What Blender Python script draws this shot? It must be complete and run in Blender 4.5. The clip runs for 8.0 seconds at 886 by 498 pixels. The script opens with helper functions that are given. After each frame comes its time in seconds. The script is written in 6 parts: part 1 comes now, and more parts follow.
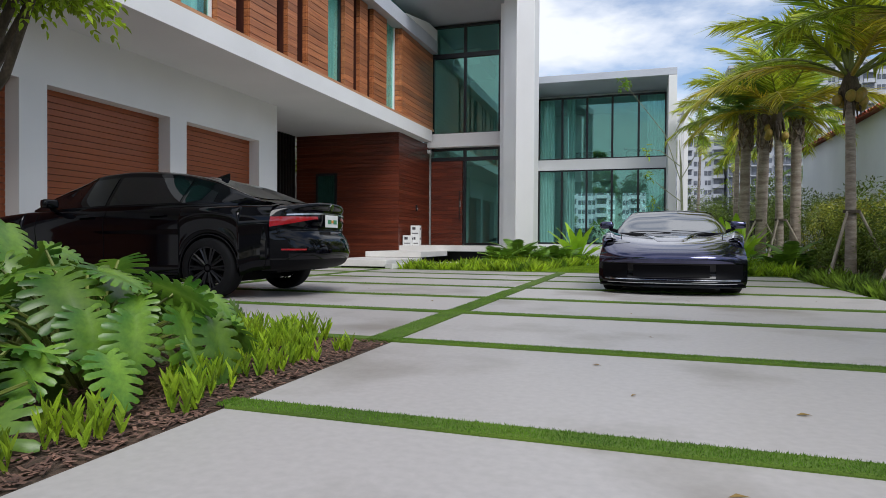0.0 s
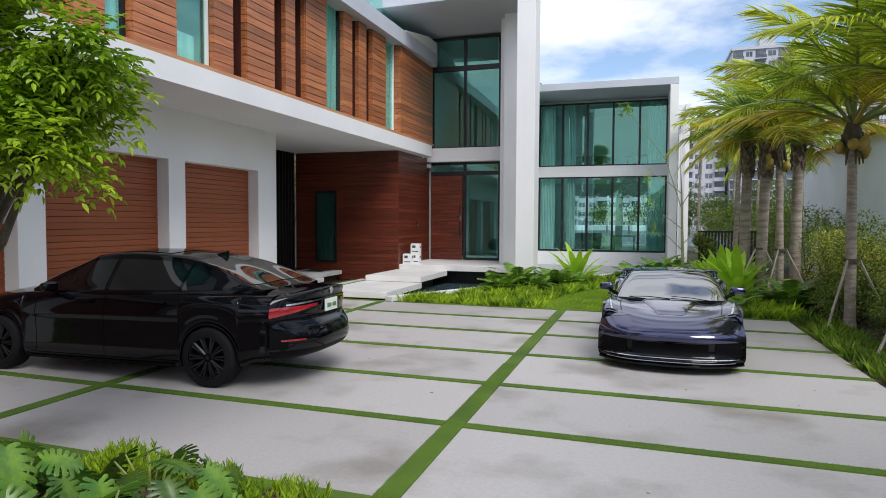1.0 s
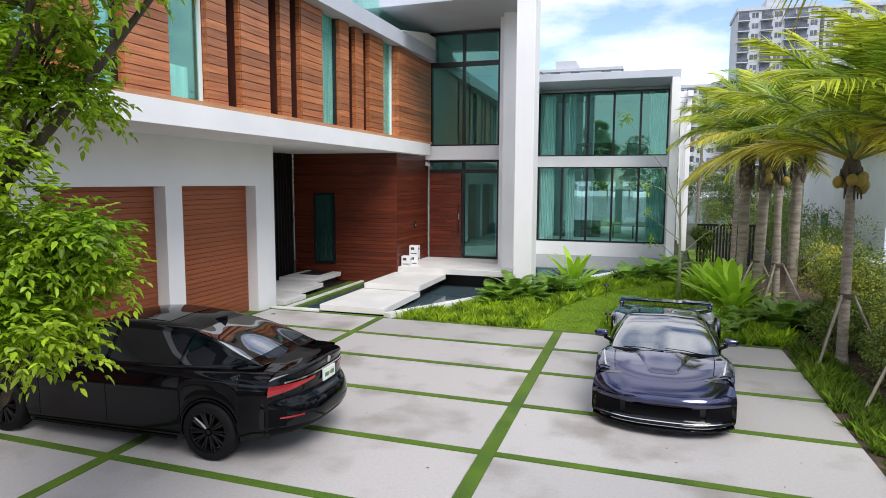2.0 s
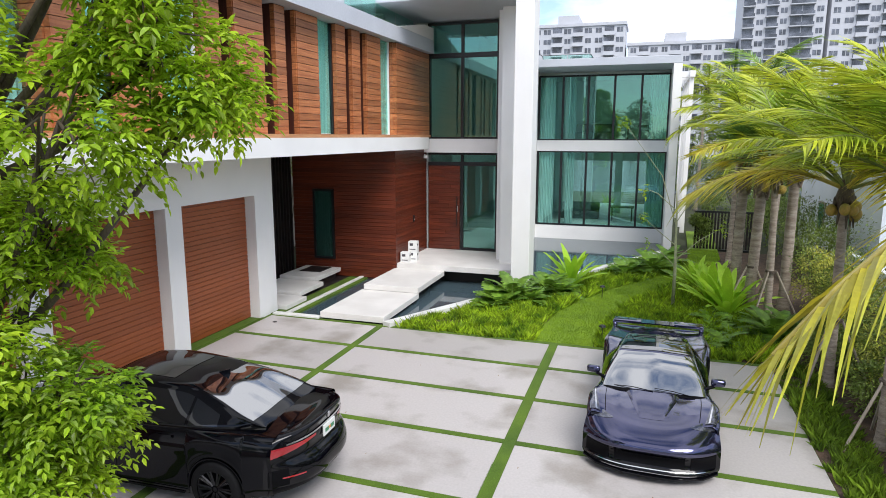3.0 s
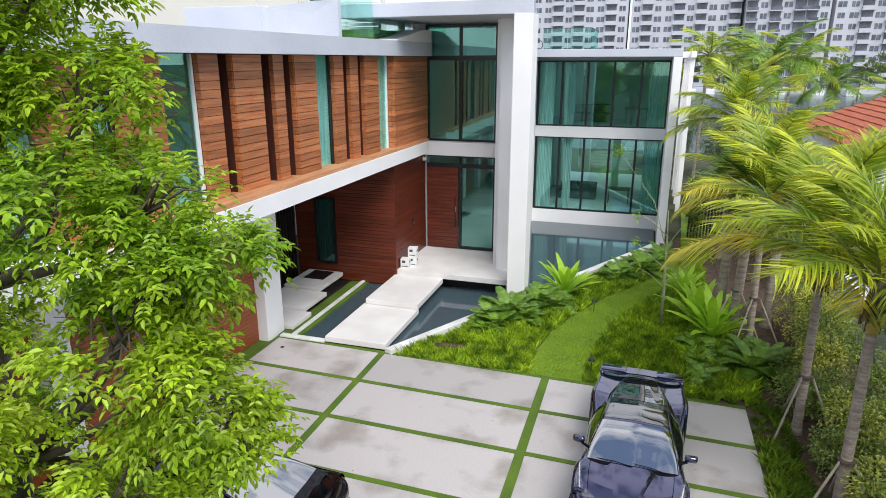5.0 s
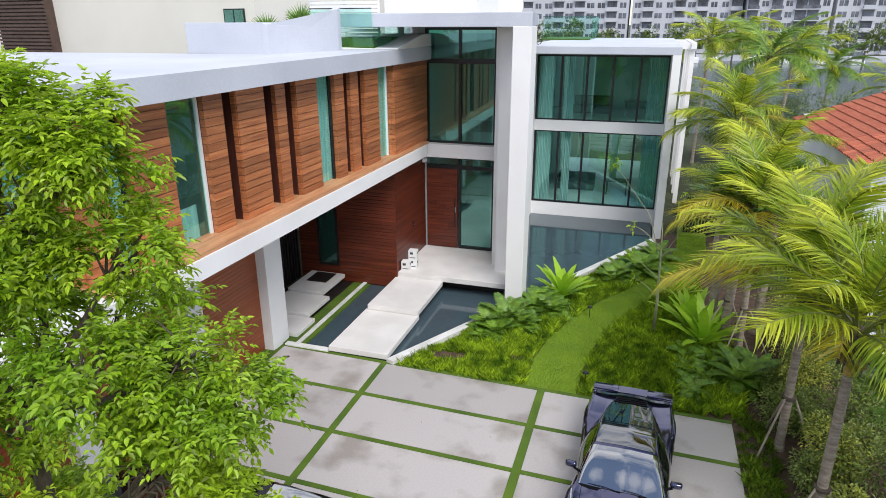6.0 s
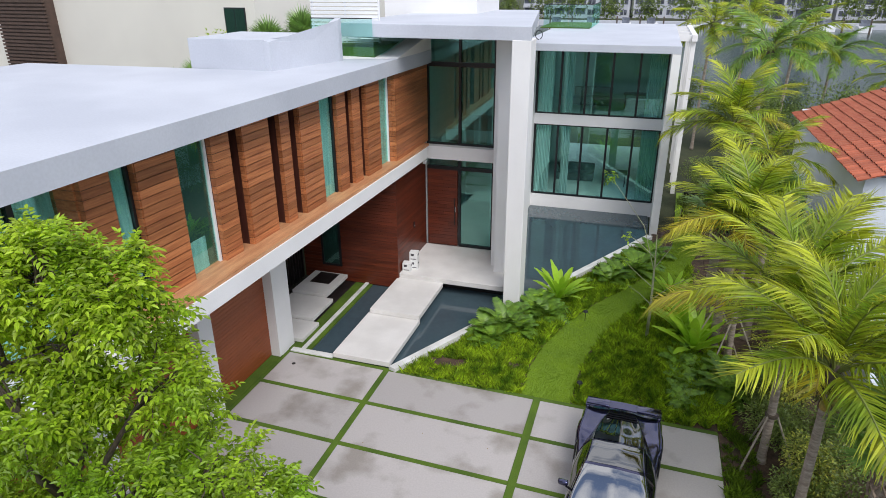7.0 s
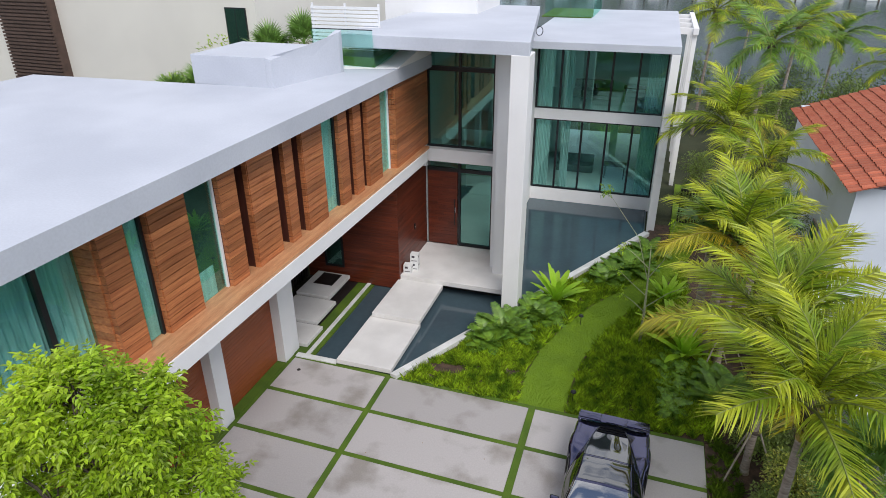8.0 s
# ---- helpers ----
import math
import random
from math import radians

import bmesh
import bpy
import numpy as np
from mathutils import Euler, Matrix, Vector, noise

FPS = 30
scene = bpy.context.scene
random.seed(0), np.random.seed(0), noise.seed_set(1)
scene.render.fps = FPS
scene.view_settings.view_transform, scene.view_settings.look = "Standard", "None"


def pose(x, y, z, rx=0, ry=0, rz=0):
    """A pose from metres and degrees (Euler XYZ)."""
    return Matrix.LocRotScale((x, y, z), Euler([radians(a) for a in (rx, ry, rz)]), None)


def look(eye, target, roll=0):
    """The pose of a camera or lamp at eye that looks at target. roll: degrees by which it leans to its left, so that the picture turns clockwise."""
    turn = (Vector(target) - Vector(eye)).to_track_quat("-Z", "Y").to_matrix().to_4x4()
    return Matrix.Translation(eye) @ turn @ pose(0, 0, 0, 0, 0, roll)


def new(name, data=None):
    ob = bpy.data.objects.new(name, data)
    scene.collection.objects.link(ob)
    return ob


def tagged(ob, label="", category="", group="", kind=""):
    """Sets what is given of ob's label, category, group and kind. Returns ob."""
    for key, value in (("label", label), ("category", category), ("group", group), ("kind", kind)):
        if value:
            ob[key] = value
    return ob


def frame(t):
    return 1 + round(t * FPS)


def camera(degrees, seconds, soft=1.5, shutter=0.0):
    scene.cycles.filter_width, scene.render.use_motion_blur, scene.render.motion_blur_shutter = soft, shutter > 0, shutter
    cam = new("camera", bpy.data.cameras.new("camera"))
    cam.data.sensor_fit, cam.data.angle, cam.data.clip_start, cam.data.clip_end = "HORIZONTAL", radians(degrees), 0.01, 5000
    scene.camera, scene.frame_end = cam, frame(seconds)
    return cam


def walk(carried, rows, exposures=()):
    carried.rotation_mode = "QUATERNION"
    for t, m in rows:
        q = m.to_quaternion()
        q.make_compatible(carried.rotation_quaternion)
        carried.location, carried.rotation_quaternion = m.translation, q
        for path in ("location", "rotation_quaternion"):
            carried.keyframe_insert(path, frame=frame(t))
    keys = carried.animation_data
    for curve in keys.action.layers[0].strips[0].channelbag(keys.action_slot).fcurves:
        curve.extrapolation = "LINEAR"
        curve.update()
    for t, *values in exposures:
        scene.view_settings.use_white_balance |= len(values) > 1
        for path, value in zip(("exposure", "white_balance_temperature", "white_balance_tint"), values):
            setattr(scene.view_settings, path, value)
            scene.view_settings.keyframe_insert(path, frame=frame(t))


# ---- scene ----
cam = camera(70.0, 8.0, soft=0.9)
METRES, EYE, TILT, LEAN, TURN = 11.7, 0.72, -0.7, -0.35, 17.6
ROWS = [
    (0.0, 0.0, 0.0, 0.0, 0.0, 0.0, -0.0),
    (0.5, -0.0003, 0.0005, 0.0519, 0.01, -0.18, 0.01),
    (1.0, 0.0011, 0.002, 0.1152, 0.03, -1.81, 0.08),
    (1.5, 0.0026, 0.004, 0.1778, 0.02, -3.48, 0.09),
    (3.0, 0.0132, 0.0038, 0.3628, 0.09, -9.38, 0.3),
    (3.5, 0.0134, 0.0031, 0.426, 0.06, -11.08, 0.39),
    (4.0, 0.0132, 0.0018, 0.488, 0.0, -12.73, 0.42),
    (4.5, 0.0158, 0.0006, 0.5499, 0.02, -14.33, 0.44),
    (6.0, 0.0214, -0.0043, 0.7386, 0.02, -19.08, 0.59),
    (6.5, 0.0237, -0.0048, 0.8015, 0.06, -20.63, 0.67),
    (7.0, 0.0253, -0.0062, 0.8676, 0.1, -22.27, 0.63),
    (7.5, 0.0315, -0.0044, 0.9317, 0.23, -23.83, 0.65),
    (8.0, 0.0333, 0.0007, 0.9987, 0.28, -25.42, 0.67),
]
walk(cam, [(t, pose(0, 0, EYE, TILT, LEAN, TURN) @ pose(METRES * x, METRES * y, METRES * z, 90 + pitch, roll, yaw)) for t, x, y, z, yaw, pitch, roll in ROWS],
     exposures=[(0.0, -0.48, 6150, 11), (1.5, -0.12, 6200, 12), (3.0, 0.08, 6250, 12), (4.5, 0.06, 6250, 12), (6.0, -0.12, 6250, 13), (8.0, -0.44, 6250, 13)])

# ---- world, sun, exposure ----
SUN_EL, SUN_AZ = 50.0, 142.0          # degrees; azimuth clockwise from +Y
world = bpy.data.worlds.new("sky")
scene.world = world
world.use_nodes = True
wn, wl = world.node_tree.nodes, world.node_tree.links
wn.clear()
w_out = wn.new("ShaderNodeOutputWorld")
w_bg = wn.new("ShaderNodeBackground")
w_sky = wn.new("ShaderNodeTexSky")
w_sky.sky_type, w_sky.sun_disc = "NISHITA", False
w_sky.sun_elevation, w_sky.sun_rotation = radians(SUN_EL), radians(SUN_AZ)
w_sky.air_density, w_sky.dust_density, w_sky.ozone_density = 1.0, 0.6, 1.6
w_co = wn.new("ShaderNodeTexCoord")
w_map = wn.new("ShaderNodeMapping")
w_map.inputs["Scale"].default_value = (1.0, 1.0, 2.6)
w_map.inputs["Location"].default_value = (0.35, 0.1, 0.0)
w_noise = wn.new("ShaderNodeTexNoise")
w_noise.inputs["Scale"].default_value, w_noise.inputs["Detail"].default_value, w_noise.inputs["Roughness"].default_value = 2.3, 8.0, 0.55
w_ramp = wn.new("ShaderNodeValToRGB")
w_ramp.color_ramp.elements[0].position, w_ramp.color_ramp.elements[1].position = 0.43, 0.56
w_ramp.color_ramp.elements[0].color = (0.05, 0.05, 0.05, 1)
w_mix = wn.new("ShaderNodeMix")
w_mix.data_type = "RGBA"
w_mix.inputs["B"].default_value = (12.6, 12.8, 13.1, 1)
wl.new(w_co.outputs["Generated"], w_map.inputs["Vector"])
wl.new(w_map.outputs["Vector"], w_noise.inputs["Vector"])
wl.new(w_noise.outputs["Fac"], w_ramp.inputs["Fac"])
wl.new(w_ramp.outputs["Color"], w_mix.inputs["Factor"])
w_gain = wn.new("ShaderNodeHueSaturation")
w_gain.inputs["Saturation"].default_value, w_gain.inputs["Value"].default_value = 1.0, 1.85
wl.new(w_sky.outputs["Color"], w_gain.inputs["Color"])
wl.new(w_gain.outputs["Color"], w_mix.inputs["A"])
wl.new(w_mix.outputs["Result"], w_bg.inputs["Color"])
w_bg.inputs["Strength"].default_value = 0.11
wl.new(w_bg.outputs["Background"], w_out.inputs["Surface"])

sun_data = bpy.data.lights.new("sun", "SUN")
sun_data.energy, sun_data.angle, sun_data.color = 3.5, radians(32), (1.0, 0.96, 0.9)
sun = new("sun", sun_data)
az, el = radians(SUN_AZ), radians(SUN_EL)
sun_dir = Vector((math.sin(az) * math.cos(el), math.cos(az) * math.cos(el), math.sin(el)))
sun.matrix_world = look(sun_dir * 60, (0, 0, 0))


# ---- materials ----
def material(name, colour, rough=0.6, metal=0.0, spec=0.5, vary=0.12, scale=3.0, fine=40.0, bump=0.15, second=None, stretch=(1, 1, 1), rand=0.0, coat=0.0, coords="Object", island=False, patch=(0.35, 0.65), ior=1.5):
    """A surface with variation at two scales: broad patches towards a second colour, fine grain in tone and relief."""
    m = bpy.data.materials.new(name)
    m.use_nodes = True
    n, l = m.node_tree.nodes, m.node_tree.links
    b = n["Principled BSDF"]
    b.inputs["Roughness"].default_value, b.inputs["Metallic"].default_value = rough, metal
    b.inputs["Specular IOR Level"].default_value = spec
    b.inputs["IOR"].default_value = ior
    b.inputs["Coat Weight"].default_value = coat
    b.inputs["Coat Roughness"].default_value = 0.04
    co = n.new("ShaderNodeTexCoord")
    mp = n.new("ShaderNodeMapping")
    mp.inputs["Scale"].default_value = stretch
    l.new(co.outputs[coords], mp.inputs["Vector"])
    n1, n2 = n.new("ShaderNodeTexNoise"), n.new("ShaderNodeTexNoise")
    n1.inputs["Scale"].default_value, n1.inputs["Detail"].default_value = scale, 5
    n2.inputs["Scale"].default_value, n2.inputs["Detail"].default_value = fine, 4
    for x in (n1, n2):
        l.new(mp.outputs["Vector"], x.inputs["Vector"])
    second = second or tuple(c * (1 - 2.2 * vary) for c in colour)
    r1 = n.new("ShaderNodeMapRange")
    r1.inputs["From Min"].default_value, r1.inputs["From Max"].default_value = patch
    l.new(n1.outputs["Fac"], r1.inputs["Value"])
    mix = n.new("ShaderNodeMix")
    mix.data_type = "RGBA"
    mix.inputs["A"].default_value, mix.inputs["B"].default_value = (*colour, 1), (*second, 1)
    l.new(r1.outputs["Result"], mix.inputs["Factor"])
    hsv = n.new("ShaderNodeHueSaturation")
    r2 = n.new("ShaderNodeMapRange")
    r2.inputs["From Min"].default_value, r2.inputs["From Max"].default_value = 0.3, 0.7
    r2.inputs["To Min"].default_value, r2.inputs["To Max"].default_value = 1 - vary, 1 + vary
    l.new(n2.outputs["Fac"], r2.inputs["Value"])
    l.new(mix.outputs["Result"], hsv.inputs["Color"])
    value = r2.outputs["Result"]
    if rand:
        src = n.new("ShaderNodeNewGeometry").outputs["Random Per Island"] if island else n.new("ShaderNodeObjectInfo").outputs["Random"]
        r3 = n.new("ShaderNodeMapRange")
        r3.inputs["To Min"].default_value, r3.inputs["To Max"].default_value = 1 - rand, 1 + rand
        l.new(src, r3.inputs["Value"])
        mul = n.new("ShaderNodeMath")
        mul.operation = "MULTIPLY"
        l.new(value, mul.inputs[0]), l.new(r3.outputs["Result"], mul.inputs[1])
        value = mul.outputs["Value"]
    l.new(value, hsv.inputs["Value"])
    l.new(hsv.outputs["Color"], b.inputs["Base Color"])
    if bump:
        bp = n.new("ShaderNodeBump")
        bp.inputs["Strength"].default_value, bp.inputs["Distance"].default_value = bump, 0.01
        l.new(n2.outputs["Fac"], bp.inputs["Height"])
        l.new(bp.outputs["Normal"], b.inputs["Normal"])
    return m


def leaf_material(name, colour, second, rand=0.35, rough=0.45, through_light=0.35, scale=0.8, island=True):
    """Foliage: tone by leaf and by clump, with light passing through the blade."""
    m = material(name, colour, rough, vary=0.12, scale=scale, fine=60, bump=0.0, second=second, rand=rand, island=island)
    n, l = m.node_tree.nodes, m.node_tree.links
    b, out = n["Principled BSDF"], n["Material Output"]
    tr = n.new("ShaderNodeBsdfTranslucent")
    src = b.inputs["Base Color"].links[0].from_socket
    l.new(src, tr.inputs["Color"])
    ms = n.new("ShaderNodeMixShader")
    ms.inputs["Fac"].default_value = through_light
    l.new(b.outputs["BSDF"], ms.inputs[1]), l.new(tr.outputs["BSDF"], ms.inputs[2])
    l.new(ms.outputs["Shader"], out.inputs["Surface"])
    return m


def glass_material(name, tint, gain=0.07):
    """A tinted pane: the view through it is tinted, and it mirrors by its angle."""
    m = bpy.data.materials.new(name)
    m.use_nodes = True
    n, l = m.node_tree.nodes, m.node_tree.links
    out = n["Material Output"]
    n.remove(n["Principled BSDF"])
    tr, gl, fr, ms = n.new("ShaderNodeBsdfTransparent"), n.new("ShaderNodeBsdfGlossy"), n.new("ShaderNodeLayerWeight"), n.new("ShaderNodeMixShader")
    tr.inputs["Color"].default_value = (*tint, 1)
    gl.inputs["Roughness"].default_value = 0.01
    gl.inputs["Color"].default_value = (0.58, 1.0, 0.9, 1)
    fr.inputs["Blend"].default_value = 0.5
    power, gainer = n.new("ShaderNodeMath"), n.new("ShaderNodeMath")
    power.operation, gainer.operation = "POWER", "MULTIPLY_ADD"
    power.inputs[1].default_value = 4.0
    gainer.inputs[1].default_value, gainer.inputs[2].default_value = 0.8, gain
    l.new(fr.outputs["Facing"], power.inputs[0])
    l.new(power.outputs["Value"], gainer.inputs[0])
    l.new(gainer.outputs["Value"], ms.inputs["Fac"])
    l.new(tr.outputs["BSDF"], ms.inputs[1]), l.new(gl.outputs["BSDF"], ms.inputs[2])
    l.new(ms.outputs["Shader"], out.inputs["Surface"])
    return m


STUCCO = material("white stucco", (0.80, 0.79, 0.78), 0.75, vary=0.03, scale=0.5, fine=70, bump=0.12, second=(0.74, 0.73, 0.72))
ROOFING = material("white roof membrane", (0.53, 0.55, 0.60), 0.6, vary=0.04, scale=0.35, fine=20, bump=0.1, second=(0.45, 0.47, 0.52))
CONCRETE = material("pale concrete", (0.42, 0.393, 0.38), 0.45, vary=0.06, scale=0.75, fine=25, bump=0.05, second=(0.27, 0.245, 0.22), rand=0.09, coords="Object", patch=(0.51, 0.67))
LIMESTONE = material("pale limestone", (0.72, 0.70, 0.67), 0.5, vary=0.04, scale=1.2, fine=45, bump=0.05, second=(0.63, 0.61, 0.58))
KERB = material("white kerb render", (0.74, 0.74, 0.72), 0.7, vary=0.06, scale=1.5, fine=40, second=(0.55, 0.55, 0.52))
PLANK = material("oiled hardwood plank", (0.46, 0.175, 0.065), 0.42, vary=0.16, scale=1.6, fine=14, bump=0.12, second=(0.30, 0.095, 0.035), stretch=(6, 0.6, 14), rand=0.28)
LEDGE = material("light tan timber ledge", (0.55, 0.29, 0.14), 0.5, vary=0.15, scale=1.6, fine=14, bump=0.1, second=(0.42, 0.19, 0.085), stretch=(6, 0.6, 6))
# red entrance timber, its two colours deepened to carry the shade under the soffit
PLANK_SHADED = material("red hardwood board with soffit shade", (0.145, 0.030, 0.012), 0.35, vary=0.16, scale=1.4, fine=12, bump=0.1, second=(0.085, 0.017, 0.008), stretch=(0.7, 0.7, 14), rand=0.25, island=True)
BOARD_SHADED = material("red hardwood wall board with soffit shade", (0.145, 0.030, 0.012), 0.35, vary=0.16, scale=1.4, fine=12, bump=0.1, second=(0.085, 0.017, 0.008), stretch=(0.7, 0.7, 14), rand=0.25)
FIN = material("dark stained timber", (0.075, 0.022, 0.013), 0.45, vary=0.15, scale=2, fine=18, second=(0.045, 0.014, 0.01), stretch=(8, 8, 0.8))
SHUTTER = material("brown garage slat", (0.30, 0.078, 0.022), 0.42, vary=0.07, scale=1.0, fine=24, bump=0.08, second=(0.25, 0.062, 0.018), stretch=(1, 1, 12), rand=0.08)
BLACK_METAL = material("black window metal", (0.012, 0.013, 0.015), 0.35, vary=0.1, scale=4, bump=0.03)
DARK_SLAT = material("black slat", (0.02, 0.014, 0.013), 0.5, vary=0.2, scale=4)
CURTAIN = material("pale sheer curtain", (0.62, 0.67, 0.66), 0.9, vary=0.05, scale=2, fine=30, stretch=(6, 6, 0.5), second=(0.40, 0.46, 0.45))
ROOM = material("room plaster", (0.70, 0.74, 0.72), 0.8, vary=0.05, scale=0.6)
ROOM_DARK = material("dark furniture and painted room dimness", (0.10, 0.11, 0.10), 0.6, vary=0.2, scale=0.8)
GLASS = glass_material("teal glazing", (0.74, 0.955, 0.92), 0.12)
GLASS_CLEAR = glass_material("green railing glass", (0.80, 0.95, 0.92), 0.05)
TURF = material("artificial turf", (0.088, 0.155, 0.006), 0.85, vary=0.25, scale=1.0, fine=160, bump=0.5, second=(0.05, 0.10, 0.005))
LAWN = material("lawn", (0.17, 0.275, 0.009), 0.85, vary=0.22, scale=0.7, fine=120, bump=0.5, second=(0.13, 0.22, 0.008))
MULCH = material("bark mulch", (0.10, 0.06, 0.038), 0.9, vary=0.4, scale=5, fine=60, bump=0.8, second=(0.045, 0.03, 0.02))
EARTH = material("planted earth", (0.05, 0.055, 0.022), 0.95, vary=0.3, scale=0.4, fine=20, bump=0.5, second=(0.03, 0.04, 0.015))
POOL = material("pool water", (0.055, 0.085, 0.10), 0.06, vary=0.05, scale=0.6, fine=7, bump=0.03, second=(0.05, 0.075, 0.09), spec=0.6)
BASIN = material("grey basin tile", (0.16, 0.21, 0.22), 0.5, vary=0.06, scale=1, fine=20)
CANAL = material("canal water", (0.05, 0.085, 0.08), 0.2, vary=0.1, scale=0.05, fine=1.2, bump=0.6, coords="Object")
BARK = material("grey palm bark", (0.40, 0.34, 0.28), 0.85, vary=0.25, scale=3, fine=18, bump=0.6, second=(0.24, 0.19, 0.15), stretch=(1, 1, 5))
BARK_DARK = material("brown bark", (0.12, 0.09, 0.065), 0.85, vary=0.25, scale=5, fine=30, bump=0.6, second=(0.07, 0.055, 0.04), stretch=(2, 2, 0.6))
TIMBER = material("weathered timber stake", (0.42, 0.36, 0.29), 0.8, vary=0.15, scale=3, fine=25, stretch=(4, 4, 0.5))
ASPHALT = material("asphalt", (0.06, 0.06, 0.062), 0.9, vary=0.15, scale=0.5, fine=80)
CLAY = material("terracotta roof tile", (0.44, 0.13, 0.065), 0.75, vary=0.15, scale=2, fine=20, second=(0.36, 0.085, 0.04), rand=0.3, bump=0.2)
CREAM = material("cream render", (0.74, 0.71, 0.63), 0.8, vary=0.03, scale=0.3, fine=40, second=(0.68, 0.65, 0.58))
BLUE_WHITE = material("white house render", (0.72, 0.76, 0.82), 0.8, vary=0.04, scale=0.4, fine=40, second=(0.62, 0.66, 0.72))
# far-bank colours with distance haze mixed in: bluish walls, lightened windows
TOWER = material("hazed tower concrete", (0.52, 0.53, 0.57), 0.8, vary=0.04, scale=0.05, fine=1)
TOWER_GLASS = material("hazed tower window", (0.17, 0.185, 0.225), 0.2, vary=0.3, scale=0.4, fine=3, bump=0)
BROWN_SCREEN = material("brown louvre", (0.10, 0.06, 0.045), 0.6, vary=0.15, scale=3)
PAINT_WHITE = material("white paint", (0.8, 0.8, 0.8), 0.5, vary=0.03, scale=1)


# ---- building blocks ----
def box(bm, x0, x1, y0, y1, z0, z1):
    v = [bm.verts.new((x, y, z)) for z in (z0, z1) for y in (y0, y1) for x in (x0, x1)]
    for f in ((0, 2, 3, 1), (4, 5, 7, 6), (0, 1, 5, 4), (2, 6, 7, 3), (0, 4, 6, 2), (1, 3, 7, 5)):
        bm.faces.new([v[i] for i in f])
    return v


def boxes(*sizes, bevel=0.0):
    bm = bmesh.new()
    for s in sizes:
        box(bm, *s)
    if bevel:
        bmesh.ops.bevel(bm, geom=bm.edges[:], offset=bevel, segments=2, affect="EDGES", profile=0.6)
    return bm


def prism(points, z0, z1, bevel=0.0):
    """An upright block over a plan outline (anticlockwise); z1 may be a list, one for each corner."""
    bm = bmesh.new()
    tops = z1 if isinstance(z1, (list, tuple)) else [z1] * len(points)
    lo = [bm.verts.new((x, y, z0)) for x, y in points]
    hi = [bm.verts.new((x, y, z)) for (x, y), z in zip(points, tops)]
    n = len(points)
    bm.faces.new(list(reversed(lo)))
    bm.faces.new(hi)
    for i in range(n):
        bm.faces.new((lo[i], lo[(i + 1) % n], hi[(i + 1) % n], hi[i]))
    if bevel:
        bmesh.ops.bevel(bm, geom=bm.edges[:], offset=bevel, segments=2, affect="EDGES", profile=0.6)
    return bm


def mesh_of(name, bm, mat, smooth=False):
    me = bpy.data.meshes.new(name)
    bm.to_mesh(me)
    bm.free()
    for m in (mat if isinstance(mat, (list, tuple)) else [mat]):
        me.materials.append(m)
    if smooth:
        me.polygons.foreach_set("use_smooth", [True] * len(me.polygons))
    return me


def part(name, bm, mat, parent, label="", smooth=False, kind=""):
    """One mesh under a thing or a part; its corners are given in the thing's own space."""
    ob = new(name, mesh_of(name, bm, mat, smooth) if isinstance(bm, bmesh.types.BMesh) else bm)
    ob.parent = parent
    return tagged(ob, label, kind=kind)


def structure(name, bm, mat, label, category, smooth=False):
    return tagged(new(name, mesh_of(name, bm, mat, smooth)), label, category, kind="structure")


def thing(name, m, label, category, group="", kind=""):
    ob = new(name)
    ob.empty_display_size = 0.2
    ob.matrix_world = m
    return tagged(ob, label, category, group, kind)


def raw_mesh(name, verts, faces, mat, smooth=False):
    me = bpy.data.meshes.new(name)
    me.from_pydata([tuple(v) for v in verts], [], faces)
    me.materials.append(mat)
    if smooth:
        me.polygons.foreach_set("use_smooth", [True] * len(me.polygons))
    return me


def tube(bm, pts, radii, sides=8, cap=True):
    """A tapered round limb along a line of points."""
    rings = []
    pts = [Vector(p) for p in pts]
    for i, p in enumerate(pts):
        d = (pts[min(i + 1, len(pts) - 1)] - pts[max(i - 1, 0)]).normalized()
        a = d.cross(Vector((0.31, 0.87, 0.13)))
        if a.length < 1e-3:
            a = d.cross(Vector((1, 0, 0)))
        a.normalize()
        b = d.cross(a)
        rings.append([bm.verts.new(p + radii[i] * (math.cos(2 * math.pi * k / sides) * a + math.sin(2 * math.pi * k / sides) * b)) for k in range(sides)])
    for r, s in zip(rings, rings[1:]):
        for k in range(sides):
            bm.faces.new((r[k], r[(k + 1) % sides], s[(k + 1) % sides], s[k]))
    if cap:
        bm.faces.new(list(reversed(rings[0])))
        bm.faces.new(rings[-1])


def grid_mesh(rows):
    bm = bmesh.new()
    vs = [[bm.verts.new(p) for p in r] for r in rows]
    for a, b in zip(vs, vs[1:]):
        for k in range(len(a) - 1):
            bm.faces.new((a[k], a[k + 1], b[k + 1], b[k]))
    return bm


# ---- ground and driveway ----
structure("ground", boxes((-900, 900, -300, 1500, -0.6, -0.12)), EARTH, "dark planted earth reaching far off", "ground")
ROW_EDGES = [-3.3, -1.45, 0.42, 2.36, 4.25, 6.13, 7.83, 9.72, 11.55, 13.3, 15.0]
COLUMNS = [(-9.75, -6.5), (-6.33, -1.91), (-1.71, 2.92)]
SKEW = -0.022
GAP = 0.13


def slab_outline(x0, x1, y0, y1):
    return [(x, y + SKEW * (x + 1.8)) for x, y in ((x0, y0), (x1, y0), (x1, y1), (x0, y1))]


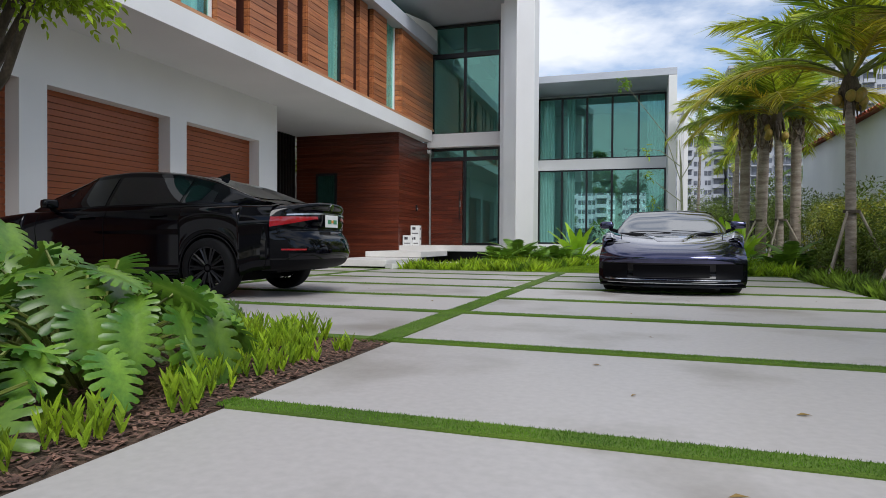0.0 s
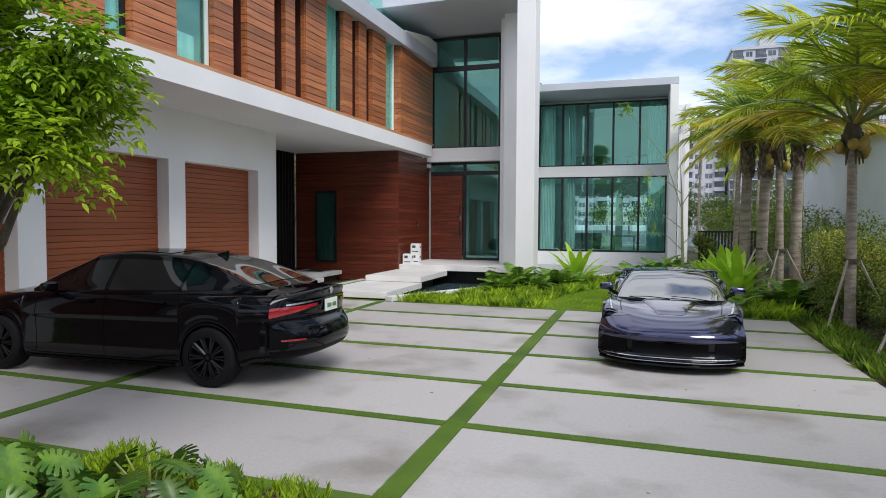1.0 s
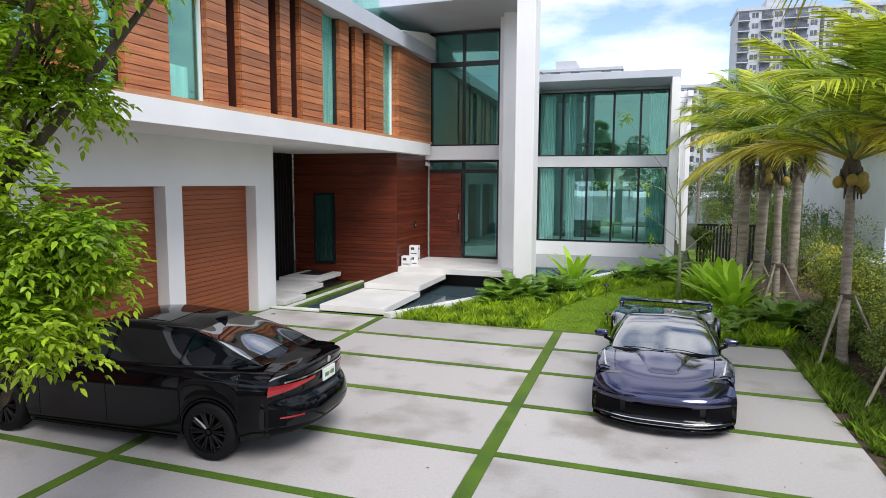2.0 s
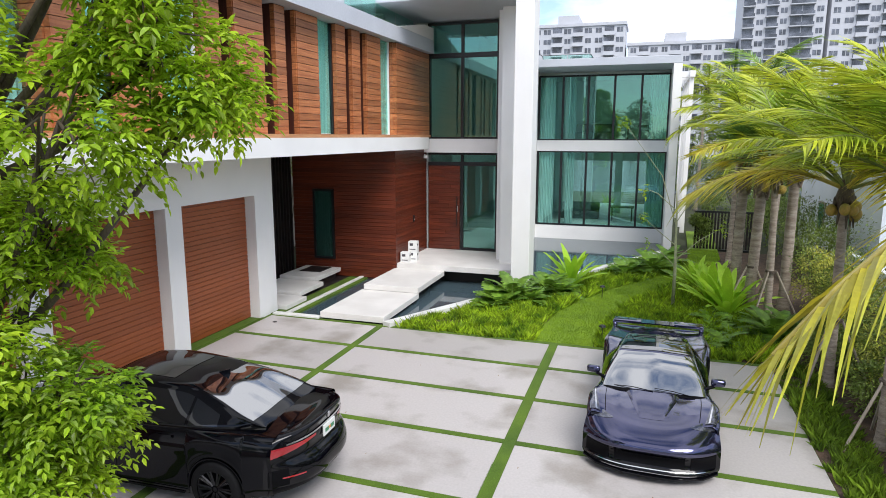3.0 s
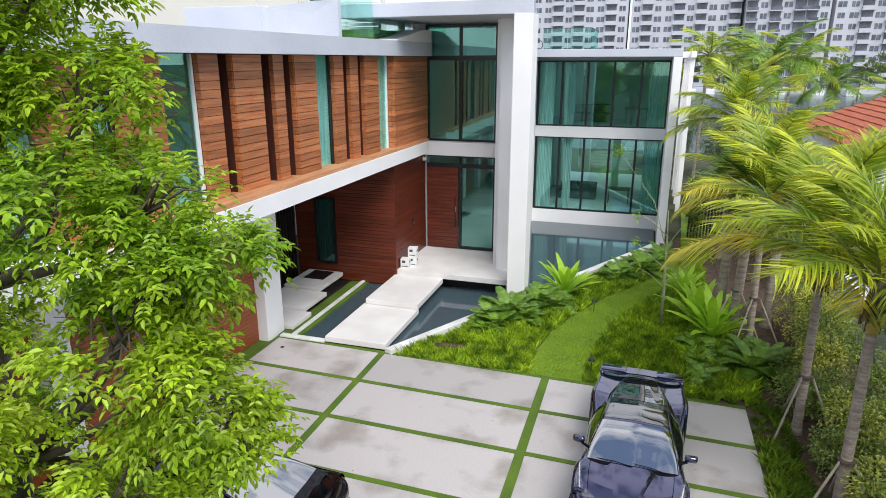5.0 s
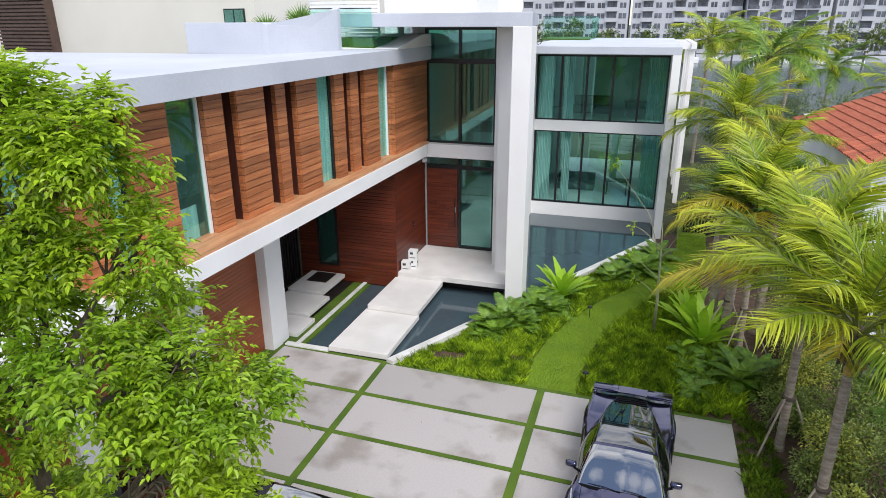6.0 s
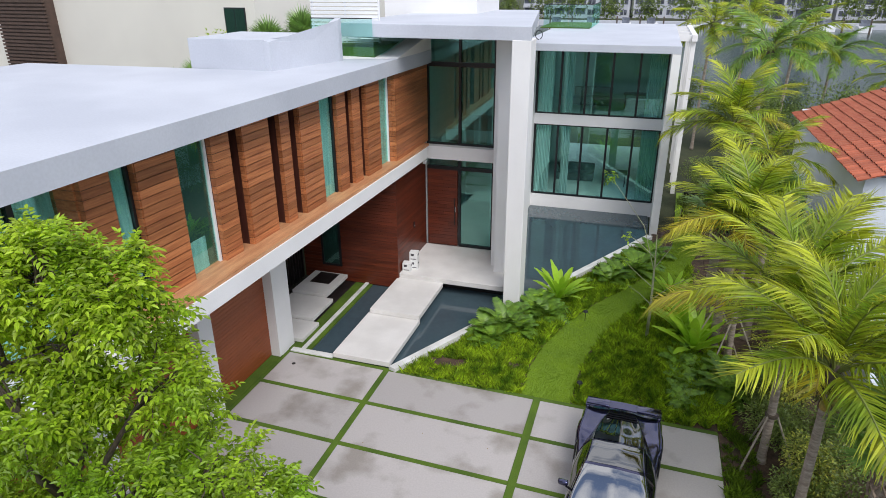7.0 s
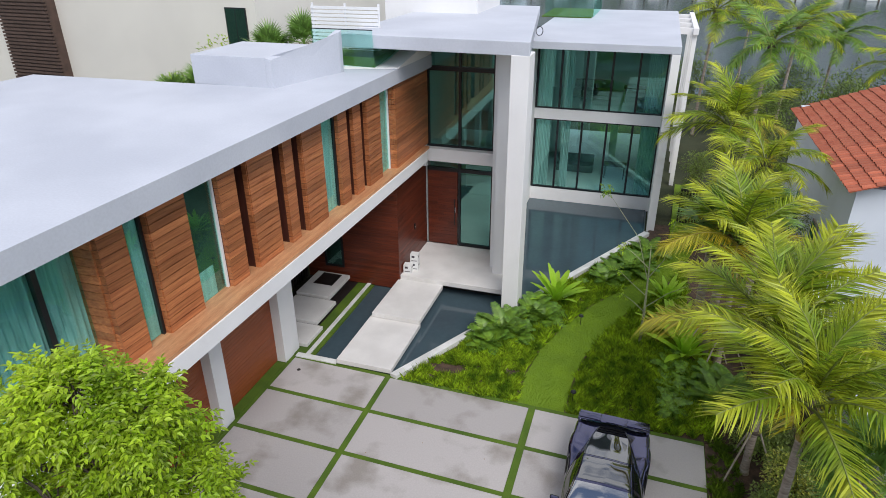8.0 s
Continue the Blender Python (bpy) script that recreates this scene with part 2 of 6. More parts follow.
driveway = tagged(new("driveway", mesh_of("driveway", prism(slab_outline(-9.9, 2.94, -3.3, 15.1), -0.12, -0.03), TURF)), "concrete slab driveway with strips of green turf between", "driveway", kind="structure")
for (x0, x1) in COLUMNS:
    for i in range(len(ROW_EDGES) - 1):
        if x0 < -6 and ROW_EDGES[i] < 4.0:
            continue
        if x0 < -2 and ROW_EDGES[i] < 4.0:
            continue
        a, b = ROW_EDGES[i], ROW_EDGES[i + 1]
        part("concrete_slab", prism(slab_outline(x0, x1, a + GAP / 2, b - GAP / 2), -0.1, 0.0, bevel=0.008), CONCRETE, driveway)

for e in ROW_EDGES[1:]:
    for x0, x1 in COLUMNS:
        if x0 < -2 and e < 4.0:
            continue
        part("turf_strip", prism(slab_outline(x0 + 0.002, x1 - 0.002, e - GAP / 2 - 0.002, e + GAP / 2 + 0.002), -0.05, 0.014, bevel=0.01), TURF, driveway)
part("turf_strip", prism(slab_outline(-1.912, -1.708, 4.2, 15.06), -0.05, 0.015, bevel=0.01), TURF, driveway)
part("turf_strip", prism(slab_outline(-6.502, -6.328, 4.3, 15.06), -0.05, 0.015, bevel=0.01), TURF, driveway)

# ---- house structure ----
FRONT = -9.9


def band_x(y):
    return -7.72 - 0.02 * (23.0 - y)


def fac_x(y):
    return -7.95 - 0.045 * (23.5 - y)


def roof_x(y):
    return -7.8 - 0.018 * (23.0 - y)


# garage front: piers, header and the wall over the doors
garage = boxes((-10.5, FRONT, -2.0, 15.65, 3.4, 4.5))
wall_garage = structure("wall_garage", garage, STUCCO, "white stucco garage front with deep door openings", "wall")
for y0, y1 in ((14.78, 15.65), (11.42, 11.94), (7.9, 8.42), (4.2, 4.75), (-2.0, 1.2)):
    part("pier", boxes((-10.5, FRONT, y0, y1, -0.1, 3.4)), STUCCO, wall_garage)
structure("wall_garage_side", boxes((-16, -10.5, 15.45, 15.65, -0.1, 4.5)), STUCCO, "white stucco side wall of the garage", "wall")
for y0, y1 in ((1.2, 4.2), (4.75, 7.9), (8.42, 11.42), (11.94, 14.78)):
    door = thing("garage_door", pose(-10.21, (y0 + y1) / 2, 0), "closed brown slatted garage door between white piers", "garage door", "garage doors")
    w = (y1 - y0) / 2
    part("backing", boxes((-0.08, -0.03, -w, w, -0.05, 3.44)), FIN, door)
    n = 29
    slat = mesh_of("slat", boxes((-0.03, 0.0, -w, w, 0.004, 3.42 / n - 0.006), bevel=0.004), SHUTTER)
    for k in range(n):
        s = part("slat", slat, None, door)
        s.location = (0, 0, k * 3.42 / n)

# upper floor slab with its white edge, and the roof
ys = [-3, 2, 6, 10, 14, 18, 22.9]
structure("slab_upper_floor", prism([(-19, -3)] + [(band_x(y), y) for y in ys] + [(-12.4, 22.9), (-12.4, 16.2), (-19, 16.2)], 4.5, 4.93, bevel=0.01), STUCCO, "white projecting floor slab with a flat soffit", "floor slab")
structure("ledge", prism([(-9.4, 7.8)] + [(band_x(y) - 0.04, y) for y in (7.8, 14, 23.2)] + [(-9.4, 23.2)], 4.934, 5.02), LEDGE, "pale brown timber ledge below the upper wall", "ledge")
ry = [-3, 2, 6, 10, 14, 18, 20.2]
roof_outline = [(-19, -3)] + [(roof_x(y), y) for y in ry] + [(-7.82, 21.2), (-7.78, 22.0), (-7.76, 22.7), (-7.75, 23.6), (-10.4, 23.6), (-10.4, 16.55), (-19, 16.2)]
structure("roof", prism(roof_outline, 8.03, 8.5, bevel=0.015), [ROOFING], "flat white roof with a thick white fascia", "roof")
structure("roof_upstand", prism([(-10.4, 19.6), (-7.83, 20.4), (-7.79, 21.6), (-7.76, 22.6), (-7.76, 23.6), (-10.4, 23.6)], 8.504, [8.52, 8.54, 8.75, 8.92, 8.95, 8.95], bevel=0.012), STUCCO, "white roof edge sweeping up to the canopy", "roof edge")

# upper timber wall: planked panels standing proud of dark recesses and narrow windows
facade = tagged(new("wall_upper", mesh_of("wall_upper", prism([(-19, 4.2), (-9.4, 4.2), (-9.4, 7.9)] + [(fac_x(y) - 0.34, y) for y in (7.95, 23.7)] + [(-10.4, 23.7), (-10.4, 16.2), (-19, 16.2)], 4.95, 8.03), FIN)), "upper wall of horizontal hardwood planks with dark recesses", "wall", kind="structure")
PANELS = [(7.9, 8.52), (9.06, 10.14), (11.18, 11.78), (12.2, 13.27), (13.73, 14.14), (14.57, 15.64), (16.58, 17.1), (17.5, 18.0), (18.38, 19.38), (20.3, 23.62)]
for i, (y0, y1) in enumerate(PANELS):
    core = prism([(fac_x(y0) - 0.36, y0), (fac_x(y0) - 0.025, y0), (fac_x(y1) - 0.025, y1), (fac_x(y1) - 0.36, y1)], 5.02, 8.03)
    part("panel_core", core, FIN, facade)
    rows = 17
    for k in range(rows):
        z0, z1 = 5.022 + k * 3.0 / rows, 5.022 + (k + 1) * 3.0 / rows - 0.012
        part("plank", prism([(fac_x(y0) - 0.12, y0 - 0.004), (fac_x(y0), y0 - 0.004), (fac_x(y1), y1), (fac_x(y1) - 0.024, y1), (fac_x(y1) - 0.024, y0 + 0.02), (fac_x(y0) - 0.12, y0 + 0.02)], z0, z1), PLANK, facade)
# the planked end of the timber wall
for k in range(17):
    z0, z1 = 5.022 + k * 3.0 / 17, 5.022 + (k + 1) * 3.0 / 17 - 0.012
    part("plank", boxes((-9.38, fac_x(7.9) - 0.125, 7.86, 7.9, z0, z1)), PLANK, facade)


def pane(parent, along, a0, a1, at, z0, z1, mat=GLASS, t=0.012):
    """One pane of glass; along: the axis on which it runs."""
    bm = boxes((a0, a1, at - t / 2, at + t / 2, z0, z1)) if along == "x" else boxes((at - t / 2, at + t / 2, a0, a1, z0, z1))
    ob = part("pane", bm, mat, parent)
    ob.visible_shadow = False
    return ob


for i, (y0, y1) in enumerate([(8.54, 9.04), (10.16, 11.16), (15.66, 16.56), (19.4, 20.28)]):
    win = thing("window_slit.%03d" % i if i else "window_slit", pose(0, 0, 0), "tall narrow teal window with a pale frame", "window", "slit windows", "structure")
    x = fac_x((y0 + y1) / 2) - 0.15
    # dark board close behind the glass, its colour standing in for an unlit interior
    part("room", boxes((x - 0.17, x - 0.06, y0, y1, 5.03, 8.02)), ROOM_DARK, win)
    if i != 1:
        part("curtain", boxes((x - 0.055, x - 0.03, y0 + (y1 - y0) * 0.3, y1 - 0.06, 5.03, 8.02)), CURTAIN, win, "pale drawn curtain")
    else:
        part("blind", boxes((x - 0.055, x - 0.03, y0 + 0.04, y1 - 0.35, 5.03, 5.75)), CURTAIN, win, "pale low screen")
    pane(win, "y", y0, y1, x, 5.05, 8.02)
    part("frame", boxes((x - 0.02, x + 0.05, y0, y0 + 0.04, 5.02, 8.02), (x - 0.02, x + 0.05, y1 - 0.06, y1, 5.02, 8.02)), STUCCO if i % 2 else BLACK_METAL, win)

# recessed windows at the near end of the upper floor
win = thing("window_bedroom", pose(0, 0, 0), "wide teal bedroom window with pale curtains and black frame", "window", "", "structure")
for a, b in ((4.3, 6.94), (7.0, 7.84)):
    pane(win, "y", a, b, -9.2, 5.12, 8.0)
part("frame", boxes((-9.25, -9.14, 4.2, 4.32, 5.0, 8.03), (-9.25, -9.14, 6.92, 7.03, 5.0, 8.03), (-9.25, -9.14, 4.2, 7.88, 5.0, 5.12)), BLACK_METAL, win)
folds = bmesh.new()
cols = [(folds.verts.new((-9.32 + 0.04 * math.sin(k * 1.05), 4.2 + 3.66 * k / 150, 5.02)), folds.verts.new((-9.32 + 0.04 * math.sin(k * 1.05), 4.2 + 3.66 * k / 150, 8.02))) for k in range(151)]
for a, b in zip(cols, cols[1:]):
    folds.faces.new((a[0], b[0], b[1], a[1]))
part("curtain", folds, CURTAIN, win, "pale folded curtain", smooth=True)

# entrance: timber box, door, tall glazing, canopy and blade pier
timber = tagged(new("wall_entrance", mesh_of("wall_entrance", boxes((-12.1, -8.13, 20.45, 23.7, -0.1, 4.5)), FIN)), "red-brown hardwood clad entrance wall", "wall", kind="structure")


def cladding(x0, x1, y0, y1, z0, z1, n, along):
    bm = bmesh.new()
    h = (z1 - z0) / n
    rng = random.Random(n)
    for k in range(n):
        a, b = (x0, x1) if along == "x" else (y0, y1)
        cuts = [a, a + (b - a) * rng.uniform(0.25, 0.75), b]
        for c, d in zip(cuts, cuts[1:]):
            e = rng.uniform(0, 0.004)
            if along == "x":
                box(bm, c, d - 0.003, y0 - e, y1, z0 + k * h, z0 + (k + 1) * h - 0.006)
            else:
                box(bm, x0, x1 + e, c, d - 0.003, z0 + k * h, z0 + (k + 1) * h - 0.006)
    return bm


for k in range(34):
    part("board", boxes((-12.1, -8.1, 20.42 - 0.003 * (k % 2), 20.45, k * 4.5 / 34, (k + 1) * 4.5 / 34 - 0.006)), BOARD_SHADED, timber)
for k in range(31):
    part("board", boxes((-8.13, -8.1 + 0.003 * (k % 2), 20.452, 23.7, 0.4 + k * 4.1 / 31, 0.4 + (k + 1) * 4.1 / 31 - 0.006)), BOARD_SHADED, timber)
side = thing("window_side", pose(0, 0, 0), "narrow dark window in the timber entrance wall", "window", "", "structure")
part("frame", boxes((-11.28, -11.2, 20.36, 20.41, 0.6, 3.12), (-10.53, -10.45, 20.36, 20.41, 0.6, 3.12), (-11.2, -10.53, 20.36, 20.41, 3.04, 3.12), (-11.2, -10.53, 20.36, 20.41, 0.6, 0.68)), BLACK_METAL, side)
# thin dark sheet that paints the dimness behind this pane
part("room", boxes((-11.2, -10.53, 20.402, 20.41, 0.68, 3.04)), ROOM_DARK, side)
pane(side, "x", -11.2, -10.53, 20.385, 0.68, 3.04)
screen = thing("slat_screen", pose(-12.1, 15.7, 0), "black vertical slat screen beside the entrance", "screen")
part("backing", boxes((-0.1, -0.05, 0, 4.7, 0, 4.5)), DARK_SLAT, screen)
for k in range(24):
    part("slat", boxes((-0.05, 0.05, 0.1 + k * 0.19, 0.17 + k * 0.19, 0.02, 4.49)), DARK_SLAT, screen)

GY = 23.8
ent = thing("window_entrance", pose(0, 0, 0), "tall teal entrance glazing with black metal bars", "window", "", "structure")
X0, XM, X1 = -8.03, -6.67, -5.24
part("frame", boxes(*[(x - 0.05, x + 0.05, GY - 0.07, GY + 0.07, z0, z1) for x in (X0 + 0.05, XM, X1 - 0.05) for z0, z1 in ((4.9, 9.14),)],
                    *[(x - 0.05, x + 0.05, GY - 0.07, GY + 0.07, 0.6, 4.36) for x in (XM, X1 - 0.05)],
                    (X0, X1, GY - 0.075, GY + 0.075, 4.88, 4.95), (X0, X1, GY - 0.08, GY + 0.08, 7.88, 8.05), (X0, X1, GY - 0.075, GY + 0.075, 9.07, 9.16),
                    (X0, X1, GY - 0.08, GY + 0.08, 3.86, 4.0), (X0, X1, GY - 0.075, GY + 0.075, 4.27, 4.36), (XM, X1, GY - 0.075, GY + 0.075, 0.57, 0.66)), BLACK_METAL, ent)
for a, b, z0, z1 in ((X0 + 0.1, XM - 0.05, 4.95, 7.88), (XM + 0.05, X1 - 0.1, 4.95, 7.88), (X0 + 0.1, XM - 0.05, 8.05, 9.07), (XM + 0.05, X1 - 0.1, 8.05, 9.07), (X0 + 0.1, XM - 0.05, 4.0, 4.27), (XM + 0.05, X1 - 0.1, 4.0, 4.27), (XM + 0.05, X1 - 0.1, 0.66, 3.86)):
    pane(ent, "x", a, b, GY, z0, z1)
front_door = thing("front_door", pose(-7.37, GY - 0.03, 0.58), "tall closed hardwood front door with a pale pull", "door")
part("leaf", cladding(-0.66, 0.62, -0.03, 0.03, 0.0, 3.28, 22, "x"), PLANK_SHADED, front_door)
part("handle", boxes((0.5, 0.53, -0.1, -0.07, 0.95, 2.1), (0.505, 0.525, -0.07, -0.03, 1.0, 1.04), (0.505, 0.525, -0.07, -0.03, 2.0, 2.04)), BLACK_METAL, front_door)
part("lock", boxes((0.49, 0.54, -0.05, -0.03, 1.5, 1.72)), PAINT_WHITE, front_door)
structure("band_entrance", boxes((-8.1, -5.0, GY - 0.4, GY + 0.3, 4.36, 4.88), bevel=0.01), STUCCO, "white floor band across the entrance glazing", "band")
structure("wall_entrance_jamb", boxes((-5.24, -4.7, GY - 0.12, GY + 0.4, 0.4, 9.2), (-4.93, -4.7, GY - 1.6, GY - 0.12, 0.57, 9.2), (-4.7, -3.9, GY - 2.1, GY - 1.9, 0.0, 9.2)), STUCCO, "white stucco jamb beside the entrance glazing", "wall")
structure("pier", boxes((-3.88, -3.3, 19.75, 20.65, -0.2, 9.22), bevel=0.02), STUCCO, "tall white blade pier carrying the canopy", "pier")
structure("canopy", prism([(-9.75, 20.0), (-3.3, 19.75), (-5.0, 31.0), (-9.75, 31.0)], 9.2, 9.62, bevel=0.02), ROOFING, "flat white canopy over the entrance", "canopy")
for x in (-9.1, -8.5):
    tagged(new("column", mesh_of("column", boxes((x - 0.1, x + 0.1, 23.9, 24.1, 8.5, 9.2)), STUCCO)), "short white column under the canopy", "column", kind="structure")
# hall behind the glazing
structure("wall_hall", boxes((-8.1, -5.5, 29.8, 30.0, 0.5, 9.2), (-8.4, -8.1, 23.9, 30, 0.5, 9.2), (-5.5, -5.25, 24.25, 29.8, 0.5, 9.2)), ROOM, "pale walls of the entrance hall", "wall")
structure("floor_hall", boxes((-8.1, -5.25, 23.9, 29.8, 0.4, 0.56)), LIMESTONE, "pale stone hall floor", "floor")
structure("gallery", boxes((-8.1, -5.5, 26.5, 29.8, 4.4, 4.9)), STUCCO, "white gallery floor across the hall", "gallery")

# steps, platform and the reflecting pool
structure("platform", prism([(-8.1, 20.5), (-3.9, 20.5), (-3.9, 21.3), (-4.93, 23.7), (-8.1, 23.7)], 0.38, 0.57, bevel=0.012), LIMESTONE, "pale stone entrance platform floating over water", "platform")
# near-black block that paints the shade under the floating platform
structure("platform_shade_block", boxes((-8.1, -4.2, 21.1, 23.6, -0.2, 0.376)), DARK_SLAT, "near-black block put in for the shade under the platform", "base")
for name, pts, z in (("step", [(-8.17, 17.85), (-6.35, 17.85), (-6.35, 20.5), (-8.17, 20.5)], 0.40), ("step", [(-8.25, 15.16), (-6.36, 15.16), (-6.36, 17.95), (-8.25, 17.95)], 0.22)):
    ob = tagged(new(name, mesh_of(name, prism(pts, z - 0.17, z, bevel=0.012), LIMESTONE)), "wide pale stone slab stepping over the pool", "step", "entrance steps")
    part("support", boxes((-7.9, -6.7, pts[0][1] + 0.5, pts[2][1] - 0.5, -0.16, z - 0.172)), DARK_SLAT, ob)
for k, (y0, y1, x1, z) in enumerate(((15.75, 16.9, -9.66, 0.12), (16.95, 18.45, -9.66, 0.22), (18.5, 20.3, -9.7, 0.32))):
    ob = tagged(new("stepping_slab", mesh_of("stepping_slab", boxes((-11.6, x1 - 0.25 * k, y0, y1, z - 0.14, z), bevel=0.012), LIMESTONE)), "pale stone stepping slab beside the entrance", "step", "side steps")
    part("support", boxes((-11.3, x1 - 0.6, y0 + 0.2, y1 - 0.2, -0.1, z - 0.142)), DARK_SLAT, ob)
tagged(new("door_mat", mesh_of("door_mat", boxes((-11.3, -10.5, 19.3, 20.2, 0.322, 0.335)), DARK_SLAT)), "dark door mat on a pale step", "mat")
structure("turf_side", boxes((-9.9, -9.2, 15.3, 20.4, -0.1, -0.01)), TURF, "strip of green turf beside the pool", "turf")
structure("turf_garage", boxes((-10.36, -9.9, -2, 14.9, -0.1, -0.012)), TURF, "strip of green turf before the garage doors", "turf")
structure("paving_side", boxes((-12.1, -9.9, 15.65, 20.4, -0.11, -0.02)), DARK_SLAT, "dark gravel below the side steps", "paving")
structure("pool_basin", prism([(-9.55, 15.35), (-6.3, 15.25), (0.9, 28.6), (0.9, 31.7), (-5.2, 31.7), (-9.55, 21.0)], -0.118, -0.1), BASIN, "grey tiled basin of the reflecting pool", "pool")
structure("water", prism([(-9.5, 15.35), (-6.3, 15.28), (0.85, 28.6), (0.85, 31.72), (-9.5, 31.72)], -0.098, -0.06), POOL, "still slate-blue reflecting pool", "water")
kerb = prism([(-6.36, 15.1), (-6.12, 15.02), (1.12, 28.5), (0.88, 28.62)], -0.15, 0.13, bevel=0.01)
structure("kerb_pool", kerb, KERB, "white rendered kerb along the pool", "kerb")
structure("kerb_front", boxes((-9.75, -8.28, 15.14, 15.34, -0.15, 0.06), (-9.5, -9.36, 15.34, 20.5, -0.15, 0.03), bevel=0.01), KERB, "white kerb along the front of the pool", "kerb")

# glazed wing
WY = 31.8
structure("wall_wing", boxes((-5.4, 1.0, WY - 0.05, WY + 0.25, -0.2, 0.62), (-5.4, 1.0, WY - 0.12, WY + 0.25, 4.27, 4.79), (-5.4, -5.1, 29.3, WY + 0.2, -0.2, 8.0), (-5.4, 0.95, WY + 0.25, WY + 0.27, 7.8, 8.0)), STUCCO, "white stucco bands of the glazed wing", "wall")
structure("fin_wing", boxes((0.97, 1.32, 29.2, 44.0, -0.2, 8.0), bevel=0.02), STUCCO, "white side wall of the glazed wing", "wall")
structure("roof_wing", boxes((-5.5, 1.32, 29.2, 44.0, 8.004, 8.33), bevel=0.02), ROOFING, "flat white roof of the glazed wing", "roof")
xs = [-5.05, -3.9, -2.7, -1.5, -0.28, 0.95]
for n, (z0, z1) in enumerate(((0.64, 4.27), (4.79, 7.84))):
    w = thing("window_wing_%d" % (n + 1), pose(0, 0, 0), "row of tall teal panes in black metal frames", "window", "wing windows", "structure")
    for a, b in zip(xs, xs[1:]):
        pane(w, "x", a + 0.03, b - 0.03, WY, z0 + 0.05, z1 - 0.05)
    for x in xs:
        part("mullion", boxes((x - 0.05, x + 0.05, WY - 0.07, WY + 0.06, z0, z1)), BLACK_METAL, w)
    part("frame", boxes((xs[0], xs[-1], WY - 0.062, WY + 0.062, z0 - 0.02, z0 + 0.06), (xs[0], xs[-1], WY - 0.062, WY + 0.062, z1 - 0.06, z1 + 0.02)), BLACK_METAL, w)


def curtain(name, x0, x1, y, z0, z1, label, folds=9):
    bm = bmesh.new()
    n = folds * 6
    cols = []
    for i in range(n + 1):
        x = x0 + (x1 - x0) * i / n
        yy = y + 0.05 * math.sin(2 * math.pi * i / 6) + 0.015 * math.sin(i * 1.7)
        cols.append((bm.verts.new((x, yy, z0)), bm.verts.new((x, yy, z1))))
    for a, b in zip(cols, cols[1:]):
        bm.faces.new((a[0], b[0], b[1], a[1]))
    return tagged(new(name, mesh_of(name, bm, CURTAIN, True)), label, "curtain", "wing curtains")


for z0, z1 in ((0.62, 4.2), (4.8, 7.8)):
    curtain("curtain", -5.0, -4.3, WY + 0.25, z0, z1, "pale sheer curtain gathered behind the glass")
    curtain("curtain", -3.7, -3.3, WY + 0.25, z0, z1, "pale sheer curtain gathered behind the glass", 5)
    curtain("curtain", 0.1, 0.9, WY + 0.25, z0, z1, "pale sheer curtain gathered behind the glass")
structure("floor_wing", boxes((-5.1, 0.97, WY + 0.27, 43.5, 0.4, 0.62), (-5.1, 0.97, WY + 0.27, 43.5, 4.3, 4.78)), ROOM, "pale floors inside the wing", "floor")
structure("wall_wing_back", boxes((-5.1, -4.0, 38.0, 38.2, 0.62, 8.0), (-1.6, -1.2, 38.0, 38.2, 0.62, 8.0), (0.3, 0.97, 38.0, 38.2, 0.62, 8.0), (-5.1, 0.97, 38.21, 38.3, 3.6, 4.3), (-5.1, 0.97, 37.0, 37.2, 4.785, 8.0), (-5.3, -5.1, WY + 0.3, 38, 0.4, 8.0)), ROOM, "pale back walls inside the wing", "wall")
perg = thing("pergola", pose(0, 0, 0), "white pergola of slender uprights beside the wing", "pergola")
for k in range(4):
    part("upright", boxes((1.98, 2.2, 36.0 + 2.2 * k, 36.25 + 2.2 * k, -0.1, 7.98)), STUCCO, perg)
    part("cross_beam", boxes((1.322, 1.978, 36.02 + 2.2 * k, 36.23 + 2.2 * k, 7.98, 8.28)), STUCCO, perg)
part("beam", boxes((1.98, 2.24, 35.8, 44.0, 7.984, 8.30), bevel=0.01), STUCCO, perg)
# ---- planting: beds and lawn ----
LEAF_TREE = leaf_material("tree leaf", (0.48, 0.62, 0.033), (0.22, 0.38, 0.018), 0.5, 0.40, 0.55)
LEAF_HEDGE = leaf_material("hedge leaf", (0.204, 0.275, 0.043), (0.091, 0.145, 0.029), 0.5, 0.45, 0.3)
LEAF_YELLOW = leaf_material("variegated leaf", (0.510, 0.500, 0.079), (0.212, 0.300, 0.047), 0.5, 0.45, 0.3)
LEAF_COVER = leaf_material("ground cover leaf", (0.40, 0.56, 0.022), (0.10, 0.20, 0.010), 0.5, 0.5, 0.35, 2.6)
LEAF_BORDER = leaf_material("border grass leaf", (0.18, 0.28, 0.02), (0.07, 0.13, 0.01), 0.5, 0.5, 0.3, 1.2)
LEAF_MONSTERA = leaf_material("glossy split leaf", (0.15, 0.26, 0.026), (0.045, 0.13, 0.018), 0.6, 0.30, 0.35, 5.0, island=False)
LEAF_FERN = leaf_material("fern leaf", (0.228, 0.378, 0.029), (0.113, 0.227, 0.029), 0.3, 0.42, 0.3, 2.0)
LEAF_FERN_LIGHT = leaf_material("light fern leaf", (0.460, 0.696, 0.043), (0.283, 0.522, 0.029), 0.25, 0.42, 0.4, 2.0)
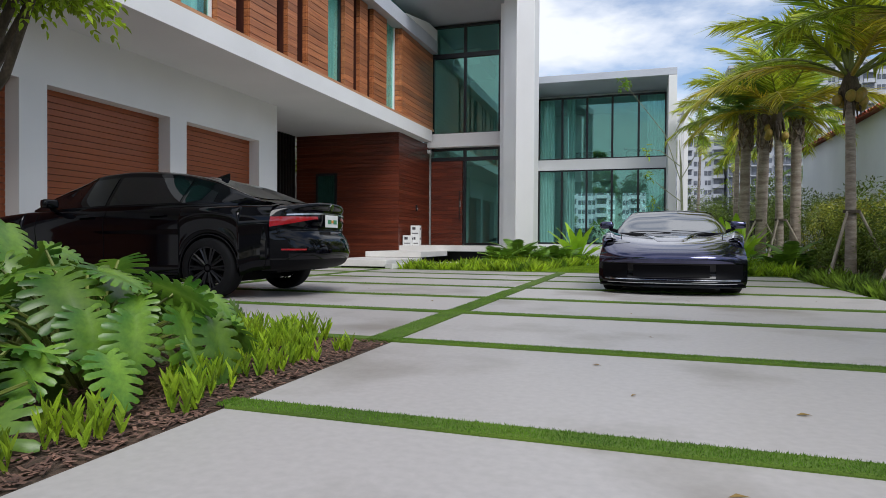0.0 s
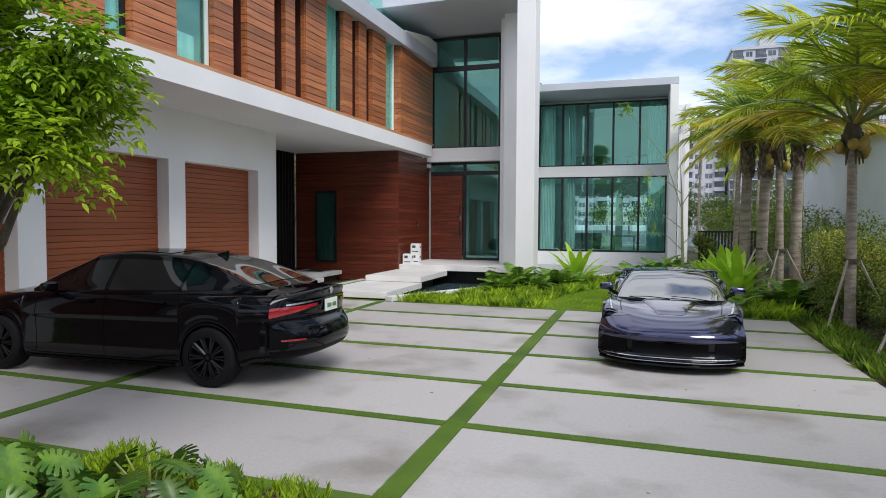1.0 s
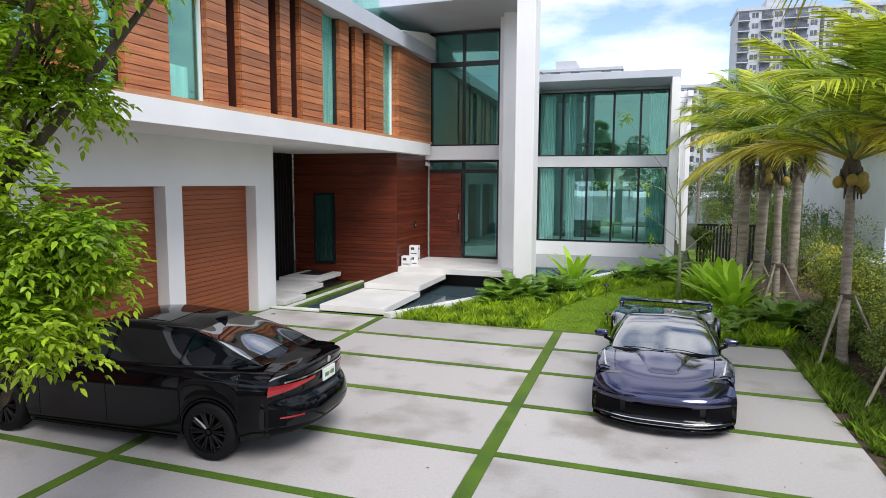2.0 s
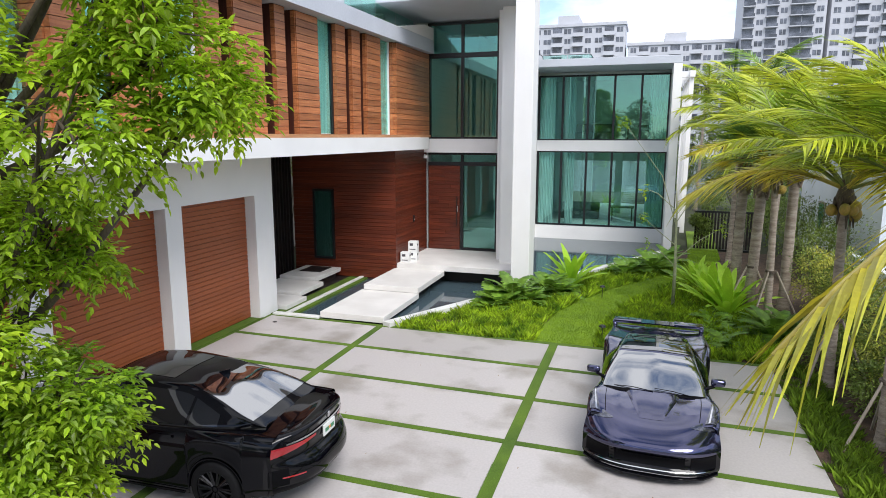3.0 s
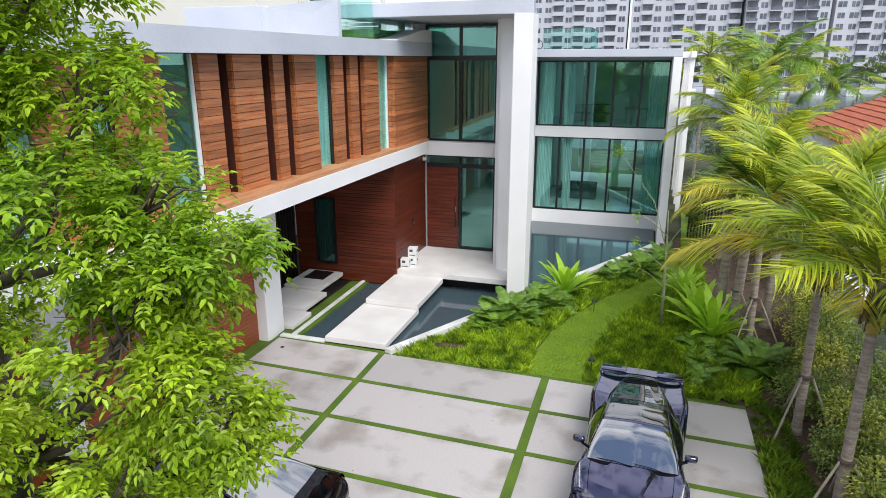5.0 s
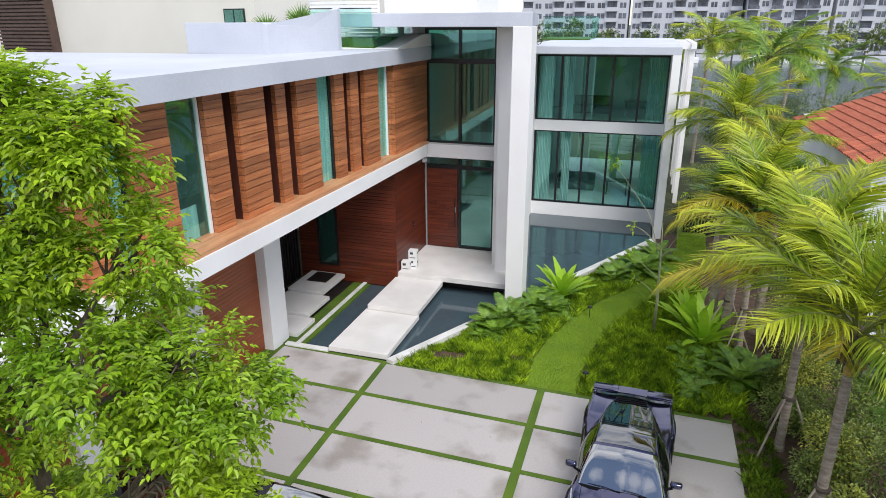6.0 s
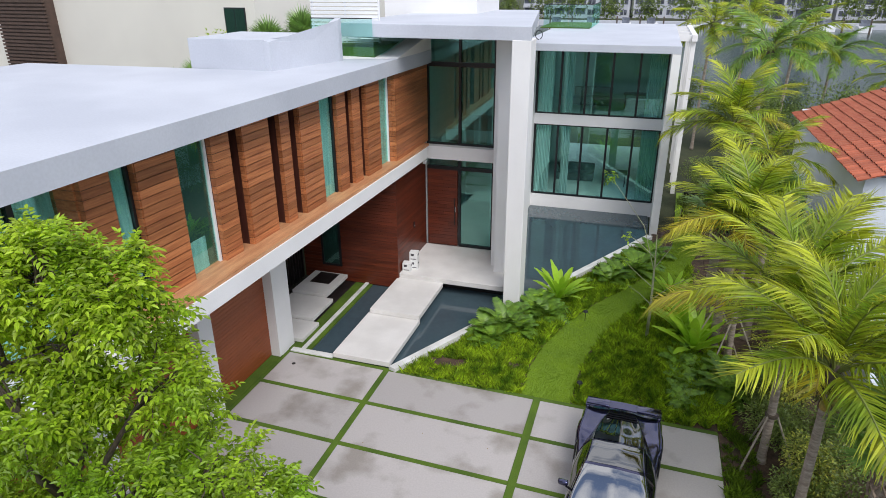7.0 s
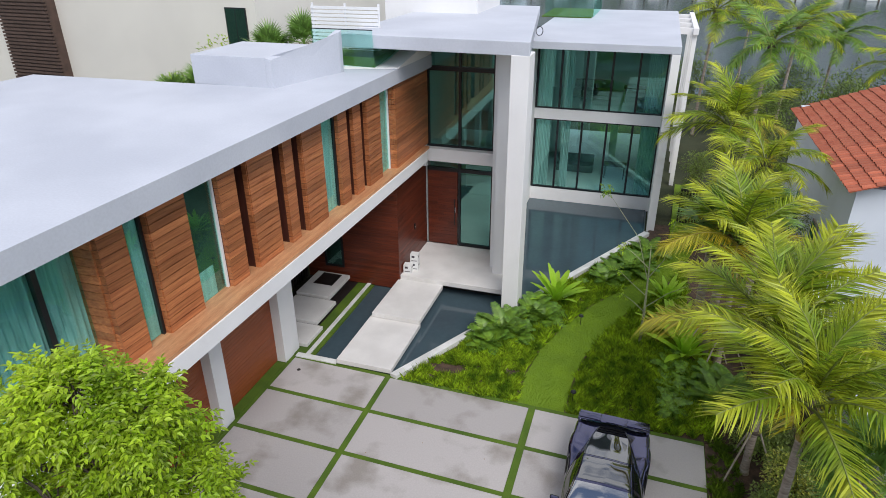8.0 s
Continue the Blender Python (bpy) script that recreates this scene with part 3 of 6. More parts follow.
LEAF_PALM = leaf_material("palm leaflet", (0.56, 0.58, 0.04), (0.24, 0.36, 0.028), 0.5, 0.36, 0.48, 0.9)
LEAF_PALM_YELLOW = leaf_material("yellowing palm leaflet", (0.66, 0.48, 0.03), (0.36, 0.38, 0.03), 0.45, 0.45, 0.35, 0.8)
LEAF_FAN = leaf_material("fan palm leaf", (0.231, 0.377, 0.072), (0.142, 0.261, 0.058), 0.35, 0.42, 0.3, 0.8)
LEAF_SHRUB = leaf_material("lime shrub leaf", (0.36, 0.50, 0.025), (0.16, 0.28, 0.018), 0.5, 0.42, 0.4, 4.0)
STALK = material("green stalk", (0.20, 0.24, 0.05), 0.5, vary=0.15, scale=3)
STALK_YELLOW = material("yellow stalk", (0.45, 0.36, 0.06), 0.5, vary=0.15, scale=3)
COCONUT = material("coconut husk", (0.30, 0.27, 0.05), 0.5, vary=0.2, scale=6, second=(0.42, 0.26, 0.05))
BOOT = material("dry palm boot", (0.30, 0.23, 0.17), 0.85, vary=0.25, scale=8, second=(0.16, 0.11, 0.08), rand=0.3, island=True)

path_l = [(-2.28, 15.02), (-2.3, 16.5), (-2.1, 17.9), (-1.55, 19.6), (-0.72, 21.4), (0.3, 23.0), (1.3, 25.0), (2.0, 28.0), (2.3, 36.0)]
path_r = [(-0.9, 15.02), (-0.85, 16.5), (-0.7, 17.8), (-0.3, 19.2), (0.5, 21.2), (1.3, 22.7), (2.3, 24.8), (3.2, 28.0), (3.6, 36.0)]
structure("lawn_path", prism(path_r + path_l[::-1], -0.11, -0.01), LAWN, "winding path of bright mown grass", "lawn")
structure("bed_centre", prism([(-6.1, 15.05), (2.95, 15.02), (3.2, 15.05), (3.2, 30), (1.2, 30), (1.0, 28.6)], -0.12, -0.045), MULCH, "bark mulch bed beside the pool", "bed")
structure("bed_right", boxes((3.21, 6.6, -3, 30, -0.12, -0.035), (2.95, 3.2, -3, 14.98, -0.12, -0.04)), MULCH, "dark mulch bed along the boundary", "bed")
structure("bed_front", prism([(-14.0, -3), (-1.72, -3), (-1.72, 4.22), (-6.4, 4.32), (-9.4, 4.4), (-9.7, 4.0)], -0.05, -0.012), MULCH, "bark mulch bed before the drive", "bed")


def in_path(x, y):
    l = np.interp(y, [p[1] for p in path_l], [p[0] for p in path_l])
    r = np.interp(y, [p[1] for p in path_r], [p[0] for p in path_r])
    return l - 0.08 < x < r + 0.08


class Leaves:
    """Gathers many folded leaves into one mesh."""

    def __init__(self):
        self.v, self.f = [], []

    def leaf(self, p, d, up, length, width, droop=0.15, fold=0.2):
        """A pointed leaf from p along d, its face towards up."""
        d = d.normalized()
        s = d.cross(up)
        if s.length < 1e-4:
            s = d.cross(Vector((1, 0.2, 0)))
        s.normalize()
        n = s.cross(d)
        a, b = p + d * length * 0.45, p + d * length - n * length * droop
        i = len(self.v)
        self.v += [p, a + s * width / 2 + n * width * fold, b, a - s * width / 2 + n * width * fold]
        self.f += [(i, i + 1, i + 2), (i, i + 2, i + 3)]

    def oval(self, p, d, up, length, width, droop=0.25, fold=0.12):
        """A broad leaf with a rounded middle and a drawn-out tip, folded along its rib."""
        d = d.normalized()
        s = d.cross(up)
        if s.length < 1e-4:
            s = d.cross(Vector((1, 0.2, 0)))
        s.normalize()
        n = s.cross(d)
        a, b, c = p + d * length * 0.32, p + d * length * 0.68 - n * length * droop * 0.4, p + d * length - n * length * droop
        i = len(self.v)
        self.v += [p, a + s * width * 0.5 + n * width * fold, b + s * width * 0.38 + n * width * fold, c, b - s * width * 0.38 + n * width * fold, a - s * width * 0.5 + n * width * fold]
        self.f += [(i, i + 1, i + 2, i + 3), (i, i + 3, i + 4, i + 5)]

    def blade(self, p, d, up, length, width, droop=0.4, steps=3):
        """A strap that narrows to a point and bends down."""
        d = d.normalized()
        s = d.cross(up)
        if s.length < 1e-4:
            s = Vector((1, 0, 0))
        s.normalize()
        i = len(self.v)
        for k in range(steps + 1):
            t = k / steps
            c = p + d * length * t - Vector((0, 0, 1)) * droop * length * t * t
            w = width * (0.55 + 0.45 * math.sin(math.pi * min(1, t * 1.1 + 0.2))) * (1 - t ** 3) * 0.5 + 0.001
            self.v += [c - s * w, c + s * w]
        for k in range(steps):
            a = i + 2 * k
            self.f.append((a, a + 1, a + 3, a + 2))

    def mesh(self, name, mat):
        return raw_mesh(name, self.v, self.f, mat)


def rand_dir(rng, low=-1.0):
    while True:
        v = Vector((rng.uniform(-1, 1), rng.uniform(-1, 1), rng.uniform(low, 1)))
        if 0.05 < v.length < 1:
            return v.normalized()


Z = Vector((0, 0, 1))


def spray(L, rng, p, d, length, leaflets, size, droop=0.5):
    """A compound leaf: paired leaflets along a drooping stalk."""
    d = d.normalized()
    side = d.cross(Z)
    side = side.normalized() if side.length > 0.05 else Vector((1, 0, 0))
    for k in range(leaflets):
        t = (k + 0.6) / leaflets
        c = p + d * length * t - Z * droop * length * t * t
        for s in (-1, 1):
            ld = d * rng.uniform(0.35, 0.7) + side * s * rng.uniform(0.7, 1.0) - Z * rng.uniform(0.0, 0.4)
            L.oval(c, ld, Z + rand_dir(rng) * 0.4, size * rng.uniform(0.75, 1.2), size * rng.uniform(0.46, 0.60))
    L.oval(p + d * length - Z * droop * length, d - Z * 0.5, Z + rand_dir(rng) * 0.4, size * 1.15, size * 0.5)


def street_tree(name, base, label, rng, height, clumps, seed_sprays):
    """A tree with a forked trunk, limbs to each clump, and compound leaves."""
    tree = thing(name, pose(*base), label, "tree")
    wood = bmesh.new()
    trunk = [Vector((0, 0, -0.1)), Vector((0.05, 0.03, height * 0.18)), Vector((0.12, 0.02, height * 0.36)), Vector((0.2, 0.1, height * 0.55)), Vector((0.22, 0.15, height * 0.75)), Vector((0.25, 0.2, height * 0.93))]
    tube(wood, trunk, [0.15, 0.125, 0.11, 0.085, 0.055, 0.02], 10)
    part("trunk", wood, BARK_DARK, tree, smooth=True)
    L = Leaves()
    for c, r in clumps:
        c = Vector(c)
        limb = bmesh.new()
        zz = max(0.2 * height, c.z - 0.9 - 0.25 * math.hypot(c.x, c.y))
        k = min(range(len(trunk)), key=lambda i: abs(trunk[i].z - zz))
        a = trunk[k]
        mid = (a + c) / 2 + Vector((rng.uniform(-.15, .15), rng.uniform(-.15, .15), -0.12))
        tube(limb, [a, mid, c], [0.05, 0.034, 0.012], 6)
        for j in range(9):
            e = c + rand_dir(rng) * r * rng.uniform(0.55, 0.9)
            tube(limb, [c.lerp(mid, rng.uniform(0, 0.5)), (c + e) / 2 + Z * 0.05, e], [0.014, 0.009, 0.004], 4, False)
        part("limb", limb, BARK_DARK, tree, smooth=True)
        tips = [c + Vector((q.x, q.y, q.z * 0.7)) * r * rng.uniform(0.45, 0.95) for q in (rand_dir(rng, -0.6) for j in range(max(6, int(36 * r))))]
        for e in tips:
            for j in range(int(seed_sprays * rng.uniform(0.7, 1.3))):
                out = (e - c).normalized() * 0.7 + rand_dir(rng, -0.5) + Z * 0.1
                spray(L, rng, e + rand_dir(rng) * 0.09, out, rng.uniform(0.15, 0.26), rng.randint(3, 5), rng.uniform(0.048, 0.074), 0.35)
    part("crown", L.mesh("crown", LEAF_TREE), None, tree, "bright green compound leaves", kind="stuff")
    return tree


rng = random.Random(4)
TREE = Vector((-5.0, 3.4, 0))
clump_list = []
for (x, y, z, r) in ((-3.0, 3.2, 6.15, .62), (-2.75, 3.4, 5.5, .55), (-3.1, 3.0, 5.05, .6), (-2.85, 3.5, 7.0, .5), (-3.3, 3.1, 7.0, .55), (-3.4, 3.3, 4.45, .45), (-3.75, 2.9, 3.6, .5), (-3.75, 3.2, 2.75, .55), (-4.3, 3.3, 2.55, .45), (-3.6, 3.8, 7.7, .65), (-4.1, 3.5, 8.0, .6),
                     (-4.5, 3.2, 7.6, .65), (-4.9, 3.6, 7.0, .7), (-3.85, 4.1, 6.9, .65), (-4.8, 2.8, 6.2, .65), (-5.2, 3.6, 5.9, .7), (-3.9, 2.6, 5.6, .6), (-4.7, 3.0, 5.0, .65), (-5.1, 3.9, 4.6, .6), (-4.4, 2.5, 4.3, .55), (-4.9, 3.4, 3.6, .55), (-3.35, 3.9, 6.2, .55), (-2.62, 3.2, 5.9, .38), (-3.6, 3.6, 8.45, .42), (-4.15, 3.5, 8.75, .48), (-4.65, 3.3, 8.4, .52), (-5.3, 3.4, 8.0, .6), (-3.75, 3.6, 8.6, .5), (-4.25, 3.5, 8.8, .5), (-2.75, 3.3, 6.6, .4), (-3.6, 3.2, 2.55, .45), (-3.9, 3.1, 2.05, .42), (-3.45, 3.3, 3.2, .42), (-4.5, 3.0, 1.75, .4), (-3.55, 3.5, 4.1, .42), (-3.95, 3.2, 4.2, .45), (-4.2, 3.6, 3.0, .5), (-3.6, 3.4, 2.9, .36), (-2.72, 3.75, 6.55, .42), (-2.62, 3.7, 5.2, .34)):
    if z < 2.5:
        continue
    drawn_in = 0.16 if z < 4.0 else 0.30 if z < 4.8 else 0.04
    clump_list.append((Vector((x - drawn_in, y, z)) - TREE, r * 0.92))
street_tree("street_tree", TREE, "young tree with bright green compound leaves by the drive", rng, 8.2, clump_list, 17)


def palm_frond(name, rng, length, mat, stalk, n=62, leaflet=0.66, width=0.040, arch=0.75):
    """A feather frond along +x that rises and then arches over."""
    L = Leaves()
    pts = []
    for k in range(15):
        t = k / 14
        pts.append(Vector((length * (t - 0.10 * arch * t ** 3), 0.05 * math.sin(2 * t), length * (0.28 * t - 0.62 * arch * t ** 2.3))))
    for k in range(n):
        t = 0.16 + 0.83 * k / (n - 1)
        f = t * 14
        i = min(13, int(f))
        c = pts[i].lerp(pts[i + 1], f - i)
        d = (pts[i + 1] - pts[i]).normalized()
        side = Vector((0, 1, 0))
        ll = leaflet * (0.45 + 0.75 * math.sin(math.pi * (0.12 + 0.82 * t)))
        for s in (-1, 1):
            ld = d * rng.uniform(0.5, 0.8) + side * s * rng.uniform(0.55, 0.8) + Z * rng.uniform(-0.22, 0.16)
            L.blade(c, ld, Z + d * 0.2 + rand_dir(rng) * 0.5, ll * rng.uniform(0.8, 1.12), width * rng.uniform(0.8, 1.2), rng.uniform(0.1, 0.42), 3)
    me = L.mesh(name, mat)
    bm = bmesh.new()
    bm.from_mesh(me)
    k0 = len(bm.faces)
    tube(bm, pts, [0.035 * (1 - 0.85 * k / 14) + 0.003 for k in range(15)], 5)
    bm.faces.ensure_lookup_table()
    for fc in bm.faces[k0:]:
        fc.material_index = 1
    bm.to_mesh(me)
    bm.free()
    me.materials.append(stalk)
    return me


def fan_frond(name, rng, length, mat, blades=26, reach=0.62):
    """A fan leaf along +x on a bare stalk."""
    L = Leaves()
    c = Vector((length * 0.55, 0, length * 0.12))
    for k in range(blades):
        a = radians(-125 + 250 * k / (blades - 1))
        d = Vector((math.cos(a), math.sin(a), 0.12 + 0.25 * math.cos(a)))
        L.blade(c, d, Z, length * reach * (0.75 + 0.25 * math.cos(a)) * rng.uniform(0.92, 1.05), 0.07 * length, rng.uniform(0.1, 0.35), 4)
    i = len(L.v)
    L.v += [Vector((0, -0.02, 0)), Vector((0, 0.02, 0)), c + Vector((0, 0.012, 0)), c - Vector((0, 0.012, 0))]
    L.f.append((i, i + 1, i + 2, i + 3))
    return L.mesh(name, mat)


FROND = [palm_frond("frond", random.Random(k), 2.7, LEAF_PALM, STALK) for k in range(3)]
FROND_Y = [palm_frond("frond", random.Random(9 + k), 2.6, LEAF_PALM_YELLOW, STALK_YELLOW, n=96, width=0.026, arch=0.95) for k in range(2)]
FROND_DARK = [palm_frond("frond", random.Random(40 + k), 2.7, LEAF_FERN, STALK) for k in range(2)]
FROND_FINE = palm_frond("frond", random.Random(50), 2.6, LEAF_PALM_YELLOW, STALK_YELLOW, n=110, leaflet=0.50, width=0.015, arch=0.95)
FAN = [fan_frond("fan_leaf", random.Random(20 + k), 1.15, LEAF_FAN) for k in range(3)]


def palm_trunk(points, r0, r1, rings):
    bm = bmesh.new()
    pts = [Vector(p) for p in points]
    line, rad = [], []
    for k in range(rings * 2 + 1):
        t = k / (rings * 2)
        f = t * (len(pts) - 1)
        i = min(len(pts) - 2, int(f))
        line.append(pts[i].lerp(pts[i + 1], f - i))
        rad.append((r0 + (r1 - r0) * min(1, t * 1.15)) * (1.0 if k % 2 else 0.95) * (1 + 0.35 * max(0, 0.08 - t) / 0.08))
    tube(bm, line, rad, 12)
    return bm


def coconut_palm(base, lean, height, label, seed, fronds=20, scale=1.0, yellow=(), nuts=7, skip=None, rise=(58, -30), green=None):
    rng = random.Random(seed)
    p = thing("coconut_palm", pose(*base), label, "palm", "palms")
    top = Vector((lean[0], lean[1], height))
    part("trunk", palm_trunk([(0, 0, -0.1), (lean[0] * 0.25, lean[1] * 0.25, height * 0.35), (lean[0] * 0.6, lean[1] * 0.6, height * 0.7), top], 0.105, 0.085, 34), BARK, p, smooth=True)
    head = bmesh.new()
    tube(head, [top - Z * 0.25, top, top + Z * 0.35], [0.12, 0.17, 0.08], 10)
    for k in range(22):
        a = rng.uniform(0, 6.283)
        e = top + Vector((0.2 * math.cos(a), 0.2 * math.sin(a), rng.uniform(-0.6, -0.1)))
        tube(head, [top + Z * 0.05, (top + e) / 2 + Vector((0.06 * math.cos(a), 0.06 * math.sin(a), 0.1)), e], [0.03, 0.035, 0.012], 4)
    part("crown_base", head, BARK_DARK, p, "brown fibrous crown base", smooth=True)
    for k in range(nuts):
        a = rng.uniform(0, 6.283)
        bm = bmesh.new()
        bmesh.ops.create_icosphere(bm, subdivisions=2, radius=0.10)
        for v in bm.verts:
            v.co.z *= 1.25
        o = part("coconut", bm, COCONUT, p, "yellow-green coconut", smooth=True)
        o.location = top + Vector((0.22 * math.cos(a), 0.22 * math.sin(a), rng.uniform(-0.45, -0.12)))
    for k in range(fronds):
        a = 360 * k * 0.381966 + rng.uniform(-12, 12)
        if skip and skip(a % 360):
            continue
        up = rise[0] - (rise[0] - rise[1]) * (k / fronds) ** 0.9
        y = k in yellow
        o = part("frond", rng.choice(FROND_Y if y else (green or FROND)), None, p, "yellowing frond" if y else "")
        o.matrix_local = Matrix.Translation(top + Z * 0.15) @ pose(0, 0, 0, 0, 0, a) @ pose(0, 0, 0, rng.uniform(-18, 18), -up, 0) @ Matrix.Scale(scale * rng.uniform(0.9, 1.08), 4)
    return p


def stakes(p, n, r, h, seed):
    """Timber props that hold a young palm."""
    rng = random.Random(seed)
    a0 = rng.uniform(0, 6.283)
    for k in range(n):
        a = a0 + 6.283 * k / n
        bm = bmesh.new()
        tube(bm, [(r * math.cos(a), r * math.sin(a), -0.05), (0.13 * math.cos(a), 0.13 * math.sin(a), h)], [0.024, 0.024], 6)
        part("prop", bm, TIMBER, p, "weathered timber prop")
    bm = bmesh.new()
    tube(bm, [(0, 0, h - 0.03), (0, 0, h + 0.03)], [0.15, 0.15], 12)
    part("strap", bm, BARK_DARK, p, "dark strap round the trunk")


pa = coconut_palm((3.86, 14.18, 0), (-0.03, 0.1), 3.8, "coconut palm with arching fronds and yellow nuts, propped", 1, 19, 1.2, (15, 17), rise=(82, 4))
stakes(pa, 3, 0.75, 1.35, 2)
pb = coconut_palm((4.0, 11.45, 0), (0.0, 0.1), 4.1, "coconut palm with ringed grey trunk and propped base", 5, 17, 0.98, (), rise=(82, 4))
stakes(pb, 3, 0.7, 1.1, 3)
pc = coconut_palm((3.45, 2.74, 0), (-0.1, 0.0), 4.85, "coconut palm with yellow lower fronds over the bed", 8, 16, 1.0, tuple(range(9, 16)), 5, skip=lambda a: 95 < a < 275)
for az_, tilt_, roll_, size_ in ((183, -3.8, 20, 1.20), (195, 4, 28, 1.08)):
    o = part("frond", FROND_FINE, None, pc, "yellowing frond")
    o.matrix_local = pose(-0.1, 0.0, 5.0, 0, 0, az_) @ pose(0, 0, 0, roll_, tilt_, 0) @ Matrix.Scale(size_, 4)
coconut_palm((3.45, 27.5, 0), (0.1, 0), 5.4, "coconut palm beside the white wing", 11, 20, 1.0, (13, 16, 18), 4, rise=(80, -15))
coconut_palm((4.4, 24.5, 0), (0.2, 0.2), 4.9, "coconut palm in the side garden", 12, 18, 0.85, (12, 14), 4)
for k, (x, y, h) in enumerate(((5.5, 36, 7.5), (8.0, 44, 7.5), (3.5, 47, 8.0), (12.0, 52, 6.0), (15.0, 47, 5.0), (7.0, 58, 8.0))):
    coconut_palm((x, y, 0), (0.2, 0), h, "tall palm in the gardens by the canal", 30 + k, 16, 1.05, (), 0, green=FROND_DARK if k % 3 == 0 else FROND)


def sabal_palm(base, height, seed, lean=0.0, boots=1.0):
    rng = random.Random(seed)
    p = thing("sabal_palm", pose(*base), "stout palm trunk with criss-cross dry boots below fan leaves", "palm", "palms")
    part("trunk", palm_trunk([(0, 0, -0.1), (lean * 0.5, 0, height * 0.5), (lean, 0, height)], 0.155, 0.135, 40), BARK, p, smooth=True)
    bm = bmesh.new()
    for k in range(int(34 * boots)):
        z = height - 1.05 * boots + 1.1 * boots * k / (34 * boots)
        a = k * 2.4
        q = Vector((math.cos(a), math.sin(a), 0))
        tang = Vector((-q.y, q.x, 0))
        c = Vector((lean * z / height, 0, z)) + q * 0.13
        for s in (-1, 1):
            tube(bm, [c + tang * 0.10 * s, c + q * 0.08 + Z * 0.2 + tang * 0.02 * s], [0.03, 0.016], 4)
    part("boot_cover", bm, BOOT, p, "criss-cross dry leaf boots", kind="stuff")
    top = Vector((lean, 0, height))
    for k in range(22):
        o = part("fan_leaf", rng.choice(FAN), None, p)
        up = 70 - 95 * (k / 22)
        o.matrix_local = Matrix.Translation(top + Z * 0.1) @ pose(0, 0, 0, 0, 0, 137.5 * k + rng.uniform(-10, 10)) @ pose(0, 0, 0, 0, -up, 0) @ Matrix.Scale(rng.uniform(0.85, 1.1), 4)
    return p


for k, (x, y, h, le) in enumerate(((2.72, 19.9, 4.4, 0.05), (3.08, 19.5, 4.3, 0.12), (4.15, 20.4, 4.6, 0.0))):
    sp = sabal_palm((x, y, 0), h, 40 + k, le)
    if k == 1:
        stakes(sp, 3, 0.85, 1.35, 50 + k)
pd = coconut_palm((3.5, 18.95, 0), (-0.1, 0.05), 4.0, "coconut palm with yellow lower fronds above the path", 15, 18, 1.02, tuple(range(11, 18)), 5, rise=(82, 2))
stakes(pd, 3, 0.8, 1.35, 52)
sabal_palm((4.75, 10.3, 0), 3.7, 46, 0.0)


# ---- shrubs, ferns and ground cover ----
def rosette_leaf(name, length, width, mat, bend, teeth=14, seed=0, rise=0.8):
    """A long lobed leaf along +x, rising and arching, with cut edges."""
    rng = random.Random(seed)
    L = Leaves()
    pts = [Vector((length * (t * 0.85), 0, length * (rise * t - bend * t * t))) for t in [k / 12 for k in range(13)]]
    for k in range(teeth):
        t = 0.06 + 0.93 * k / (teeth - 1)
        f = t * 12
        i = min(11, int(f))
        c = pts[i].lerp(pts[i + 1], f - i)
        d = (pts[i + 1] - pts[i]).normalized()
        ll = width * (0.35 + 0.9 * math.sin(math.pi * (0.1 + 0.85 * t))) / 2
        for s in (-1, 1):
            L.blade(c, d * 0.55 + Vector((0, s, 0.12)), Z, ll * rng.uniform(0.9, 1.1), length * 1.25 / teeth, 0.18, 2)
    return L.mesh(name, mat)


def rosette(name, base, mats, n, label, seed, scale, category="fern", rise=(25, 80)):
    rng = random.Random(seed)
    p = thing(name, pose(*base), label, category, "garden ferns")
    for k in range(n):
        o = part("leaf", rng.choice(mats), None, p)
        el = rise[1] - (rise[1] - rise[0]) * k / n
        o.matrix_local = pose(0, 0, 0.02, 0, 0, 137.5 * k + rng.uniform(-15, 15)) @ pose(0, 0, 0, rng.uniform(-8, 8), 40 - el, 0) @ Matrix.Scale(scale * rng.uniform(0.8, 1.1), 4)
    return p


def strap_leaf(name, length, width, mat, bend, seed):
    """A long undivided leaf with a raised rib and waved edges."""
    rng = random.Random(seed)
    rows = []
    for k in range(15):
        t = k / 14
        w = 0.5 * width * math.sin(math.pi * (0.10 + 0.88 * t)) ** 0.7
        c = Vector((length * 0.85 * t, 0, length * (0.85 * t - bend * t * t)))
        rows.append([c + Vector((0, q * w * rng.uniform(0.88, 1.12), 0.10 * w * abs(q) + (0.035 * width * math.sin(k * 2.1 + q) if abs(q) == 1 else 0))) for q in (-1, -0.5, 0, 0.5, 1)])
    return mesh_of(name, grid_mesh(rows), mat, True)


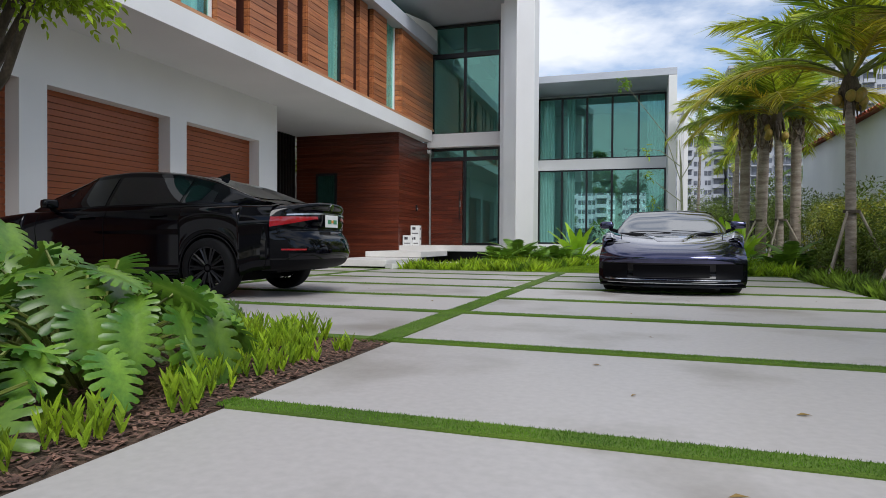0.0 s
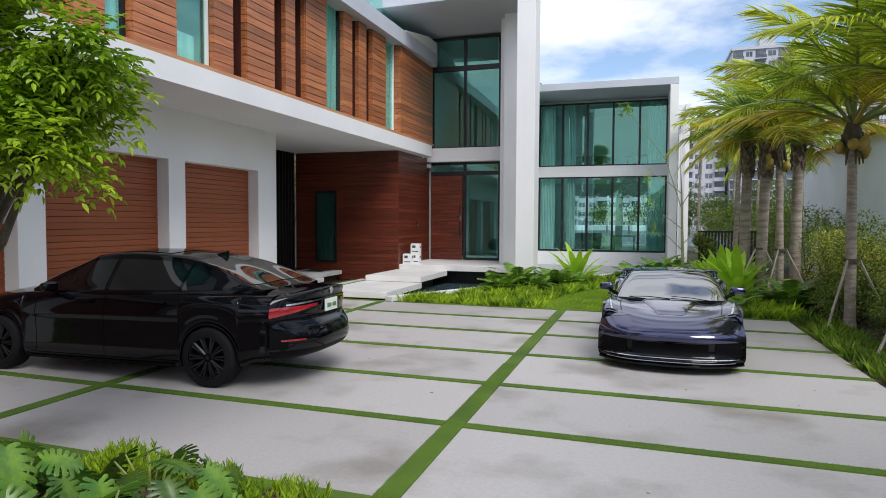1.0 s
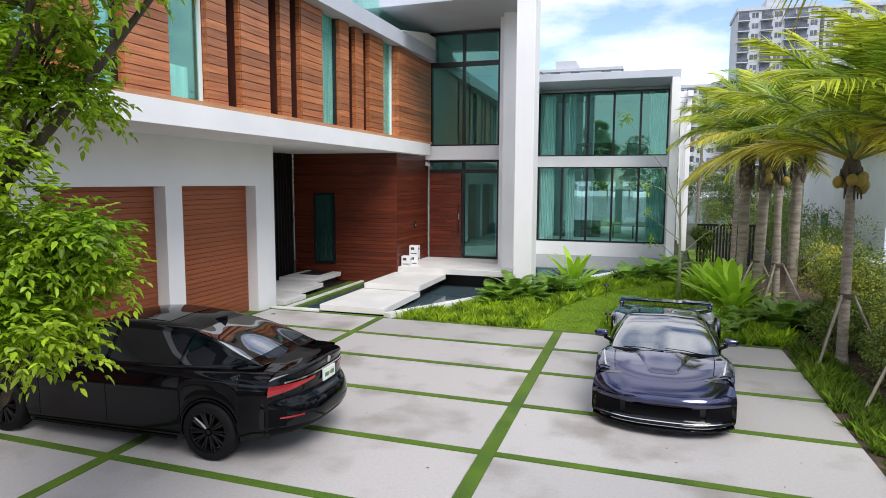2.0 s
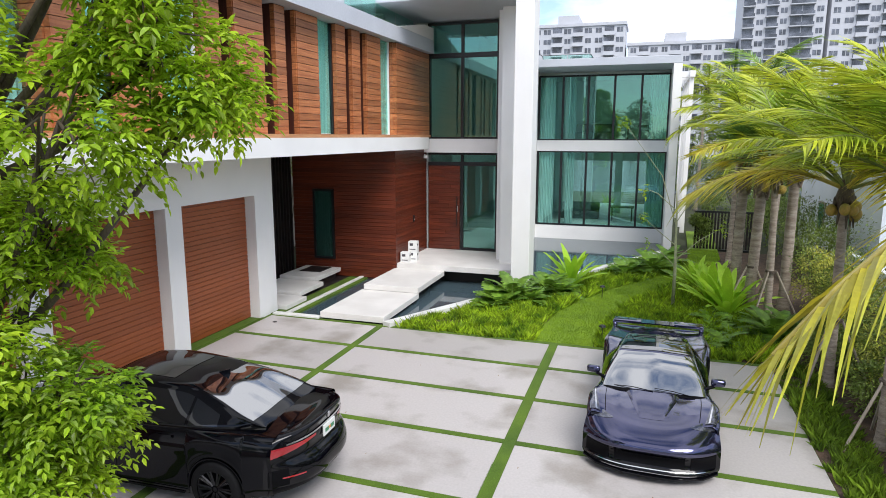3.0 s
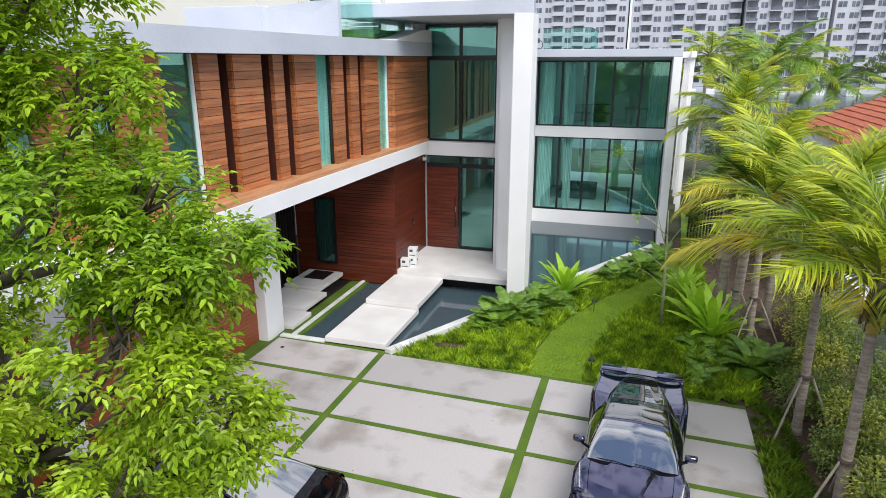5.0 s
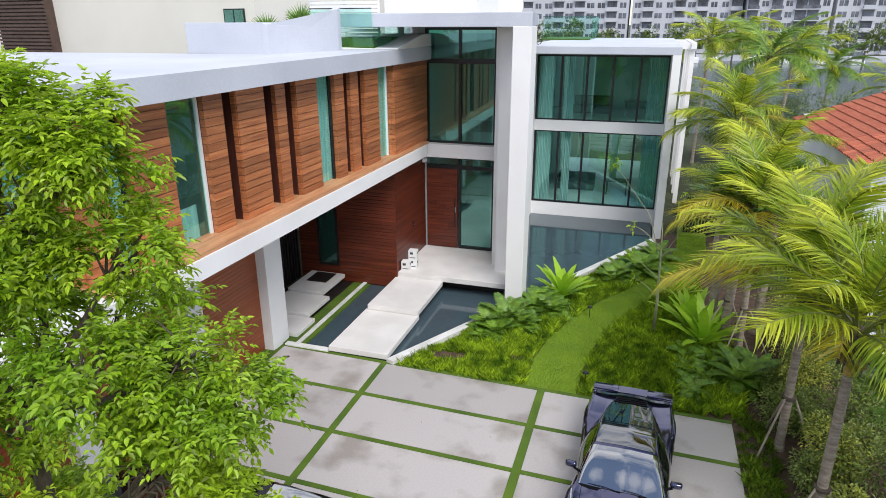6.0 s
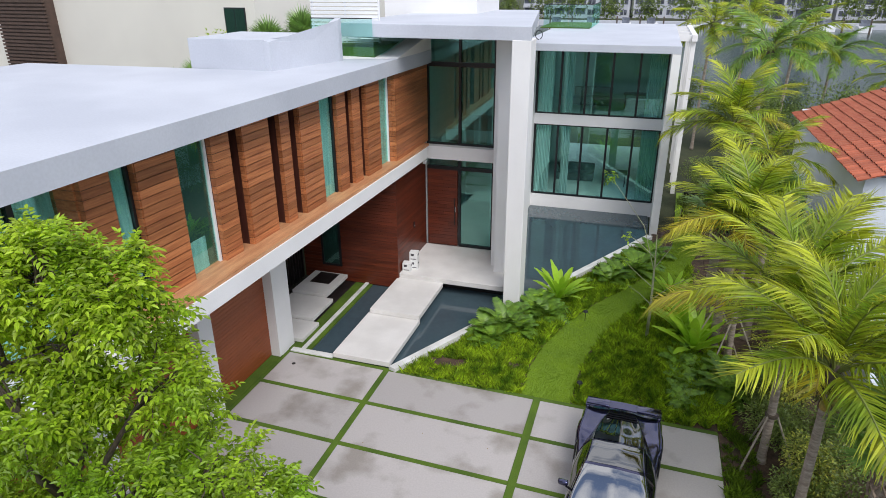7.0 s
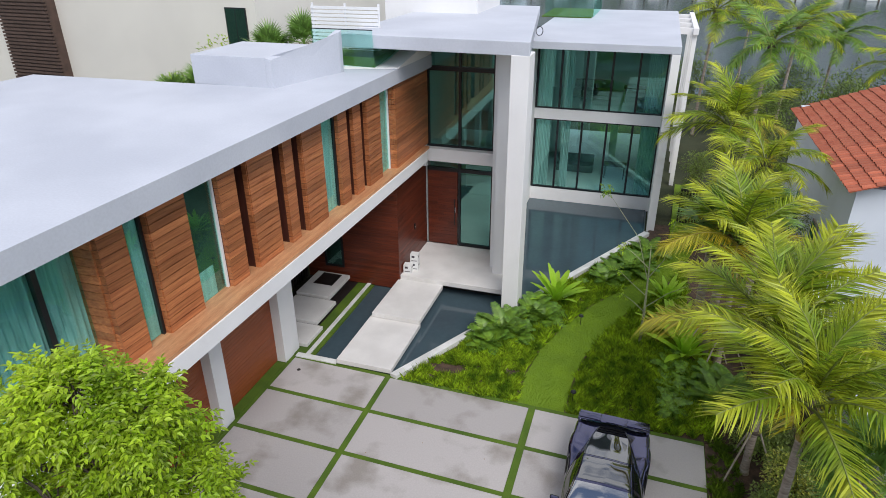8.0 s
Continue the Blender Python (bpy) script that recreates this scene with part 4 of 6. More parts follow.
LIGHT_LEAF = [strap_leaf("leaf", 1.0, 0.17, LEAF_FERN_LIGHT, 0.35, k) for k in range(3)]
DARK_LEAF = [rosette_leaf("leaf", 1.0, 0.34, LEAF_FERN, 0.55, 20, 5 + k, 0.7) for k in range(2)]
BROAD_LEAF = [rosette_leaf("leaf", 0.8, 0.42, LEAF_FERN, 0.6, 9, 8 + k, 0.75) for k in range(2)]
for k, (x, y, s, m, n, lab) in enumerate(((-2.1, 21.3, 1.15, LIGHT_LEAF, 22, "light green bird's-nest fern in the pool bed"), (2.15, 20.0, 1.2, LIGHT_LEAF, 24, "light green fern rosette beside the grass path"), (2.5, 19.0, 1.25, LIGHT_LEAF, 22, "light green fern rosette below the palms"), (1.9, 22.5, 0.9, LIGHT_LEAF, 18, "light green fern rosette beside the grass path"),
                                          (-3.55, 18.6, 0.95, DARK_LEAF, 22, "dark green cycad fern in the pool bed"), (-2.75, 20.0, 0.85, DARK_LEAF, 20, "dark green cycad fern in the pool bed"), (3.3, 16.9, 0.95, DARK_LEAF, 24, "dark green arching fern below the palms"), (3.8, 17.5, 0.85, DARK_LEAF, 22, "dark green arching fern below the palms"), (0.5, 24.6, 1.0, DARK_LEAF, 20, "dark green fern beside the pool kerb"), (-0.2, 23.9, 0.8, DARK_LEAF, 18, "dark green fern beside the pool kerb"), (1.1, 26.2, 0.9, DARK_LEAF, 18, "dark green fern beside the wing"), (3.2, 17.9, 0.7, DARK_LEAF, 18, "dark green arching fern below the palms"))):
    rosette("fern", (x, y, -0.04), m, n, lab, 60 + k, s * 1.25)
for k, (x, y) in enumerate(((-4.1, 18.2), (-3.35, 19.3), (-2.7, 20.4), (-3.0, 18.5), (-2.3, 19.8), (-3.7, 17.7), (-0.4, 23.3), (0.9, 25.3))):
    rosette("philodendron", (x, y, -0.04), BROAD_LEAF, 18, "tall dark green philodendron beside the pool kerb", 150 + k, 1.08, "shrub", (15, 82))
rng = random.Random(77)
for k in range(30):
    t = rng.uniform(0.1, 0.95)
    if k < 20:
        x, y = -6.1 + 7.0 * t + rng.uniform(0.35, 1.2), 15.2 + 13.1 * t + rng.uniform(-0.4, 0.3)
        if in_path(x, y) or y < 17.4:
            continue
    else:
        x, y = rng.uniform(1.9, 3.1), rng.uniform(16.0, 20.5)
    rosette("philodendron", (x, y, -0.04), BROAD_LEAF, 13, "dark green broad-leaved philodendron in the bed", 100 + k, rng.uniform(0.5, 0.85), "shrub", (10, 70))


def cover(name, label, spots, mat, seed, height, per, parent=None):
    """Low tufts of pointed leaves over a bed."""
    rng = random.Random(seed)
    L = Leaves()
    for x, y in spots:
        h = height * rng.uniform(0.6, 1.25) * (1.0 + 0.9 * noise.noise((x * 1.7, y * 1.7, 5.0)))
        for k in range(per):
            a = rng.uniform(0, 6.283)
            d = Vector((math.cos(a) * rng.uniform(0.15, 0.8), math.sin(a) * rng.uniform(0.15, 0.8), rng.uniform(0.6, 1.2)))
            L.blade(Vector((x + rng.uniform(-.06, .06), y + rng.uniform(-.06, .06), -0.05)), d, Vector((math.cos(a + 1.2), math.sin(a + 1.2), 0.4)), h * rng.uniform(0.6, 1.15), h * 0.15, rng.uniform(0.05, 0.3), 2)
    return tagged(new(name, L.mesh(name, mat)), label, "ground cover", kind="stuff")


rng = random.Random(5)
spots = []
while len(spots) < 8200:
    x, y = rng.uniform(-6.2, 3.3), rng.uniform(15.1, 27)
    side = (x + 6.12) - (y - 15.02) * (7.24 / 13.48)
    gap = noise.noise((x * 0.9, y * 0.9, 3.0)) + 0.35 * noise.noise((x * 2.7, y * 2.7, 1.0))
    if side > 0.12 and not in_path(x, y) and gap > -0.44 and not (y > 20.5 and x > 2.6):
        spots.append((x, y))
cover("ground_cover", "low bright green tufted ground cover over mulch", spots, LEAF_COVER, 6, 0.28, 16)
spots = [(rng.uniform(3.0, 3.75), rng.uniform(3.0, 15.1)) for k in range(620)]
cover("border_grass", "ragged bright grass border along the drive", spots, LEAF_BORDER, 7, 0.24, 20)


def hedge(name, label, places, mat, seed, n, leaf):
    """Shrubs of many small leaves on thin stems, with an uneven outline."""
    rng = random.Random(seed)
    for (x, y, r, h) in places:
        b = thing(name, pose(x, y, -0.04), label, "shrub", "boundary shrubs")
        L = Leaves()
        lobes = [(Vector((rng.uniform(-.6, .6) * r, rng.uniform(-.6, .6) * r, h * rng.uniform(0.3, 0.85))), r * rng.uniform(0.4, 0.65)) for k in range(9)]
        for k in range(n):
            c, q = rng.choice(lobes)
            d = rand_dir(rng, -0.7)
            L.leaf(c + d * q * rng.uniform(0.6, 1.0), d + rand_dir(rng) * 0.7, Z, leaf * rng.uniform(0.7, 1.3), leaf * 0.5, 0.2, 0.15)
        part("foliage", L.mesh("foliage", mat), None, b, kind="stuff")
        bm = bmesh.new()
        for c, q in lobes:
            tube(bm, [(0, 0, 0), c * 0.5 + Vector((0.03, 0, 0)), c], [0.02, 0.014, 0.006], 4, False)
        part("woody_base", bm, BARK_DARK, b, kind="stuff")


hedge("boundary_shrub", "dense dark green shrub along the boundary", [(5.0 + 0.5 * (k % 2), 4.0 + 1.55 * k, 1.0, 1.75 + 0.25 * (k % 3)) for k in range(11)], LEAF_HEDGE, 8, 2300, 0.085)
hedge("variegated_shrub", "yellow-green variegated shrub below the palms", [(4.85, 13.3, .85, 1.6), (4.7, 16.3, .9, 1.75), (4.9, 18.6, .9, 1.9), (5.2, 20.8, 1.0, 2.0), (4.5, 11.0, .7, 1.2)], LEAF_YELLOW, 9, 2300, 0.08)
hedge("low_shrub", "low dark green shrub filling the boundary bed", [(4.35, 8.2, .75, .9), (4.5, 9.8, .8, 1.1), (4.45, 12.6, .7, 1.0), (4.25, 15.2, .75, 1.0), (4.6, 14.6, .7, 1.25), (4.2, 16.4, .6, .9), (4.55, 6.6, .8, 1.0)], LEAF_HEDGE, 19, 2200, 0.075)
hedge("garden_shrub", "dark green shrub in the side garden", [(5.8, 24, 1.3, 2.4), (6.0, 27.5, 1.3, 2.6), (3.0, 33.5, 1.0, 2.8), (2.6, 30.5, .5, 1.6), (4.6, 31.5, 1.4, 2.8), (6.0, 34, 1.4, 3.0)], LEAF_HEDGE, 10, 2600, 0.1)


SAPLING_BARK = material("pale green sapling bark", (0.36, 0.38, 0.22), 0.8, vary=0.2, scale=6, fine=40, second=(0.26, 0.27, 0.16))


def sapling():
    t = thing("sapling", pose(1.05, 19.3, -0.04), "slender sapling with bare branches and few leaves", "tree")
    bm = bmesh.new()
    tube(bm, [(0, 0, 0), (0.0, 0, 1.2), (-0.06, 0, 3.0), (-0.1, 0.05, 3.7)], [0.055, 0.045, 0.024, 0.010], 8)
    part("trunk", bm, SAPLING_BARK, t, smooth=True)
    L = Leaves()
    rng = random.Random(3)
    for a, b, c in (((-0.02, 0, 2.4), (-0.5, 0.1, 3.9), (-1.65, 0, 5.45)), ((-0.04, 0, 2.6), (0.35, 0, 3.3), (0.5, 0.1, 4.6)), ((0, 0, 1.5), (0.6, 0, 2.1), (1.2, 0, 2.5)), ((0, 0, 1.9), (-0.5, 0, 2.3), (-0.95, 0, 2.7)), ((0, 0, 1.3), (-0.4, -0.1, 1.7), (-0.8, 0, 1.9)), ((-0.03, 0, 2.9), (-0.6, 0, 3.4), (-0.9, 0.2, 3.5))):
        bm = bmesh.new()
        tube(bm, [a, b, c], [0.016, 0.011, 0.004], 5)
        part("branch", bm, SAPLING_BARK, t)
        for k in range(16 if c[2] > 5 else 7):
            spray(L, rng, Vector(c) + rand_dir(rng) * 0.13, rand_dir(rng), 0.12, 2, 0.085)
    part("leaves", L.mesh("leaves", LEAF_TREE), None, t, kind="stuff")


sapling()


# ---- front bed: split-leaf plants and lime shrubs ----
def monstera_leaf(name, size, seed):
    """A broad heart-shaped leaf, whole along the midrib and slit into rounded lobes towards its edge."""
    rng = random.Random(seed)
    bm = bmesh.new()
    lobes = 8

    def rib(t):
        return Vector((size * (0.02 + 0.93 * t ** 1.15), 0, 0))

    def edge(t, s):
        a = radians(162 * (1 - t))
        return Vector((size * (0.40 + 0.58 * math.cos(a) + 0.06 * t ** 6), s * size * 0.50 * math.sin(a) ** 0.8 if t < 1 else 0.0, 0))

    def at(p, u, wave):
        x, y = p.x / size, abs(p.y) / size
        return (p.x, p.y, size * (-0.30 * x * x + 0.16 * y - 0.55 * y * y + wave))

    for s in (-1, 1):
        for k in range(lobes):
            t0, t1 = k / lobes, (k + 1) / lobes
            cut = rng.uniform(0.32, 0.56)
            prev = None
            for j in range(9):
                u = j / 8
                a, b = rib(t0).lerp(edge(t0, s), u), rib(t1).lerp(edge(t1, s), u)
                mid = (a + b) / 2
                keep = 1.0 if u <= cut else 1.0 - 0.34 * min(1.0, (u - cut) / 0.12)
                if u > 0.85:
                    keep *= 1.0 - 0.5 * ((u - 0.85) / 0.15) ** 2
                row = [bm.verts.new(at(mid + (q - mid) * keep, u, w)) for q, w in ((a, 0.0), (mid, 0.018 * u), (b, 0.0))]
                if prev:
                    for i in (0, 1):
                        bm.faces.new((prev[i], prev[i + 1], row[i + 1], row[i]) if s > 0 else (prev[i + 1], prev[i], row[i], row[i + 1]))
                prev = row
    bmesh.ops.remove_doubles(bm, verts=bm.verts[:], dist=0.0004)
    return mesh_of(name, bm, LEAF_MONSTERA, True)


MONSTERA = [monstera_leaf("leaf", 0.31, k) for k in range(4)]


def monstera(base, seed, n, r, h, group="split-leaf plants"):
    rng = random.Random(seed)
    p = thing("split_leaf_plant", pose(*base), "large split-leaf plant with glossy lobed leaves over mulch", "plant", group)
    for k in range(n):
        a = math.radians(137.5 * k)
        q = math.sqrt((k + 0.5) / n)
        top = Vector((r * q * math.cos(a), r * q * math.sin(a), h * (1.0 - 0.65 * q * q) * rng.uniform(0.85, 1.1)))
        bm = bmesh.new()
        tube(bm, [(top.x * 0.12, top.y * 0.12, 0), (top.x * 0.6, top.y * 0.6, top.z * 0.75), top], [0.013, 0.01, 0.007], 5, False)
        part("stalk", bm, STALK, p)
        o = part("leaf", rng.choice(MONSTERA), None, p)
        o.matrix_local = Matrix.Translation(top) @ pose(0, 0, 0, rng.uniform(-15, 15), 0, math.degrees(a) + rng.uniform(-50, 50)) @ pose(0, 0, 0, rng.uniform(-20, 20), 14 + 42 * q + rng.uniform(-28, 26), 0) @ Matrix.Translation((-0.01, 0, 0.004)) @ Matrix.Scale(rng.uniform(0.6, 1.2), 4)


monstera((-2.62, 2.45, -0.02), 1, 40, 0.68, 0.68)
monstera((-3.45, 2.6, -0.02), 2, 36, 0.75, 0.76)
monstera((-2.5, 1.7, -0.02), 3, 16, 0.42, 0.34)
monstera((-3.2, 3.5, -0.02), 4, 22, 0.6, 0.5)
monstera((-4.4, 2.9, -0.02), 5, 22, 0.7, 0.7)


def lime_shrub(x, y, r, h, seed):
    rng = random.Random(seed)
    L = Leaves()
    for k in range(int(30 * (r / 0.16) ** 2)):
        a, q = rng.uniform(0, 6.283), r * math.sqrt(rng.random())
        p = Vector((q * math.cos(a), q * math.sin(a), 0))
        hh = h * rng.uniform(0.55, 1.05) * (1 - 0.3 * q / r)
        for j in range(9):
            z = hh * (0.25 + 0.75 * j / 9)
            b = rng.uniform(0, 6.283)
            L.blade(p * (1 + z) + Z * z * 0.85, Vector((math.cos(b) * 0.5, math.sin(b) * 0.5, 1.2)), Vector((-math.sin(b), math.cos(b), 0.5)), 0.075 * rng.uniform(0.8, 1.3), 0.015, 0.1, 2)
    return tagged(new("lime_shrub", L.mesh("lime_shrub", LEAF_SHRUB)), "small upright lime-green shrub in bark mulch", "shrub", "lime shrubs")


for k, (x, y, r, h) in enumerate(((-2.35, 3.55, .2, .34), (-2.05, 3.35, .18, .3), (-2.7, 3.8, .2, .3), (-2.3, 4.0, .16, .27), (-3.1, 4.05, .2, .3), (-2.0, 2.5, .14, .26), (-1.88, 2.25, .12, .24), (-1.9, 1.75, .13, .24), (-1.95, 1.35, .14, .26), (-2.0, 3.0, .14, .2), (-1.86, 3.75, .07, .15), (-1.92, 3.35, .08, .14), (-3.6, 4.1, .2, .3), (-4.1, 4.1, .2, .3), (-4.04, 3.94, 0.20, 0.34), (-3.70, 4.06, 0.17, 0.32), (-4.12, 4.29, 0.17, 0.30), (-2.84, 3.96, 0.12, 0.20), (-2.53, 4.12, 0.12, 0.20), (-3.42, 3.93, 0.12, 0.22))):
    lime_shrub(x, y, r, h, 200 + k).location = (x, y, -0.03)

# bark chips on the front bed
rng = random.Random(31)
vv, ff = [], []
for k in range(9000):
    x, y = rng.uniform(-3.2, -1.74), rng.uniform(1.0, 4.2)
    a, l, w = rng.uniform(0, 3.14), rng.uniform(0.008, 0.03), rng.uniform(0.003, 0.008)
    z0 = -0.010 + rng.uniform(0, 0.012)
    tilt = rng.uniform(-0.3, 0.3)
    c, s = math.cos(a), math.sin(a)
    i = len(vv)
    for dx, dy in ((-l, -w), (l, -w), (l, w), (-l, w)):
        vv.append((x + dx * c - dy * s, y + dx * s + dy * c, z0 + dx * tilt + 0.006))
    ff.append((i, i + 1, i + 2, i + 3))
CHIP = material("bark chip", (0.19, 0.10, 0.07), 0.9, vary=0.3, scale=30, fine=90, second=(0.10, 0.055, 0.04), rand=0.6, island=True)
tagged(new("bark_chips", raw_mesh("bark_chips", vv, ff, CHIP)), "loose red-brown bark chips", "mulch", kind="stuff")

# turf blades along the strips nearest the path
rng = random.Random(32)
L = Leaves()
for (x0, x1, y0, y1, n) in ((-1.75, 2.9, 2.295, 2.425, 22000), (-1.9, 2.9, 4.185, 4.315, 17000), (-1.92, -1.71, 4.3, 9.0, 16000), (-6.3, 2.9, 6.065, 6.195, 18000), (-6.3, 2.9, 7.765, 7.895, 10000), (-6.3, 2.9, 9.655, 9.785, 8000)):
    for k in range(n):
        x, y = rng.uniform(x0, x1), rng.uniform(y0, y1)
        y += SKEW * (x + 1.8)
        L.leaf(Vector((x, y, 0.004)), Vector((rng.uniform(-.5, .5), rng.uniform(-.5, .5), 1)), Vector((rng.uniform(-1, 1), rng.uniform(-1, 1), 0)), rng.uniform(0.010, 0.022), 0.004, 0.2, 0)
LEAF_TURF = leaf_material("turf blade", (0.15, 0.29, 0.016), (0.08, 0.18, 0.012), 0.4, 0.6, 0.25, 3)
tagged(new("turf_blades", L.mesh("turf_blades", LEAF_TURF)), "short green turf blades between the slabs", "turf", kind="stuff")
G = Leaves()
for k in range(30000):
    y = rng.uniform(15.05, 30.0)
    x = np.interp(y, [p[1] for p in path_l], [p[0] for p in path_l]) + rng.uniform(-0.04, 1.0) * (np.interp(y, [p[1] for p in path_r], [p[0] for p in path_r]) - np.interp(y, [p[1] for p in path_l], [p[0] for p in path_l]))
    G.leaf(Vector((x, y, -0.012)), Vector((rng.uniform(-.6, .6), rng.uniform(-.6, .6), 1)), Vector((rng.uniform(-1, 1), rng.uniform(-1, 1), 0)), rng.uniform(0.025, 0.06), 0.012, 0.2, 0)
LEAF_LAWN = leaf_material("lawn blade", (0.30, 0.44, 0.018), (0.19, 0.31, 0.012), 0.35, 0.6, 0.3, 1.5)
tagged(new("lawn_blades", G.mesh("lawn_blades", LEAF_LAWN)), "short mown grass blades of the winding path", "grass", kind="stuff")
# ---- cars ----
PAINT = material("black car paint", (0.002, 0.002, 0.0035), 0.045, vary=0.1, scale=2, bump=0, spec=0.3)
PAINT_NAVY = material("dark metallic navy paint", (0.055, 0.056, 0.125), 0.10, metal=0.9, vary=0.1, scale=2, fine=300, bump=0, coat=1.0)
TRIM = material("black plastic trim", (0.003, 0.003, 0.004), 0.5, spec=0.08, vary=0.1, scale=5, bump=0)
CAR_GLASS = material("dark car glass", (0.004, 0.005, 0.007), 0.02, spec=0.6, vary=0.05, scale=2, bump=0, coat=0.3, ior=2.4)
SCREEN_GLASS = material("sky-mirroring windscreen glass", (0.004, 0.006, 0.009), 0.015, spec=1.0, vary=0.05, scale=2, bump=0, ior=2.6)
SIDE_GLASS = material("tinted side glass", (0.003, 0.004, 0.006), 0.02, spec=0.5, vary=0.05, scale=2, bump=0, ior=1.7)
RUBBER = material("tyre rubber", (0.007, 0.007, 0.008), 0.75, spec=0.2, vary=0.15, scale=8)
RIM_BLACK = material("gloss black rim", (0.012, 0.012, 0.014), 0.2, metal=0.5, vary=0.05, scale=4, bump=0)
CHROME = material("brushed chrome", (0.6, 0.6, 0.62), 0.18, metal=1.0, vary=0.04, scale=5, bump=0)
LENS_RED = material("red lamp lens", (0.35, 0.008, 0.015), 0.12, vary=0.1, scale=6, bump=0, coat=1.0)
LENS_CLEAR = material("clear lamp lens", (0.11, 0.115, 0.15), 0.05, metal=0.5, vary=0.3, scale=12, bump=0, coat=1.0)
PLATE = material("white number plate", (0.75, 0.76, 0.74), 0.4, vary=0.04, scale=8)
BAR_ORANGE = material("orange print", (0.75, 0.3, 0.06), 0.5, vary=0.05, scale=8)
BAR_GREEN = material("green print", (0.06, 0.25, 0.12), 0.5, vary=0.05, scale=8)


def curve(table):
    """A smooth line through the stations, with no overshoot."""
    xs_, ys_ = [p[0] for p in table], [p[1] for p in table]
    d = [(ys_[i + 1] - ys_[i]) / (xs_[i + 1] - xs_[i]) for i in range(len(xs_) - 1)]
    m = [d[0]] + [0.0 if a * b <= 0 else 2 * a * b / (a + b) for a, b in zip(d, d[1:])] + [d[-1]]

    def f(x):
        if x <= xs_[0]:
            return ys_[0]
        for i in range(len(xs_) - 1):
            if x <= xs_[i + 1]:
                h = xs_[i + 1] - xs_[i]
                t = (x - xs_[i]) / h
                return (ys_[i] * (2 * t ** 3 - 3 * t * t + 1) + h * m[i] * (t ** 3 - 2 * t * t + t)
                        + ys_[i + 1] * (3 * t * t - 2 * t ** 3) + h * m[i + 1] * (t ** 3 - t * t))
        return ys_[-1]
    return f


def surface_patch(fn, u0, u1, v0, v1, nu, nv, off, skew=None):
    """A skin laid a few millimetres over a surface fn(u, v), with both ends of v allowed to change along u."""
    rows = []
    for i in range(nu + 1):
        u = u0 + (u1 - u0) * i / nu
        a, b = (v0(u), v1(u)) if callable(v0) else (v0, v1)
        r = []
        for j in range(nv + 1):
            v = a + (b - a) * j / nv
            p, e = fn(u, v), 1e-3
            n = (fn(u + e, v) - p).cross(fn(u, v + e) - p)
            if n.length > 0:
                n.normalize()
            if n.dot(p - Vector((p.x, 0, 0.4))) < 0:
                n = -n
            r.append(p + n * off)
        rows.append(r)
    return grid_mesh(rows)


def mirror_y(bm):
    for v in bm.verts:
        v.co.y = -v.co.y
    bmesh.ops.reverse_faces(bm, faces=bm.faces[:])
    return bm


def wheel(car, x, y, r, width, spokes, side):
    w = part("wheel", boxes((-0.03, 0.03, -0.05, 0.05, -0.03, 0.03)), TRIM, car)
    w.location = (x, y, r)
    prof = [(r - 0.10, -0.5), (r - 0.03, -0.5), (r - 0.004, -0.42), (r, -0.25), (r, 0.25), (r - 0.004, 0.42), (r - 0.03, 0.5), (r - 0.10, 0.5)]
    n = 40
    part("tyre", grid_mesh([[(q * math.cos(6.28319 * k / n), s * width, q * math.sin(6.28319 * k / n)) for q, s in prof] for k in range(n + 1)]), RUBBER, w, smooth=True)
    rr = r - 0.098
    prof = [(rr, -0.46), (rr, 0.46), (rr - 0.02, 0.46), (rr - 0.035, 0.30), (rr - 0.04, -0.3)]
    bm = grid_mesh([[(q * math.cos(6.28319 * k / n), s * width * side, q * math.sin(6.28319 * k / n)) for q, s in prof] for k in range(n + 1)])
    for k in range(spokes):
        for dd in (-0.10, 0.10):
            a = 6.28319 * k / spokes
            tube(bm, [(0.05 * math.cos(a), side * width * 0.34, 0.05 * math.sin(a)), (rr * 0.97 * math.cos(a + dd), side * width * 0.42, rr * 0.97 * math.sin(a + dd))], [0.022, 0.016], 5)
    part("rim", bm, RIM_BLACK, w, "gloss black spoked rim", smooth=False)
    bm = bmesh.new()
    tube(bm, [(0, side * width * 0.2, 0), (0, side * width * 0.43, 0)], [0.035, 0.03], 16)
    part("hub", bm, RIM_BLACK, w)
    bm = bmesh.new()
    tube(bm, [(0, -side * 0.02, 0), (0, side * 0.01, 0)], [rr * 0.75, rr * 0.75], 24)
    part("brake_disc", bm, RIM_BLACK, w)


def spline(pts, v, mirrored=False):
    """A smooth line through the control points, v from 0 to 1; mirrored: it crosses the centre line level at its end."""
    f = max(0.0, min(1.0, v)) * (len(pts) - 1)
    i = min(len(pts) - 2, int(f))
    t = f - i
    q = [pts[max(0, min(len(pts) - 1, i + k))] for k in (-1, 0, 1, 2)]
    if mirrored and i == len(pts) - 2:
        q[3] = (-q[1][0], q[1][1])
    return [0.5 * (2 * q[1][k] + (q[2][k] - q[0][k]) * t + (2 * q[0][k] - 5 * q[1][k] + 4 * q[2][k] - q[3][k]) * t * t + (3 * q[1][k] - q[0][k] - 3 * q[2][k] + q[3][k]) * t ** 3) for k in range(len(q[1]))]


